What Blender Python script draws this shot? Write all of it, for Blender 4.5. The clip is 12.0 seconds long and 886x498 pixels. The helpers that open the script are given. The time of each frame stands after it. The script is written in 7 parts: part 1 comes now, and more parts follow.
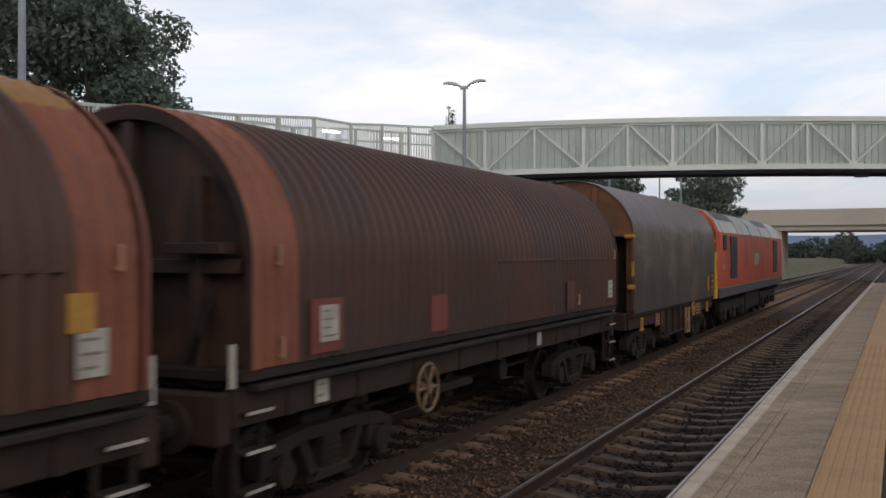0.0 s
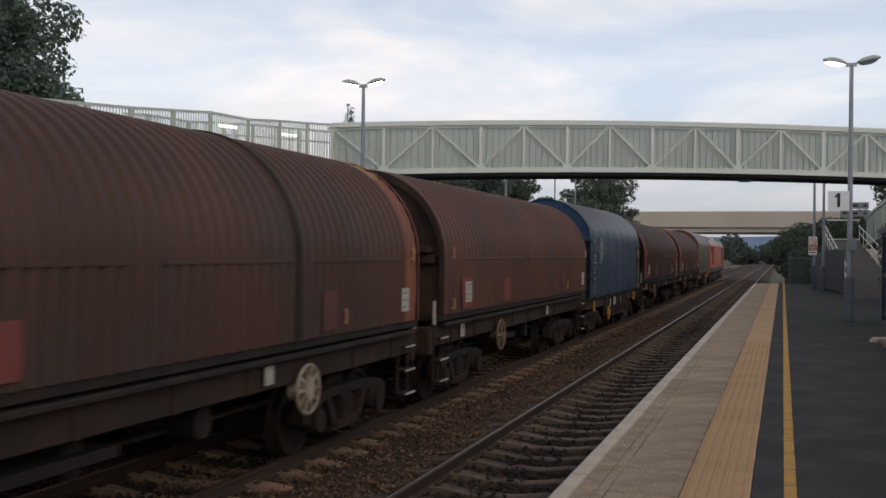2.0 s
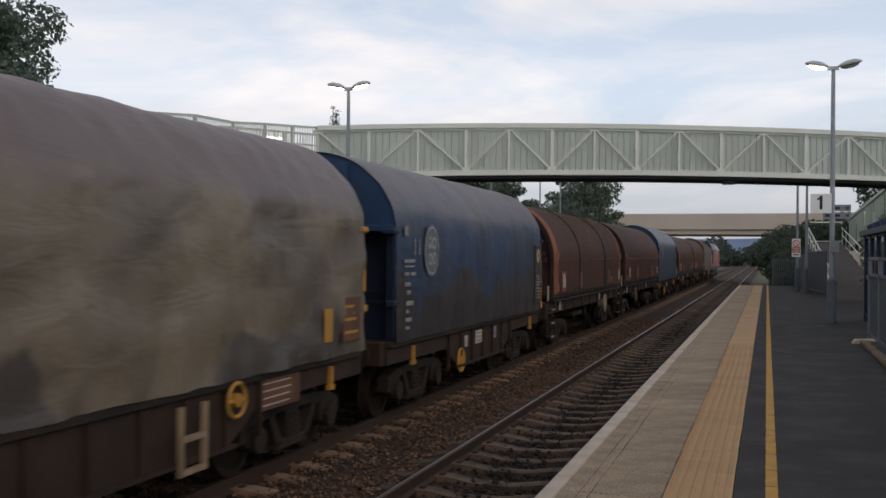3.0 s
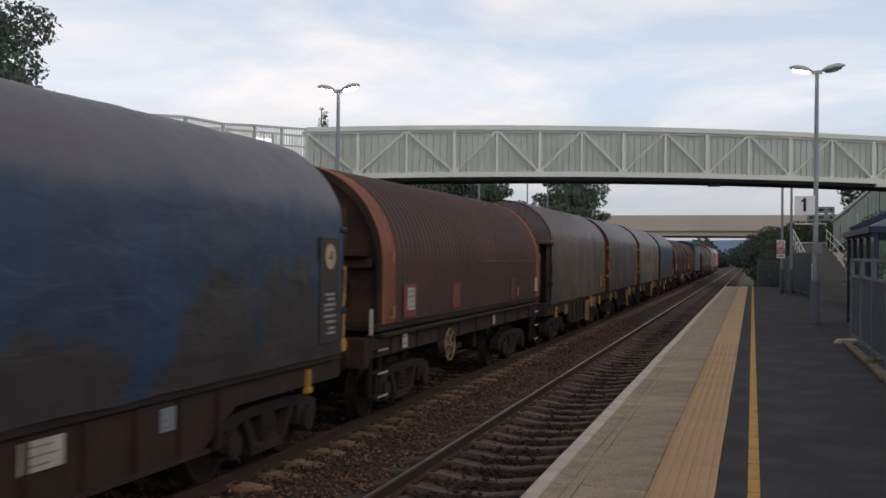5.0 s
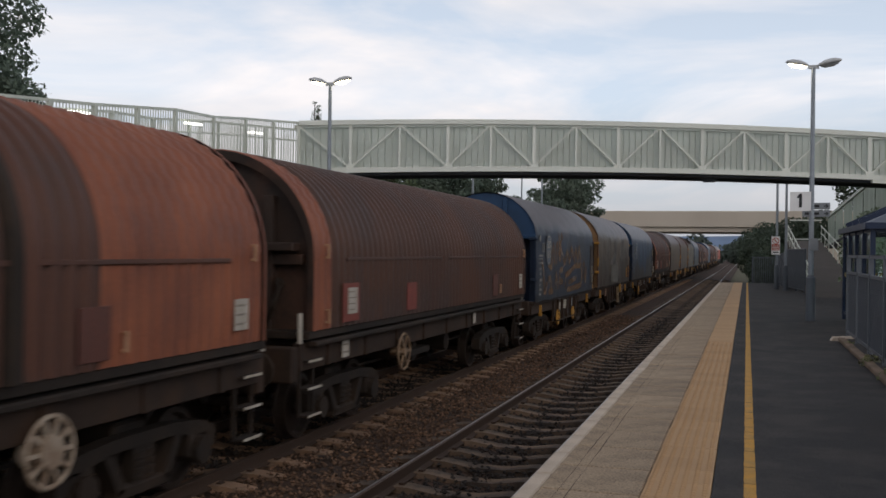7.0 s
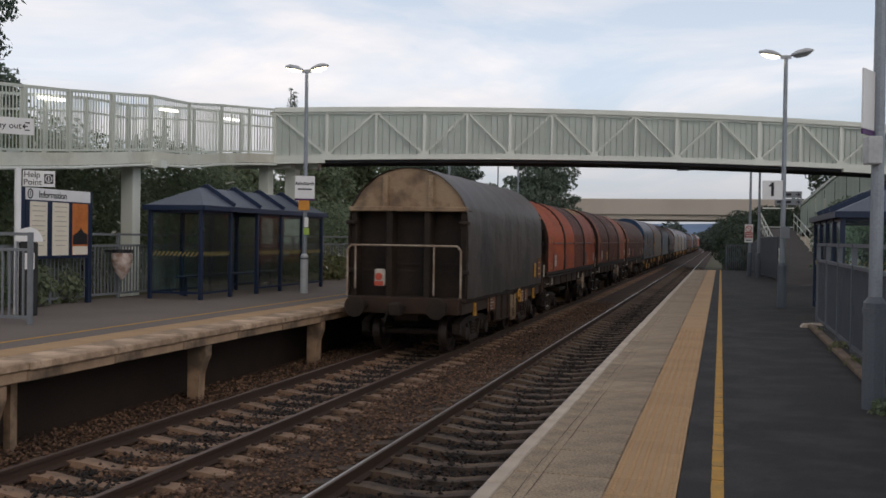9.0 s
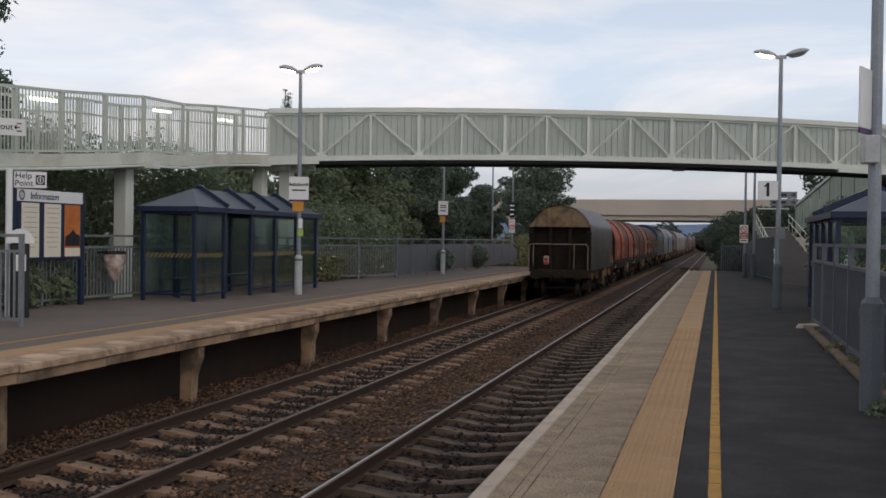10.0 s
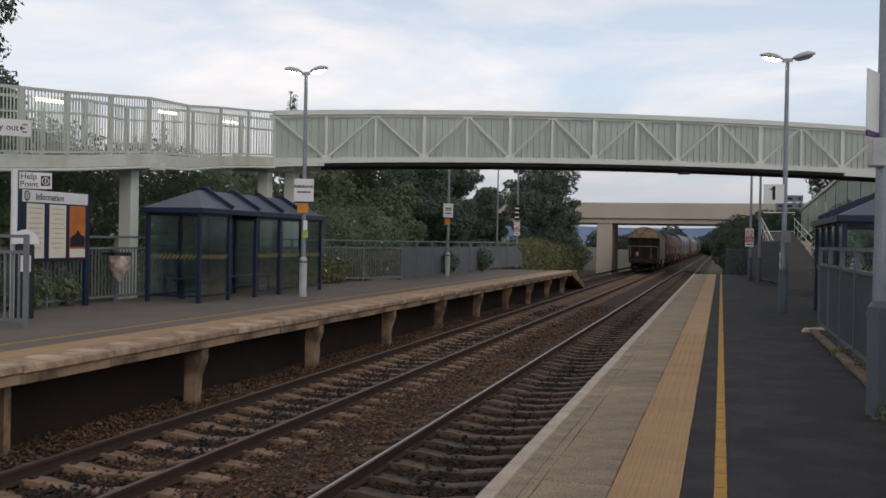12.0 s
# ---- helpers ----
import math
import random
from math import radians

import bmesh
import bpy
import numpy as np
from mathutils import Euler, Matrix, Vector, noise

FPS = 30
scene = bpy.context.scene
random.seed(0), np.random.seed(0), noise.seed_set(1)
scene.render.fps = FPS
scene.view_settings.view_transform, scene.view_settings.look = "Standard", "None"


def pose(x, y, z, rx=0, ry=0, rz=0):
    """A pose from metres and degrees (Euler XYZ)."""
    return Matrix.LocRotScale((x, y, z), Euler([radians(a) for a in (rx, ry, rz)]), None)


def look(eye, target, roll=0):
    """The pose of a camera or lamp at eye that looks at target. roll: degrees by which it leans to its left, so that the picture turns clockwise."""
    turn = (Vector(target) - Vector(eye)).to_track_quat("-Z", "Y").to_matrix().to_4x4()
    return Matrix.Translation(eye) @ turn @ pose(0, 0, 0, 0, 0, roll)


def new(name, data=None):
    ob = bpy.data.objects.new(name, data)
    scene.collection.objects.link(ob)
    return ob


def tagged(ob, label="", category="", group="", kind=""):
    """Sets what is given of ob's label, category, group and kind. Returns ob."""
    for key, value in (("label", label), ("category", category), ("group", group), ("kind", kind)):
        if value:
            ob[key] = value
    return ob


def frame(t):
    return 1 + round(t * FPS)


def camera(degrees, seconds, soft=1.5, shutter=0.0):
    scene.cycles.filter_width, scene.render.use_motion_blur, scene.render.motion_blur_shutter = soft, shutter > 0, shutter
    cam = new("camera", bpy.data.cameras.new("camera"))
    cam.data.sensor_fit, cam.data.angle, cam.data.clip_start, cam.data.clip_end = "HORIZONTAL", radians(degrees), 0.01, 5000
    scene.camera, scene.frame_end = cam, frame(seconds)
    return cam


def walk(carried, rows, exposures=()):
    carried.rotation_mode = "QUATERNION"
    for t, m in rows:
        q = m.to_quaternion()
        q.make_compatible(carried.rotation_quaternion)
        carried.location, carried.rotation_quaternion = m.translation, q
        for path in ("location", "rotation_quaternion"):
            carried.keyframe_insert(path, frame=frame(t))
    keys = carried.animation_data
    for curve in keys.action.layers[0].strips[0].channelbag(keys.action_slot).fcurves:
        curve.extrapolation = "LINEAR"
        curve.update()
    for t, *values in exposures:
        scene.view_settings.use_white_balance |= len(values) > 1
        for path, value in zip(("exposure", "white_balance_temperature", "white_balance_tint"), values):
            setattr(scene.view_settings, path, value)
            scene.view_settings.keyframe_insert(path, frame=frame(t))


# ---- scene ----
cam = camera(47.79, 12.0, soft=1.6, shutter=0.13)
# seconds, place in metres, tilt, lean and turn in degrees
ROWS = [
    (0.0, -0.105, 0.120, 1.522, 90.19, 0.03, 24.61),
    (0.5, -0.084, 0.125, 1.528, 90.29, 0.30, 22.07),
    (1.0, -0.067, 0.135, 1.537, 90.28, 0.55, 20.47),
    (1.5, -0.054, 0.149, 1.534, 90.20, 0.63, 19.67),
    (2.0, -0.036, -0.007, 1.538, 90.09, 0.62, 18.77),
    (2.5, -0.020, -0.175, 1.533, 90.22, 0.58, 18.37),
    (3.0, -0.016, -0.040, 1.546, 90.24, 0.52, 17.95),
    (5.0, 0.004, -0.275, 1.544, 90.31, 0.57, 17.20),
    (5.5, 0.003, -0.251, 1.530, 90.36, 0.53, 17.17),
    (6.0, -0.001, -0.153, 1.540, 90.29, 0.63, 17.08),
    (6.5, -0.013, -0.013, 1.549, 90.17, 0.72, 16.94),
    (7.0, -0.014, -0.005, 1.547, 90.03, 0.77, 16.90),
    (7.5, -0.004, -0.107, 1.542, 89.82, 0.84, 16.93),
    (9.5, 0.021, -0.130, 1.560, 89.27, 0.81, 15.25),
    (10.0, 0.008, -0.033, 1.551, 89.38, 0.77, 15.26),
    (10.5, 0.000, 0.010, 1.549, 89.44, 0.77, 15.37),
    (11.0, -0.003, 0.012, 1.547, 89.46, 0.85, 15.46),
    (11.5, -0.003, 0.009, 1.544, 89.51, 0.91, 15.52),
    (12.0, 0.000, 0.000, 1.544, 89.53, 0.98, 15.54),
]
walk(cam, [(t, pose(x, y, z, 0, 0, yaw) @ pose(0, 0, 0, pitch, 0, 0) @ pose(0, 0, 0, 0, 0, lean)) for t, x, y, z, pitch, lean, yaw in ROWS],
     [(0.0, 0.14), (0.35, 0.0), (1.2, 0.0), (12.0, 0.0)])

# ---- world, sun ----
world = bpy.data.worlds.new("dusk_sky")
scene.world = world
world.use_nodes = True


def build_world():
    nt = world.node_tree
    nt.nodes.clear()
    n, l = nt.nodes.new, nt.links.new
    out, bg = n("ShaderNodeOutputWorld"), n("ShaderNodeBackground")
    sky = n("ShaderNodeTexSky")
    sky.sky_type, sky.sun_disc = "NISHITA", False
    sky.sun_elevation, sky.sun_rotation = radians(32), radians(133)
    scale = n("ShaderNodeMix")
    scale.data_type, scale.blend_type = "RGBA", "MULTIPLY"
    scale.inputs[0].default_value = 1.0
    scale.inputs[7].default_value = (0.1, 0.1, 0.1, 1)
    l(sky.outputs[0], scale.inputs[6])
    tc, sep = n("ShaderNodeTexCoord"), n("ShaderNodeSeparateXYZ")
    l(tc.outputs["Generated"], sep.inputs[0])
    # cloud sheet: the view's direction is laid out on a flat layer, which stretches it towards the horizon
    zz = n("ShaderNodeMath"); zz.operation = "MAXIMUM"; zz.inputs[1].default_value = 0.03
    za = n("ShaderNodeMath"); za.operation = "ADD"; za.inputs[1].default_value = 0.12
    l(sep.outputs[2], zz.inputs[0]); l(zz.outputs[0], za.inputs[0])
    dx = n("ShaderNodeMath"); dx.operation = "DIVIDE"
    dy = n("ShaderNodeMath"); dy.operation = "DIVIDE"
    l(sep.outputs[0], dx.inputs[0]); l(za.outputs[0], dx.inputs[1])
    l(sep.outputs[1], dy.inputs[0]); l(za.outputs[0], dy.inputs[1])
    com = n("ShaderNodeCombineXYZ")
    l(dx.outputs[0], com.inputs[0]); l(dy.outputs[0], com.inputs[1])
    n1 = n("ShaderNodeTexNoise")
    n1.inputs["Scale"].default_value, n1.inputs["Detail"].default_value, n1.inputs["Roughness"].default_value = 0.8, 7, 0.55
    n1.inputs["Distortion"].default_value = 0.5
    l(com.outputs[0], n1.inputs["Vector"])
    cover = n("ShaderNodeValToRGB")
    cover.color_ramp.elements[0].position, cover.color_ramp.elements[1].position = 0.40, 0.60
    west = n("ShaderNodeMath"); west.operation = "MULTIPLY_ADD"; west.inputs[1].default_value = -0.16
    shift = n("ShaderNodeMath"); shift.operation = "ADD"; shift.inputs[1].default_value = -0.055
    l(sep.outputs[0], west.inputs[0]); l(n1.outputs["Fac"], west.inputs[2])
    l(west.outputs[0], shift.inputs[0]); l(shift.outputs[0], cover.inputs[0])
    n2 = n("ShaderNodeTexNoise")
    n2.inputs["Scale"].default_value, n2.inputs["Detail"].default_value = 1.7, 6
    l(com.outputs[0], n2.inputs["Vector"])
    tone = n("ShaderNodeValToRGB")
    tone.color_ramp.elements[0].position, tone.color_ramp.elements[0].color = 0.35, (0.78, 0.775, 0.81, 1)
    tone.color_ramp.elements[1].position, tone.color_ramp.elements[1].color = 0.68, (0.96, 0.90, 0.89, 1)
    l(n2.outputs["Fac"], tone.inputs[0])
    haze = n("ShaderNodeMix"); haze.data_type = "RGBA"
    haze.inputs[7].default_value = (0.44, 0.45, 0.48, 1)
    up = n("ShaderNodeValToRGB")
    up.color_ramp.elements[0].position, up.color_ramp.elements[0].color = 0.0, (1, 1, 1, 1)
    up.color_ramp.elements[1].position, up.color_ramp.elements[1].color = 0.15, (0, 0, 0, 1)
    l(sep.outputs[2], up.inputs[0])
    gap = n("ShaderNodeMix"); gap.data_type = "RGBA"
    gap.inputs[7].default_value = (0.66, 0.73, 0.84, 1)
    gap.inputs[0].default_value = 0.75
    l(scale.outputs[2], gap.inputs[6])
    mix = n("ShaderNodeMix"); mix.data_type = "RGBA"
    l(cover.outputs[0], mix.inputs[0]); l(gap.outputs[2], mix.inputs[6]); l(tone.outputs[0], mix.inputs[7])
    l(up.outputs[0], haze.inputs[0]); l(mix.outputs[2], haze.inputs[6])
    # the cloud thins out into dusk overhead
    fall = n("ShaderNodeValToRGB")
    fall.color_ramp.elements[0].position, fall.color_ramp.elements[0].color = 0.18, (1, 1, 1, 1)
    fall.color_ramp.elements[1].position, fall.color_ramp.elements[1].color = 0.75, (0.46, 0.46, 0.47, 1)
    l(sep.outputs[2], fall.inputs[0])
    dusk = n("ShaderNodeMix"); dusk.data_type, dusk.blend_type = "RGBA", "MULTIPLY"
    dusk.inputs[0].default_value = 1.0
    l(haze.outputs[2], dusk.inputs[6]); l(fall.outputs[0], dusk.inputs[7])
    l(dusk.outputs[2], bg.inputs[0])
    bg.inputs[1].default_value = SKY
    l(bg.outputs[0], out.inputs[0])


SKY = 1.13
build_world()
sun = new("sun", bpy.data.lights.new("sun", "SUN"))
sun.data.energy, sun.data.angle, sun.data.color = 0.42, radians(40), (1.0, 0.78, 0.56)
sun.matrix_world = look((26, -24, 22), (0, 0, 0))
scene.view_settings.exposure = 0.0


# ---- materials ----
def mat(name, base, rough=0.7, metal=0.0, second=None, amount=0.5, scale=3.0, grain=40.0, bump=0.15, grain_mix=0.25, dirt=None, dirt_amount=0.0, dirt_scale=1.0, stretch=(1, 1, 1), spread=0.0, emit=None, spec=0.4):
    """A surface with stains at one scale and grain at another."""
    m = bpy.data.materials.new(name)
    m.use_nodes = True
    nt = m.node_tree
    n, l = nt.nodes.new, nt.links.new
    p = nt.nodes["Principled BSDF"]
    p.inputs["Roughness"].default_value, p.inputs["Metallic"].default_value = rough, metal
    p.inputs["Specular IOR Level"].default_value = spec
    if emit:
        p.inputs["Emission Color"].default_value, p.inputs["Emission Strength"].default_value = (*emit[:3], 1), emit[3]
    second = second or tuple(c * 0.6 for c in base)
    tc, mp = n("ShaderNodeTexCoord"), n("ShaderNodeMapping")
    mp.inputs["Scale"].default_value = stretch
    l(tc.outputs["Object"], mp.inputs[0])
    a, b = n("ShaderNodeTexNoise"), n("ShaderNodeTexNoise")
    a.inputs["Scale"].default_value, a.inputs["Detail"].default_value = scale, 5
    b.inputs["Scale"].default_value, b.inputs["Detail"].default_value = grain, 3
    l(mp.outputs[0], a.inputs["Vector"]); l(tc.outputs["Object"], b.inputs["Vector"])
    ramp = n("ShaderNodeValToRGB")
    ramp.color_ramp.elements[0].position, ramp.color_ramp.elements[1].position = 0.38, 0.66
    l(a.outputs["Fac"], ramp.inputs[0])
    fac = n("ShaderNodeMath"); fac.operation = "MULTIPLY"; fac.inputs[1].default_value = amount
    l(ramp.outputs[0], fac.inputs[0])
    mx = n("ShaderNodeMix"); mx.data_type = "RGBA"
    mx.inputs[6].default_value, mx.inputs[7].default_value = (*base, 1), (*second, 1)
    l(fac.outputs[0], mx.inputs[0])
    col = mx.outputs[2]
    if dirt:
        d = n("ShaderNodeTexNoise")
        d.inputs["Scale"].default_value, d.inputs["Detail"].default_value, d.inputs["Roughness"].default_value = dirt_scale, 4, 0.6
        l(tc.outputs["Object"], d.inputs["Vector"])
        dr = n("ShaderNodeValToRGB")
        dr.color_ramp.elements[0].position, dr.color_ramp.elements[1].position = 0.46, 0.60
        l(d.outputs["Fac"], dr.inputs[0])
        df = n("ShaderNodeMath"); df.operation = "MULTIPLY"; df.inputs[1].default_value = dirt_amount
        l(dr.outputs[0], df.inputs[0])
        dm = n("ShaderNodeMix"); dm.data_type = "RGBA"
        dm.inputs[7].default_value = (*dirt, 1)
        l(df.outputs[0], dm.inputs[0]); l(col, dm.inputs[6])
        col = dm.outputs[2]
    g = n("ShaderNodeMix"); g.data_type, g.blend_type = "RGBA", "OVERLAY"
    g.inputs[0].default_value = grain_mix
    l(col, g.inputs[6]); l(b.outputs["Fac"], g.inputs[7])
    col = g.outputs[2]
    if spread:
        oi, hs = n("ShaderNodeObjectInfo"), n("ShaderNodeHueSaturation")
        mr = n("ShaderNodeMapRange")
        mr.inputs["To Min"].default_value, mr.inputs["To Max"].default_value = 1 - spread, 1 + spread
        l(oi.outputs["Random"], mr.inputs[0]); l(mr.outputs[0], hs.inputs["Value"]); l(col, hs.inputs["Color"])
        col = hs.outputs[0]
    l(col, p.inputs["Base Color"])
    bp = n("ShaderNodeBump"); bp.inputs["Strength"].default_value, bp.inputs["Distance"].default_value = bump, 0.02
    l(b.outputs["Fac"], bp.inputs["Height"]); l(bp.outputs[0], p.inputs["Normal"])
    return m


def leaf_mat(name, base, second):
    m = mat(name, base, 0.6, second=second, amount=0.8, scale=0.6, grain=9, bump=0.0, grain_mix=0.5)
    nt = m.node_tree
    n, l = nt.nodes.new, nt.links.new
    p = nt.nodes["Principled BSDF"]
    geo, hs, mr = n("ShaderNodeNewGeometry"), n("ShaderNodeHueSaturation"), n("ShaderNodeMapRange")
    mr.inputs["To Min"].default_value, mr.inputs["To Max"].default_value = 0.75, 1.35
    l(geo.outputs["Random Per Island"], mr.inputs[0]); l(mr.outputs[0], hs.inputs["Value"])
    src = p.inputs["Base Color"].links[0].from_socket
    l(src, hs.inputs["Color"]); l(hs.outputs[0], p.inputs["Base Color"])
    # light comes through the leaves
    tl, mx = n("ShaderNodeBsdfTranslucent"), n("ShaderNodeMixShader")
    mx.inputs[0].default_value = 0.45
    l(hs.outputs[0], tl.inputs[0]); l(p.outputs[0], mx.inputs[1]); l(tl.outputs[0], mx.inputs[2])
    l(mx.outputs[0], nt.nodes["Material Output"].inputs[0])
    return m


def glass_mat(name, tint):
    m = bpy.data.materials.new(name)
    m.use_nodes = True
    nt = m.node_tree
    n, l = nt.nodes.new, nt.links.new
    nt.nodes.remove(nt.nodes["Principled BSDF"])
    out = nt.nodes["Material Output"]
    tr, gl, mx, fr = n("ShaderNodeBsdfTransparent"), n("ShaderNodeBsdfGlossy"), n("ShaderNodeMixShader"), n("ShaderNodeFresnel")
    tr.inputs[0].default_value = (*tint, 1)
    gl.inputs["Roughness"].default_value = 0.12
    fr.inputs[0].default_value = 1.4
    ad = n("ShaderNodeMath"); ad.operation = "MULTIPLY"; ad.inputs[1].default_value = 0.6
    l(fr.outputs[0], ad.inputs[0]); l(ad.outputs[0], mx.inputs[0]); l(tr.outputs[0], mx.inputs[1]); l(gl.outputs[0], mx.inputs[2]); l(mx.outputs[0], out.inputs[0])
    return m


M = {
    "asphalt_far": mat("worn_asphalt", (0.18, 0.148, 0.128), 0.9, second=(0.22, 0.18, 0.15), amount=0.6, scale=0.6, grain=120, bump=0.3, grain_mix=0.5),
    "coping_far": mat("pale_worn_coping", (0.64, 0.455, 0.31), 0.9, second=(0.36, 0.24, 0.155), amount=0.8, scale=1.6, grain=60, bump=0.25, dirt=(0.17, 0.12, 0.08), dirt_amount=0.6, dirt_scale=2.2, spread=0.16),
    "asphalt": mat("asphalt", (0.023, 0.0215, 0.0225), 0.9, second=(0.038, 0.035, 0.034), amount=0.6, scale=0.5, grain=55, bump=0.5, grain_mix=0.85, dirt=(0.062, 0.054, 0.048), dirt_amount=0.5, dirt_scale=1.4),
    "slab": mat("concrete_slab", (0.42, 0.315, 0.21), 0.85, second=(0.29, 0.215, 0.145), amount=0.8, scale=1.3, grain=55, bump=0.45, grain_mix=0.9, dirt=(0.19, 0.145, 0.10), dirt_amount=0.5, dirt_scale=3.5, spread=0.13),
    "coping": mat("white_edge", (0.58, 0.48, 0.38), 0.8, second=(0.38, 0.305, 0.235), amount=0.6, scale=3, grain=90, bump=0.2, spread=0.06),
    "tactile": mat("buff_tactile", (0.50, 0.32, 0.17), 0.85, second=(0.38, 0.24, 0.13), amount=0.6, scale=0.9, grain=120, bump=0.2, grain_mix=0.3, spread=0.06),
    "yellow": mat("yellow_line", (0.56, 0.29, 0.045), 0.8, second=(0.34, 0.22, 0.08), amount=0.7, scale=6, grain=90, bump=0.2, grain_mix=0.4),
    "concrete": mat("concrete", (0.42, 0.38, 0.33), 0.9, second=(0.27, 0.24, 0.21), amount=0.7, scale=1.1, grain=60, bump=0.2, dirt=(0.12, 0.10, 0.08), dirt_amount=0.5, dirt_scale=1.6),
    "old_concrete": mat("stained_concrete", (0.43, 0.29, 0.185), 0.92, second=(0.15, 0.09, 0.055), amount=0.8, scale=2.4, grain=60, bump=0.3, dirt=(0.09, 0.075, 0.06), dirt_amount=0.7, dirt_scale=1.2),
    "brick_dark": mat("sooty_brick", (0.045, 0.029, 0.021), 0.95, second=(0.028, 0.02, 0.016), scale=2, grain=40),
    "ballast": mat("ballast", (0.066, 0.035, 0.021), 0.95, second=(0.042, 0.027, 0.019), amount=0.8, scale=0.7, grain=26, bump=1.0, grain_mix=0.8),
    "stone": mat("ballast_stone", (0.150, 0.088, 0.054), 0.9, second=(0.082, 0.048, 0.031), amount=0.8, scale=1.5, grain=20, bump=0.4, grain_mix=0.4),
    "oily": mat("oil_soaked_stone", (0.024, 0.018, 0.015), 0.8, second=(0.02, 0.016, 0.014), amount=0.8, scale=1.5, grain=20, bump=0.4, grain_mix=0.4),
    "sleeper": mat("concrete_sleeper", (0.32, 0.195, 0.122), 0.9, second=(0.19, 0.13, 0.09), amount=0.8, scale=2, grain=50, bump=0.3, dirt=(0.13, 0.095, 0.07), dirt_amount=0.6, dirt_scale=2.5, spread=0.2),
    "sleeper_dark": mat("weathered_sleeper", (0.20, 0.135, 0.09), 0.9, second=(0.075, 0.055, 0.042), amount=0.8, scale=2, grain=50, bump=0.3, dirt=(0.05, 0.04, 0.035), dirt_amount=0.7, dirt_scale=2.5, spread=0.25),
    "rail_rust": mat("rusty_rail", (0.062, 0.036, 0.024), 0.85, second=(0.04, 0.025, 0.018), scale=3, grain=60, stretch=(1, 0.2, 1)),
    "rail_top": mat("polished_rail", (0.55, 0.52, 0.50), 0.38, 1.0, second=(0.5, 0.47, 0.44), scale=2, grain=30, bump=0.03, stretch=(1, 0.1, 1)),
    "rail_top_dull": mat("worn_rail_head", (0.20, 0.14, 0.11), 0.55, 1.0, second=(0.2, 0.15, 0.12), scale=2, grain=30, bump=0.03, stretch=(1, 0.1, 1)),
    "bridge": mat("pale_green_steel", (0.77, 0.79, 0.72), 0.5, second=(0.67, 0.69, 0.62), amount=0.5, scale=1.1, grain=30, bump=0.05, grain_mix=0.12, stretch=(1, 1, 0.3)),
    "bridge_panel": mat("pale_green_sheet", (0.76, 0.795, 0.735), 0.5, second=(0.68, 0.71, 0.65), amount=0.6, scale=0.9, grain=30, bump=0.05, grain_mix=0.12, stretch=(1, 1, 0.3)),
    "ramp_rail": mat("green_grey_railing", (0.62, 0.65, 0.57), 0.5, second=(0.52, 0.55, 0.48), amount=0.5, scale=1.1, grain=30, bump=0.05, grain_mix=0.12),
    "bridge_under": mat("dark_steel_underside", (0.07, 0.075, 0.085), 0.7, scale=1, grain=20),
    "steel": mat("galvanised_steel", (0.30, 0.33, 0.36), 0.5, 0.35, second=(0.22, 0.24, 0.27), amount=0.6, scale=3, grain=40, bump=0.05),
    "grey_paint": mat("grey_painted_steel", (0.22, 0.235, 0.25), 0.5, second=(0.16, 0.17, 0.185), amount=0.6, scale=2, grain=50, bump=0.05),
    "fence_dark": mat("dark_grey_fence_paint", (0.055, 0.064, 0.080), 0.5, second=(0.042, 0.048, 0.06), amount=0.6, scale=2, grain=50, bump=0.05),
    # parapet green is darkened to carry the shade cast by the footbridge
    "parapet": mat("weathered_green_sheet", (0.40, 0.45, 0.39), 0.55, second=(0.32, 0.36, 0.31), amount=0.6, scale=0.9, grain=30, bump=0.05, stretch=(1, 1, 0.3)),
    "column_base": mat("blue_grey_column_paint", (0.12, 0.135, 0.155), 0.5, second=(0.095, 0.105, 0.12), amount=0.6, scale=2, grain=50, bump=0.05),
    "kerb": mat("grimy_kerb_stone", (0.21, 0.145, 0.10), 0.92, second=(0.10, 0.075, 0.055), amount=0.8, scale=2.4, grain=60, bump=0.3),
    "navy": mat("navy_painted_steel", (0.014, 0.026, 0.064), 0.4, second=(0.012, 0.021, 0.047), scale=2, grain=50, bump=0.03),
    "roof_sheet": mat("slate_blue_roof", (0.088, 0.103, 0.135), 0.45, second=(0.068, 0.08, 0.105), scale=1.4, grain=40, bump=0.05),
    "white": mat("white_enamel", (0.86, 0.85, 0.84), 0.4, second=(0.76, 0.75, 0.74), amount=0.5, scale=3, grain=40, bump=0.02, grain_mix=0.08),
    "black": mat("black_print", (0.02, 0.02, 0.022), 0.5, scale=3, grain=40, bump=0.02),
    "ground": mat("rough_grass_ground", (0.10, 0.095, 0.05), 0.95, second=(0.13, 0.11, 0.065), amount=0.8, scale=0.25, grain=5, bump=0.6, grain_mix=0.5),
}


def vary_islands(m, lo, hi):
    nt = m.node_tree
    n, l = nt.nodes.new, nt.links.new
    p = nt.nodes["Principled BSDF"]
    geo, hs, mr = n("ShaderNodeNewGeometry"), n("ShaderNodeHueSaturation"), n("ShaderNodeMapRange")
    mr.inputs["To Min"].default_value, mr.inputs["To Max"].default_value = lo, hi
    l(geo.outputs["Random Per Island"], mr.inputs[0]); l(mr.outputs[0], hs.inputs["Value"])
    src = p.inputs["Base Color"].links[0].from_socket
    l(src, hs.inputs["Color"]); l(hs.outputs[0], p.inputs["Base Color"])


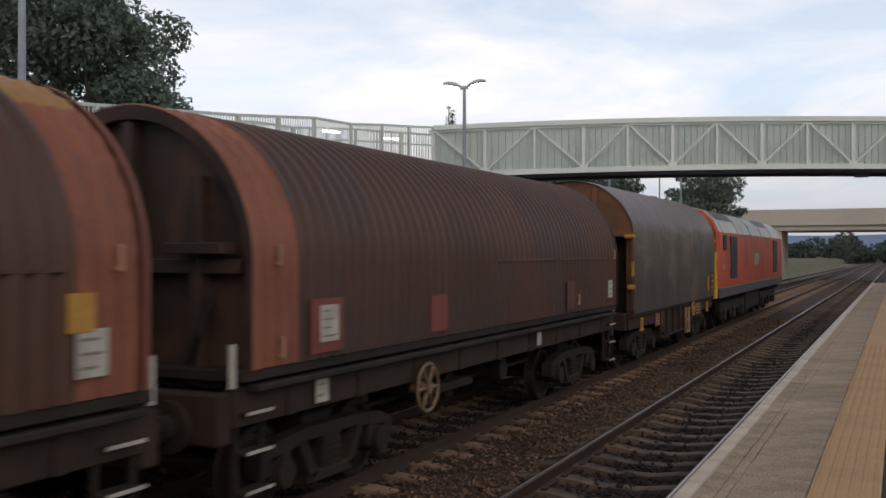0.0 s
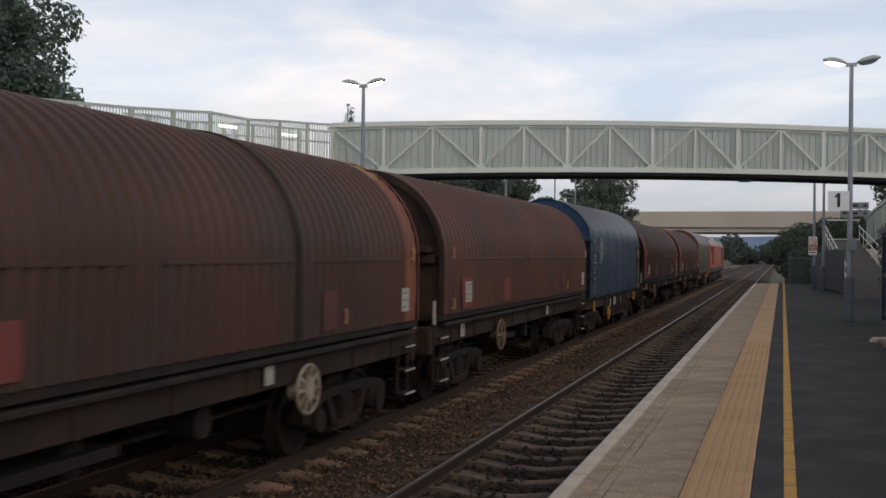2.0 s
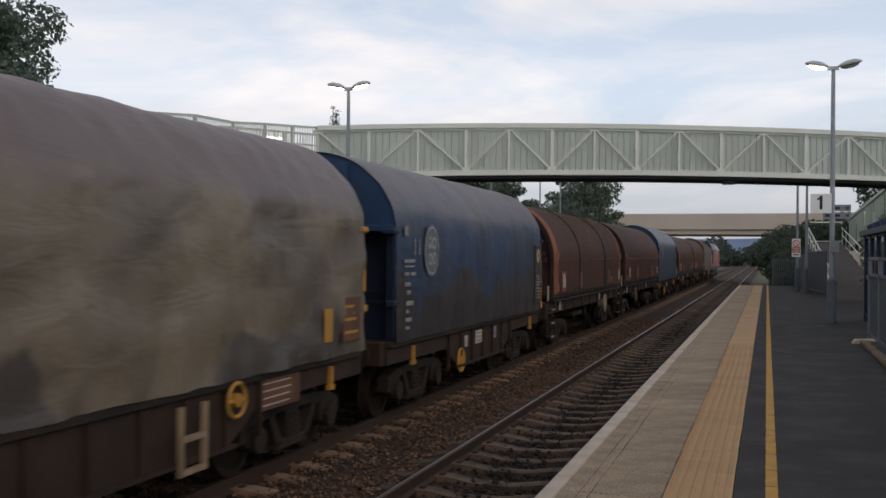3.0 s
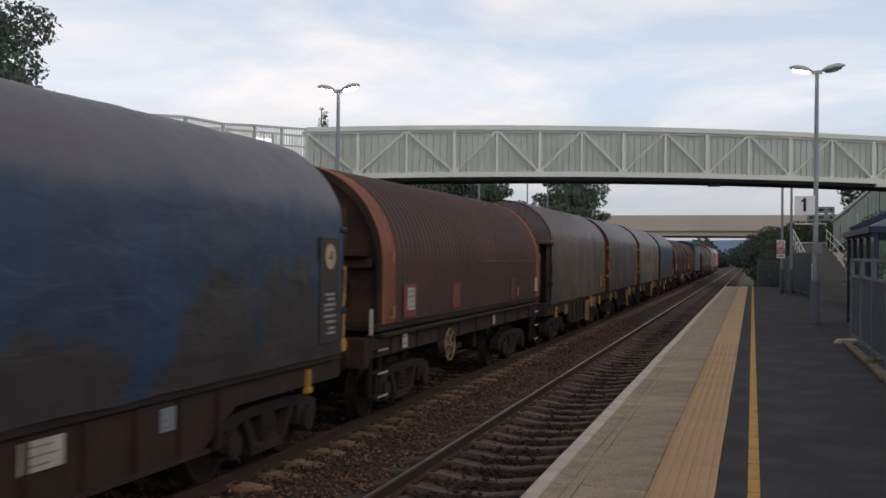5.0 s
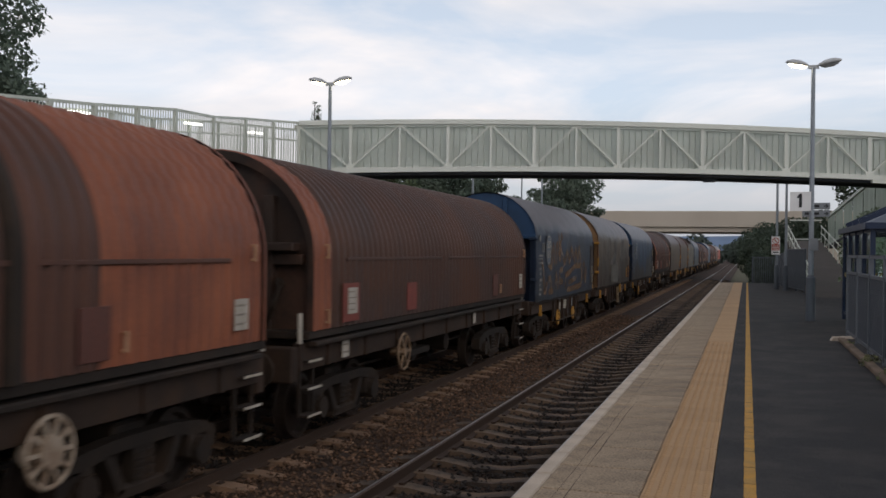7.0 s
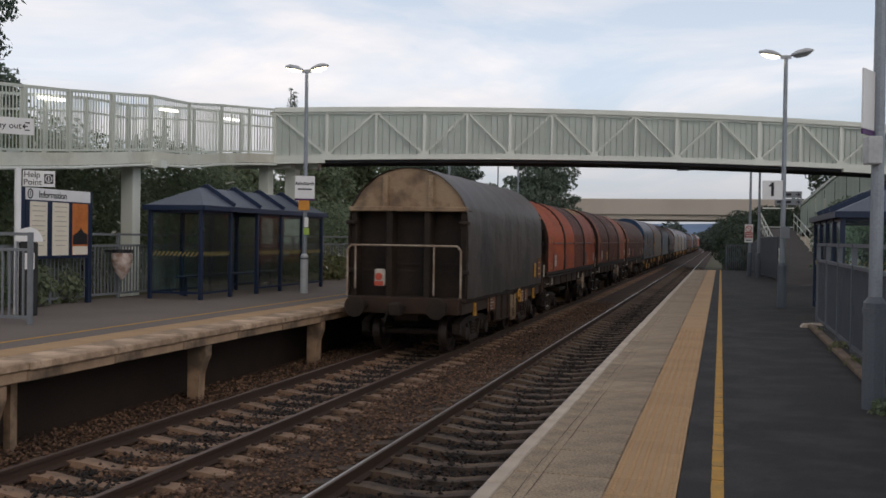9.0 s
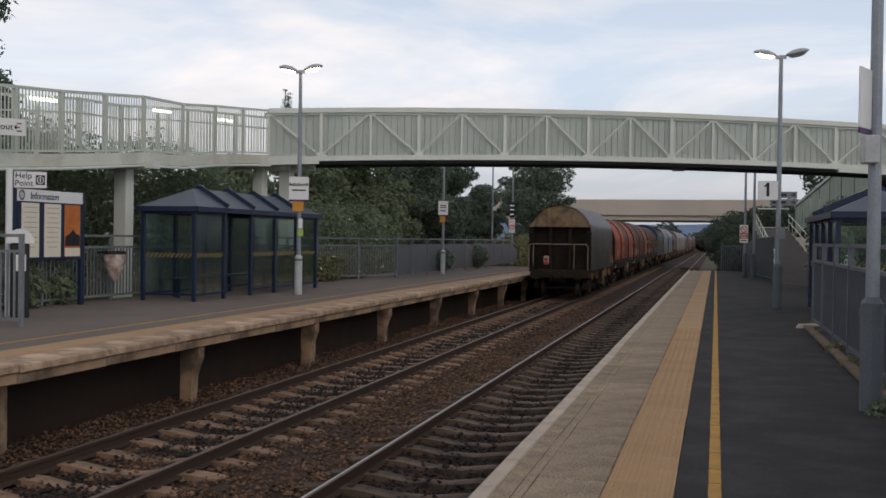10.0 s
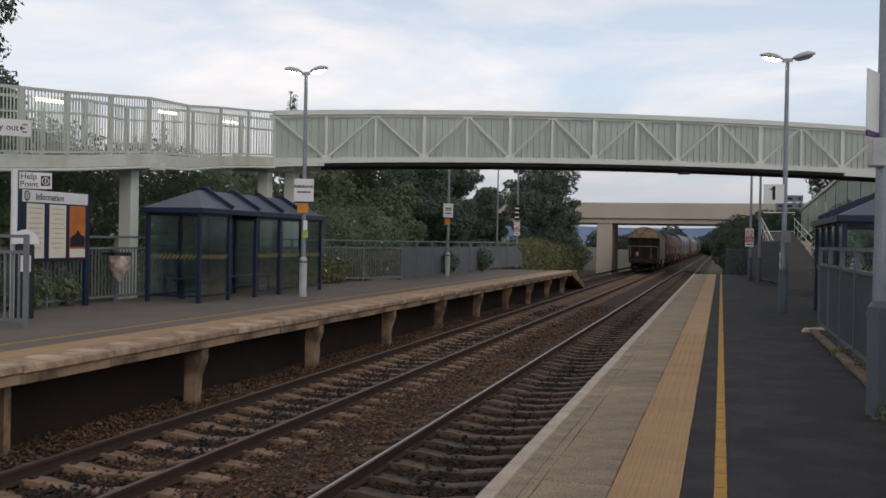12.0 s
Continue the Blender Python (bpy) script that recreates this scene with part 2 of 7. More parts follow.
vary_islands(M["stone"], 0.35, 1.8)
vary_islands(M["oily"], 0.4, 2.2)


# ---- mesh helpers ----
def part(name, bm, material, parent=None, label="", smooth=False):
    me = bpy.data.meshes.new(name)
    if isinstance(bm, tuple):
        me.from_pydata(*bm)
    else:
        bm.to_mesh(me)
        bm.free()
    for m in (material if isinstance(material, (list, tuple)) else [material]):
        me.materials.append(m)
    if smooth:
        me.shade_smooth()
    ob = new(name, me)
    if parent:
        ob.parent = parent
    if label:
        tagged(ob, label)
    return ob


def thing(name, label, category, m=None, group="", kind=""):
    ob = new(name)
    ob.empty_display_size = 0.3
    if m is not None:
        ob.matrix_basis = m
    return tagged(ob, label, category, group, kind)


def box(bm, x0, x1, y0, y1, z0, z1, bevel=0.0, mi=0):
    v = [bm.verts.new((x, y, z)) for x in (x0, x1) for y in (y0, y1) for z in (z0, z1)]
    fs = [bm.faces.new([v[i] for i in q]) for q in ((0, 1, 3, 2), (4, 6, 7, 5), (0, 4, 5, 1), (2, 3, 7, 6), (0, 2, 6, 4), (1, 5, 7, 3))]
    for f in fs:
        f.material_index = mi
    if bevel:
        bmesh.ops.bevel(bm, geom=list({e for f in fs for e in f.edges}), offset=bevel, segments=1, affect="EDGES", material=-1)
    return bm


def rod(bm, p, q, r, n=8, r2=None, mi=0, caps=True):
    p, q = Vector(p), Vector(q)
    a = (q - p).normalized()
    s = a.orthogonal().normalized()
    u = a.cross(s)
    r2 = r if r2 is None else r2
    rings = []
    for c, rr in ((p, r), (q, r2)):
        rings.append([bm.verts.new(c + rr * (math.cos(2 * math.pi * (k + 0.5) / n) * s + math.sin(2 * math.pi * (k + 0.5) / n) * u)) for k in range(n)])
    for k in range(n):
        bm.faces.new((rings[0][k], rings[0][(k + 1) % n], rings[1][(k + 1) % n], rings[1][k])).material_index = mi
    if caps:
        bm.faces.new(rings[0][::-1]).material_index = mi
        bm.faces.new(rings[1]).material_index = mi
    return bm


def bar(bm, p, q, w, h, up=(0, 0, 1), mi=0):
    """A bar of rectangular section from p to q: w across, h along up."""
    p, q = Vector(p), Vector(q)
    a = (q - p).normalized()
    u = Vector(up)
    u = (u - u.dot(a) * a).normalized()
    s = a.cross(u)
    v = [bm.verts.new(c + i * w / 2 * s + j * h / 2 * u) for c in (p, q) for i, j in ((-1, -1), (1, -1), (1, 1), (-1, 1))]
    for k in range(4):
        bm.faces.new((v[k], v[(k + 1) % 4], v[4 + (k + 1) % 4], v[4 + k])).material_index = mi
    bm.faces.new(v[3::-1]).material_index = mi
    bm.faces.new(v[4:]).material_index = mi
    return bm


def extrude_y(bm, prof, y0, y1, closed=True, mi=0, caps=True):
    """A profile of (x, z) drawn out along y."""
    a = [bm.verts.new((x, y0, z)) for x, z in prof]
    b = [bm.verts.new((x, y1, z)) for x, z in prof]
    n = len(prof)
    for k in range(n if closed else n - 1):
        bm.faces.new((a[k], a[(k + 1) % n], b[(k + 1) % n], b[k])).material_index = mi
    if closed and caps:
        bm.faces.new(a[::-1]).material_index = mi
        bm.faces.new(b).material_index = mi
    return bm


def extrude_x(bm, prof, x0, x1, mi=0):
    """A closed profile of (y, z) drawn out along x."""
    a = [bm.verts.new((x0, y, z)) for y, z in prof]
    b = [bm.verts.new((x1, y, z)) for y, z in prof]
    n = len(prof)
    for k in range(n):
        bm.faces.new((a[k], a[(k + 1) % n], b[(k + 1) % n], b[k])).material_index = mi
    bm.faces.new(a[::-1]).material_index = mi
    bm.faces.new(b).material_index = mi
    return bm


def B():
    return bmesh.new()


# ---- ground and railway ----
RAIL = -0.915           # top of the rails, below the platforms
TRACK = {"near": (-2.205, -3.71), "far": (-5.57, -7.075)}
EDGE = -1.41            # face of the near platform
G = -1.33               # general ground


def ground():
    bm = B()
    ys = [-60, -20, 0, 20, 40, 60, 90, 140, 250, 600, 2500]
    xs = [-1500, -300, -90, -40, -24, -16.5, -14.2, -8.9, -0.9, 6, 14, 30, 90, 300, 1500]
    def h(x, y):
        if -9 < x < -0.5 or y > 58 and -15 < x < 6:
            return G
        if x <= -16:
            return -0.2 + (0.5 * noise.noise(Vector((x * 0.05, y * 0.05, 0))) if abs(x) < 90 else 0)
        return -0.5
    g = [[bm.verts.new((x, y, h(x, y))) for y in ys] for x in xs]
    for i in range(len(xs) - 1):
        for j in range(len(ys) - 1):
            bm.faces.new((g[i][j], g[i + 1][j], g[i + 1][j + 1], g[i][j + 1]))
    tagged(part("ground", bm, M["ground"], smooth=True), "rough grass and dry weeds beside the railway", "ground", kind="structure")


ground()


def ballast():
    bm = B()
    prof = [(-8.7, -1.12), (-8.2, -1.16), (-7.85, -1.14), (-7.45, -1.115), (-7.05, -1.11), (-6.3, -1.125), (-5.6, -1.11), (-5.2, -1.09), (-4.65, -1.085), (-4.1, -1.09), (-3.7, -1.12), (-2.95, -1.15), (-2.2, -1.125), (-1.5, -1.15)]
    ys = [-30 + k * 0.35 for k in range(int(90 / 0.35))] + [62 + 6 * k for k in range(80)]
    rows = [[bm.verts.new((x + 0.03 * noise.noise(Vector((x * 3, y * 2, 1))), y, z + 0.035 * noise.noise(Vector((x * 2.3, y * 2.1, 0))))) for x, z in prof] for y in ys]
    for a, b in zip(rows, rows[1:]):
        for k in range(len(prof) - 1):
            bm.faces.new((a[k], a[k + 1], b[k + 1], b[k]))
    tagged(part("ballast_bed", bm, M["ballast"], smooth=True), "brown stone ballast under two railway tracks", "ballast", kind="structure")


ballast()


def stones():
    rnd = random.Random(4)
    plain, oil = ([], []), ([], [])
    def stone(x, y, z, r):
        soaked = (-3.95 < x < -1.9 and noise.noise(Vector((x * 1.2, y * 0.7, 3))) > -0.6) or (-6.75 < x < -5.9 and noise.noise(Vector((x * 1.2, y * 0.7, 3))) > -0.25)
        vs, fs = oil if soaked else plain
        k = len(vs)
        ax = [r * rnd.uniform(0.7, 1.3) for _ in range(6)]
        for d, a in zip(((1, 0, 0), (-1, 0, 0), (0, 1, 0), (0, -1, 0), (0, 0, 0.7), (0, 0, -0.7)), ax):
            q = rnd.uniform(-0.3, 0.3) * r
            vs.append((x + d[0] * a + q, y + d[1] * a - q, z + d[2] * a))
        for t in ((0, 2, 4), (2, 1, 4), (1, 3, 4), (3, 0, 4), (2, 0, 5), (1, 2, 5), (3, 1, 5), (0, 3, 5)):
            fs.append(tuple(k + i for i in t))
    for _ in range(75000):
        y = 3.5 + 38 * rnd.random() ** 1.9
        x = rnd.uniform(-8.5, -1.6)
        base = -1.12 if -7.3 < x < -5.3 else -1.135 if -4.0 < x < -1.6 else -1.09 if x > -5.3 else -1.125
        stone(x, y, base + rnd.uniform(-0.01, 0.03) + (0.035 if rnd.random() < 0.25 else 0), rnd.uniform(0.014, 0.038))
    tagged(part("oily_stones", (oil[0], [], oil[1]), M["oily"]), "dark oil soaked ballast stones between the rails", "stones", kind="stuff")
    tagged(part("ballast_stones", (plain[0], [], plain[1]), M["stone"]), "loose angular brown ballast stones between the rails", "stones", kind="stuff")


stones()


def rails():
    prof = [(-0.07, -0.159), (0.07, -0.159), (0.07, -0.148), (0.012, -0.125), (0.01, -0.045), (0.036, -0.035), (0.036, -0.004), (0.03, 0), (0.004, 0.0012), (-0.02, 0.0012), (-0.03, 0), (-0.036, -0.004), (-0.036, -0.035), (-0.01, -0.045), (-0.012, -0.125), (-0.07, -0.148)]
    for name, xs in TRACK.items():
        top = M["rail_top"] if name == "near" else M["rail_top_dull"]
        for x in xs:
            bm = B()
            extrude_y(bm, prof, -40, 400)
            for f in bm.faces:
                zs = [v.co.z for v in f.verts]
                f.material_index = (1 if min(zs) > 0.001 else 2 if min(zs) > -0.001 else 0) if len(zs) == 4 else 0
            ob = part("rail", bm, [M["rail_rust"], top, M["rail_top_dull"]])
            ob.location = (x, 0, RAIL)
            tagged(ob, "polished bright running rail with rusty web" if name == "near" else "rusty running rail with worn dull head", "rail", "rails of the two tracks", "structure")


rails()


def sleepers():
    bm = B()
    prof = [(-1.25, 0.0), (-1.25, -0.18), (1.25, -0.18), (1.25, 0.0), (0.95, 0.03), (0.55, 0.025), (0.2, -0.025), (-0.2, -0.025), (-0.55, 0.025), (-0.95, 0.03)]
    extrude_y(bm, prof, -0.12, 0.12)
    bmesh.ops.bevel(bm, geom=[e for e in bm.edges], offset=0.012, segments=1, affect="EDGES")
    for name, (a, b) in TRACK.items():
        m = M["sleeper"] if name == "far" else M["sleeper_dark"]
        me = bpy.data.meshes.new("sleeper")
        bm.to_mesh(me)
        me.materials.append(m)
        group = thing(f"{name}_track_sleepers", "row of weathered concrete sleepers bedded in brown ballast", "sleepers", kind="structure")
        for k in range(150):
            ob = new("sleeper", me)
            ob.parent = group
            ob.location = ((a + b) / 2 + 0.01 * math.sin(k * 3.7), -2 + 0.69 * k + 0.012 * math.sin(k * 5.1), RAIL - 0.155 + 0.006 * math.sin(k * 2.3))
            ob.rotation_euler = (0, 0, 0.012 * math.sin(k * 1.9))
    # rail clips, two a rail on every sleeper near by
    bm.free()
    vs = B()
    for name, xs in TRACK.items():
        for x in xs:
            for k in range(5, 45):
                for s in (-1, 1):
                    y = -2 + 0.69 * k
                    box(vs, x + s * 0.1 - 0.03, x + s * 0.1 + 0.03, y - 0.045, y + 0.045, RAIL - 0.14, RAIL - 0.105)
    tagged(part("rail_clips", vs, M["rail_rust"]), "rusty spring clips holding the rails to sleepers", "clips", kind="stuff")


sleepers()


# ---- near platform ----
PLAT_END, PLAT_END_L = 55.5, 57.0


def near_platform():
    bm = B()
    box(bm, EDGE + 0.06, 12, -25, PLAT_END, -1.4, -0.055)
    tagged(part("platform_base", bm, M["concrete"]), "concrete body of the near station platform", "platform", kind="structure")
    bm = B()
    box(bm, -0.212, 12, -25, PLAT_END, -0.054, 0.0)
    tagged(part("pavement", bm, M["asphalt"]), "dark grey worn asphalt platform surface", "pavement", kind="structure")
    bm = B()
    box(bm, EDGE + 0.07, -0.22, -24, PLAT_END - 0.1, -0.0545, -0.042)
    tagged(part("joint_bed", bm, M["asphalt"]), "dark bedding showing in the slab joints", "bedding", kind="structure")
    edge = thing("platform_edge", "weathered concrete edge slabs with faded white lip", "platform edge", kind="structure")
    tac = thing("tactile_paving", "buff blister paving strip along the platform edge", "paving", kind="structure")
    def slab_mesh(name, x0, x1, ln, m, bev=0.008):
        bm = B()
        box(bm, x0, x1, 0.009, ln - 0.009, -0.06, 0.0, bev)
        me = bpy.data.meshes.new(name)
        bm.to_mesh(me)
        bm.free()
        me.materials.append(m)
        return me
    lip = slab_mesh("lip", EDGE, EDGE + 0.115, 0.76, M["coping"], 0.012)
    slab = slab_mesh("slab", EDGE + 0.119, -0.648, 0.76, M["slab"], 0.009)
    rnd = random.Random(2)
    y = -3.0
    while y < PLAT_END - 0.9:
        for me, d in ((lip, 0), (slab, 0.31)):
            ob = new(me.name, me)
            ob.parent = edge
            ob.location = (rnd.uniform(-0.005, 0.005), y + d, rnd.uniform(-0.004, 0.004))
        y += 0.76
    # two wandering hairline cracks along the slabs
    for x0 in (EDGE + 0.25, EDGE + 0.32):
        bm = B()
        prev = None
        for k in range(200):
            yy = 1.0 + 0.2 * k
            x = x0 + 0.012 * noise.noise(Vector((yy * 1.3, x0 * 9, 0))) + 0.006 * noise.noise(Vector((yy * 5, x0 * 9, 2)))
            w = 0.0026 * (0.4 + abs(noise.noise(Vector((yy * 0.8, x0 * 7, 4)))) * 1.6)
            cur = [bm.verts.new((x - w, yy, 0.0045)), bm.verts.new((x + w, yy, 0.0045))]
            if prev:
                bm.faces.new((prev[0], prev[1], cur[1], cur[0]))
            prev = cur
        part("crack_line", bm, M["rail_rust"], edge, "thin dark crack along the slabs")
    # blister tiles 0.4 m square, with rows of raised domes near the camera
    bm = B()
    box(bm, -0.642, -0.218, 0.002, 0.428, -0.06, 0.0, 0.003)
    for i in range(6):
        for j in range(6):
            cx, cy = -0.607 + i * 0.0705, 0.037 + j * 0.0705
            base = [bm.verts.new((cx + 0.022 * math.cos(a), cy + 0.022 * math.sin(a), 0.0002)) for a in (0.4, 1.66, 2.91, 4.17, 5.43)]
            tip = [bm.verts.new((cx + 0.014 * math.cos(a), cy + 0.014 * math.sin(a), 0.010)) for a in (0.4, 1.66, 2.91, 4.17, 5.43)]
            for k in range(5):
                bm.faces.new((base[k], base[(k + 1) % 5], tip[(k + 1) % 5], tip[k]))
            bm.faces.new(tip)
    near = bpy.data.meshes.new("tile")
    bm.to_mesh(near)
    bm.free()
    near.materials.append(M["tactile"])
    plain = slab_mesh("tile", -0.642, -0.218, 0.43, M["tactile"], 0.003)
    y = -3.0
    while y < PLAT_END - 0.4:
        ob = new("tile", near if 2.5 < y < 18 else plain)
        ob.parent = tac
        ob.location = (rnd.uniform(-0.003, 0.003), y, rnd.uniform(-0.002, 0.002))
        y += 0.43
    # the yellow line is laid in short stretches with worn edges
    bm = B()
    y = -3.0
    while y < PLAT_END:
        ln = rnd.uniform(0.25, 0.7)
        k = 5
        left = [bm.verts.new((-0.014 + rnd.uniform(-0.0025, 0.0025), y + (ln - 0.014) * i / k, 0.004)) for i in range(k + 1)]
        right = [bm.verts.new((0.064 + rnd.uniform(-0.0025, 0.0025), y + (ln - 0.014) * i / k, 0.004)) for i in range(k + 1)]
        for i in range(k):
            bm.faces.new((left[i], right[i], right[i + 1], left[i + 1]))
        y += ln
    tagged(part("yellow_line", bm, M["yellow"]), "worn yellow safety line painted on asphalt", "line", kind="structure")


near_platform()


# ---- far platform ----
EDGE_L = -7.86


def far_platform():
    bm = B()
    box(bm, -13.9, EDGE_L - 1.15, -20, PLAT_END_L - 1.4, -0.3, 0.0)
    tagged(part("far_pavement", bm, M["asphalt_far"]), "dark asphalt surface of the far platform", "pavement", kind="structure")
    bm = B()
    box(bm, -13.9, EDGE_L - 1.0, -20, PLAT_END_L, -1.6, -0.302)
    tagged(part("far_platform_wall", bm, M["brick_dark"]), "dark brown wall set back under the platform", "wall", kind="structure")
    edge = thing("far_platform_edge", "weathered concrete coping slabs of the far platform", "platform edge", kind="structure")
    rnd = random.Random(5)
    bm = B()
    box(bm, EDGE_L - 0.62, EDGE_L, 0.006, 1.794, -0.105, 0.0, 0.015)
    slab = bpy.data.meshes.new("slab")
    bm.to_mesh(slab); bm.free()
    slab.materials.append(M["coping_far"])
    bm = B()
    box(bm, EDGE_L - 0.60, EDGE_L - 0.05, 0.0, 1.8, -0.24, -0.107, 0.01)
    beam = bpy.data.meshes.new("edge_beam")
    bm.to_mesh(beam); bm.free()
    beam.materials.append(M["old_concrete"])
    bm = B()
    box(bm, EDGE_L - 1.15, EDGE_L - 0.625, 0.004, 0.446, -0.06, -0.001, 0.003)
    tile = bpy.data.meshes.new("tile")
    bm.to_mesh(tile); bm.free()
    tile.materials.append(M["tactile"])
    y = -8.0
    while y < PLAT_END_L - 2:
        for me in (slab, beam):
            ob = new(me.name, me)
            ob.parent = edge
            ob.location = (rnd.uniform(-0.012, 0.012), y, rnd.uniform(-0.006, 0.006))
        y += 1.8
    y = -8.0
    k = 0
    while y < PLAT_END_L - 1.6 and k < 150:
        ob = new("tile", tile)
        ob.parent = edge
        ob.location = (0, y, rnd.uniform(-0.003, 0.0))
        y += 0.45
        k += 1
    bm = B()
    box(bm, EDGE_L - 1.74, EDGE_L - 1.66, -10, PLAT_END_L - 2, -0.02, 0.004)
    tagged(part("far_yellow_line", bm, M["yellow"]), "thin faded yellow line on the far platform", "line", kind="structure")
    # bracketed concrete posts under the coping
    for k, y in enumerate([-0.1 + 4.85 * i for i in range(12)]):
        bm = B()
        prof = [(EDGE_L - 0.42, -1.35), (EDGE_L - 0.22, -1.35), (EDGE_L - 0.21, -0.72), (EDGE_L - 0.08, -0.42), (EDGE_L - 0.08, -0.245), (EDGE_L - 0.42, -0.245)]
        extrude_y(bm, prof, y - 0.10, y + 0.10)
        bmesh.ops.bevel(bm, geom=bm.edges[:], offset=0.015, segments=1, affect="EDGES")
        part("bracket_post", bm, M["old_concrete"], edge)
        if k % 2 == 0:
            bm = B()
            box(bm, EDGE_L - 0.5, EDGE_L - 0.4, y + 0.55, y + 0.67, -1.35, -0.25)
            part("slim_post", bm, M["old_concrete"], edge)
    bm = B()
    extrude_x(bm, [(PLAT_END_L - 2, -0.24), (PLAT_END_L - 2, 0.0), (PLAT_END_L - 1.2, 0.0), (PLAT_END_L + 3.2, -0.98), (PLAT_END_L + 3.2, -1.2)], -11.5, EDGE_L)
    part("end_ramp", bm, M["old_concrete"], edge)


far_platform()


def siding():
    prof = [(-0.07, -0.159), (0.07, -0.159), (0.012, -0.125), (0.036, -0.035), (0.03, 0), (-0.03, 0), (-0.036, -0.035), (-0.012, -0.125)]
    for x in (-9.55, -8.05):
        bm = B()
        extrude_y(bm, prof, 0, 120)
        ob = part("rail", bm, M["rail_rust"])
        ob.location, ob.rotation_euler = (x - 0.5, 61.5, RAIL), (0, 0, -0.012)
        tagged(ob, "rusty rail of a siding beyond the platform", "rail", "rails of the siding", "structure")


siding()


# ---- footbridge ----
BP, BA = Vector((-6.9, 33.0, 0)), radians(18)
BD = Vector((math.cos(BA), math.sin(BA), 0))
BN = Vector((-math.sin(BA), math.cos(BA), 0))
POSTS = [-7.88, -6.15, -4.51, -2.89, -1.45] + [1.42 * k for k in range(0, 11)]


def bridge_z(s):
    """Foot of the cambered truss, s metres along the bridge."""
    return -0.00178 * s * s + 0.0104 * s + 4.212


def bridge_top(s):
    return -0.00202 * s * s + 0.0037 * s + 5.853


def on(s, off, z):
    return BP + BD * s + BN * off + Vector((0, 0, z))


def footbridge():
    fb = thing("footbridge", "pale green steel truss footbridge with ribbed side panels", "footbridge")
    for off, face in ((0.0, -1), (2.3, 1)):
        for a, b in zip(POSTS, POSTS[1:]):
            bm = B()
            bar(bm, on(a, off, bridge_top(a)), on(b, off, bridge_top(b)), 0.20, 0.16)
            part("top_chord", bm, M["bridge"], fb)
            bm = B()
            bar(bm, on(a, off, bridge_z(a) + 0.075), on(b, off, bridge_z(b) + 0.075), 0.18, 0.17)
            part("bottom_chord", bm, M["bridge"], fb)
        for k, s in enumerate(POSTS):
            w = 0.11 if k % 2 else 0.075
            bm = B()
            bar(bm, on(s, off, bridge_z(s) + 0.155), on(s, off, bridge_top(s) - 0.078), w, 0.10, BN)
            part("post", bm, M["bridge"], fb)
            if face < 0:
                # gusset plates where the braces meet the chords
                z = bridge_z(s) + 0.20 if k % 2 else bridge_top(s) - 0.12
                bm = B()
                bar(bm, on(s - 0.14, off - 0.045, z), on(s + 0.14, off - 0.045, z), 0.012, 0.12)
                part("gusset", bm, M["bridge"], fb)
        if face < 0:
            for k, (a, b) in enumerate(zip(POSTS, POSTS[1:])):
                lo, hi = (b, a) if k % 2 == 0 else (a, b)
                bm = B()
                bar(bm, on(lo, off - 0.02, bridge_z(lo) + 0.15), on(hi, off - 0.02, bridge_top(hi) - 0.08), 0.062, 0.07, BN)
                part("brace", bm, M["bridge"], fb)
        # sheeting behind the truss, one sheet a bay, with folded grooves between its flat pans
        for a, b in zip(POSTS, POSTS[1:]):
            bm = B()
            n = 7
            o = off + 0.10 * -face
            pts = []
            for k in range(n):
                w = (b - a) / n
                pts += [(a + k * w, 0.0), (a + (k + 0.88) * w, 0.0), (a + (k + 0.90) * w, -0.04), (a + (k + 0.97) * w, -0.04), (a + (k + 0.99) * w, 0.0)]
            pts.append((b, 0.0))
            lo = [bm.verts.new(on(s, o + d * face, bridge_z(s) + 0.10)) for s, d in pts]
            hi = [bm.verts.new(on(s, o + d * face, bridge_top(s) - 0.03)) for s, d in pts]
            for k in range(len(pts) - 1):
                bm.faces.new((lo[k], lo[k + 1], hi[k + 1], hi[k]))
            bmesh.ops.solidify(bm, geom=bm.faces[:], thickness=0.004)
            part("side_panel", bm, M["bridge_panel"], fb)
            bm = B()
            bar(bm, on(a, off + 0.03 * -face, bridge_top(a) - 0.115), on(b, off + 0.03 * -face, bridge_top(b) - 0.115), 0.10, 0.07)
            part("sheet_rail", bm, M["bridge_panel"], fb)
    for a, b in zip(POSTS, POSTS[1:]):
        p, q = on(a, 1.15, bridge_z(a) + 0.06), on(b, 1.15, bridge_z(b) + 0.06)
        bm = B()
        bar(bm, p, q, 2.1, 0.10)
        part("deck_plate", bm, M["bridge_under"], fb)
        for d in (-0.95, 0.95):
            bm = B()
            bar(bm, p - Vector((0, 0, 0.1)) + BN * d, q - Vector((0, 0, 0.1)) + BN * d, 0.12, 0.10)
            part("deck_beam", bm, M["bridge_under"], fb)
    for a, b in ((POSTS[0], POSTS[1]), (11.45, POSTS[-1])):
        bm = B()
        bar(bm, on(a, 0.0, bridge_z(a) - 0.06), on(b - 0.06, 0.0, bridge_z(b) - 0.06), 0.16, 0.10)
        part("end_bearer", bm, M["bridge"], fb)
    bm = B()
    c = on(6.1, 0.6, bridge_z(6.1) - 0.14)
    box(bm, c.x - 0.2, c.x + 0.2, c.y - 0.15, c.y + 0.15, c.z - 0.09, c.z + 0.05)
    part("junction_box", bm, M["bridge_under"], fb)


footbridge()


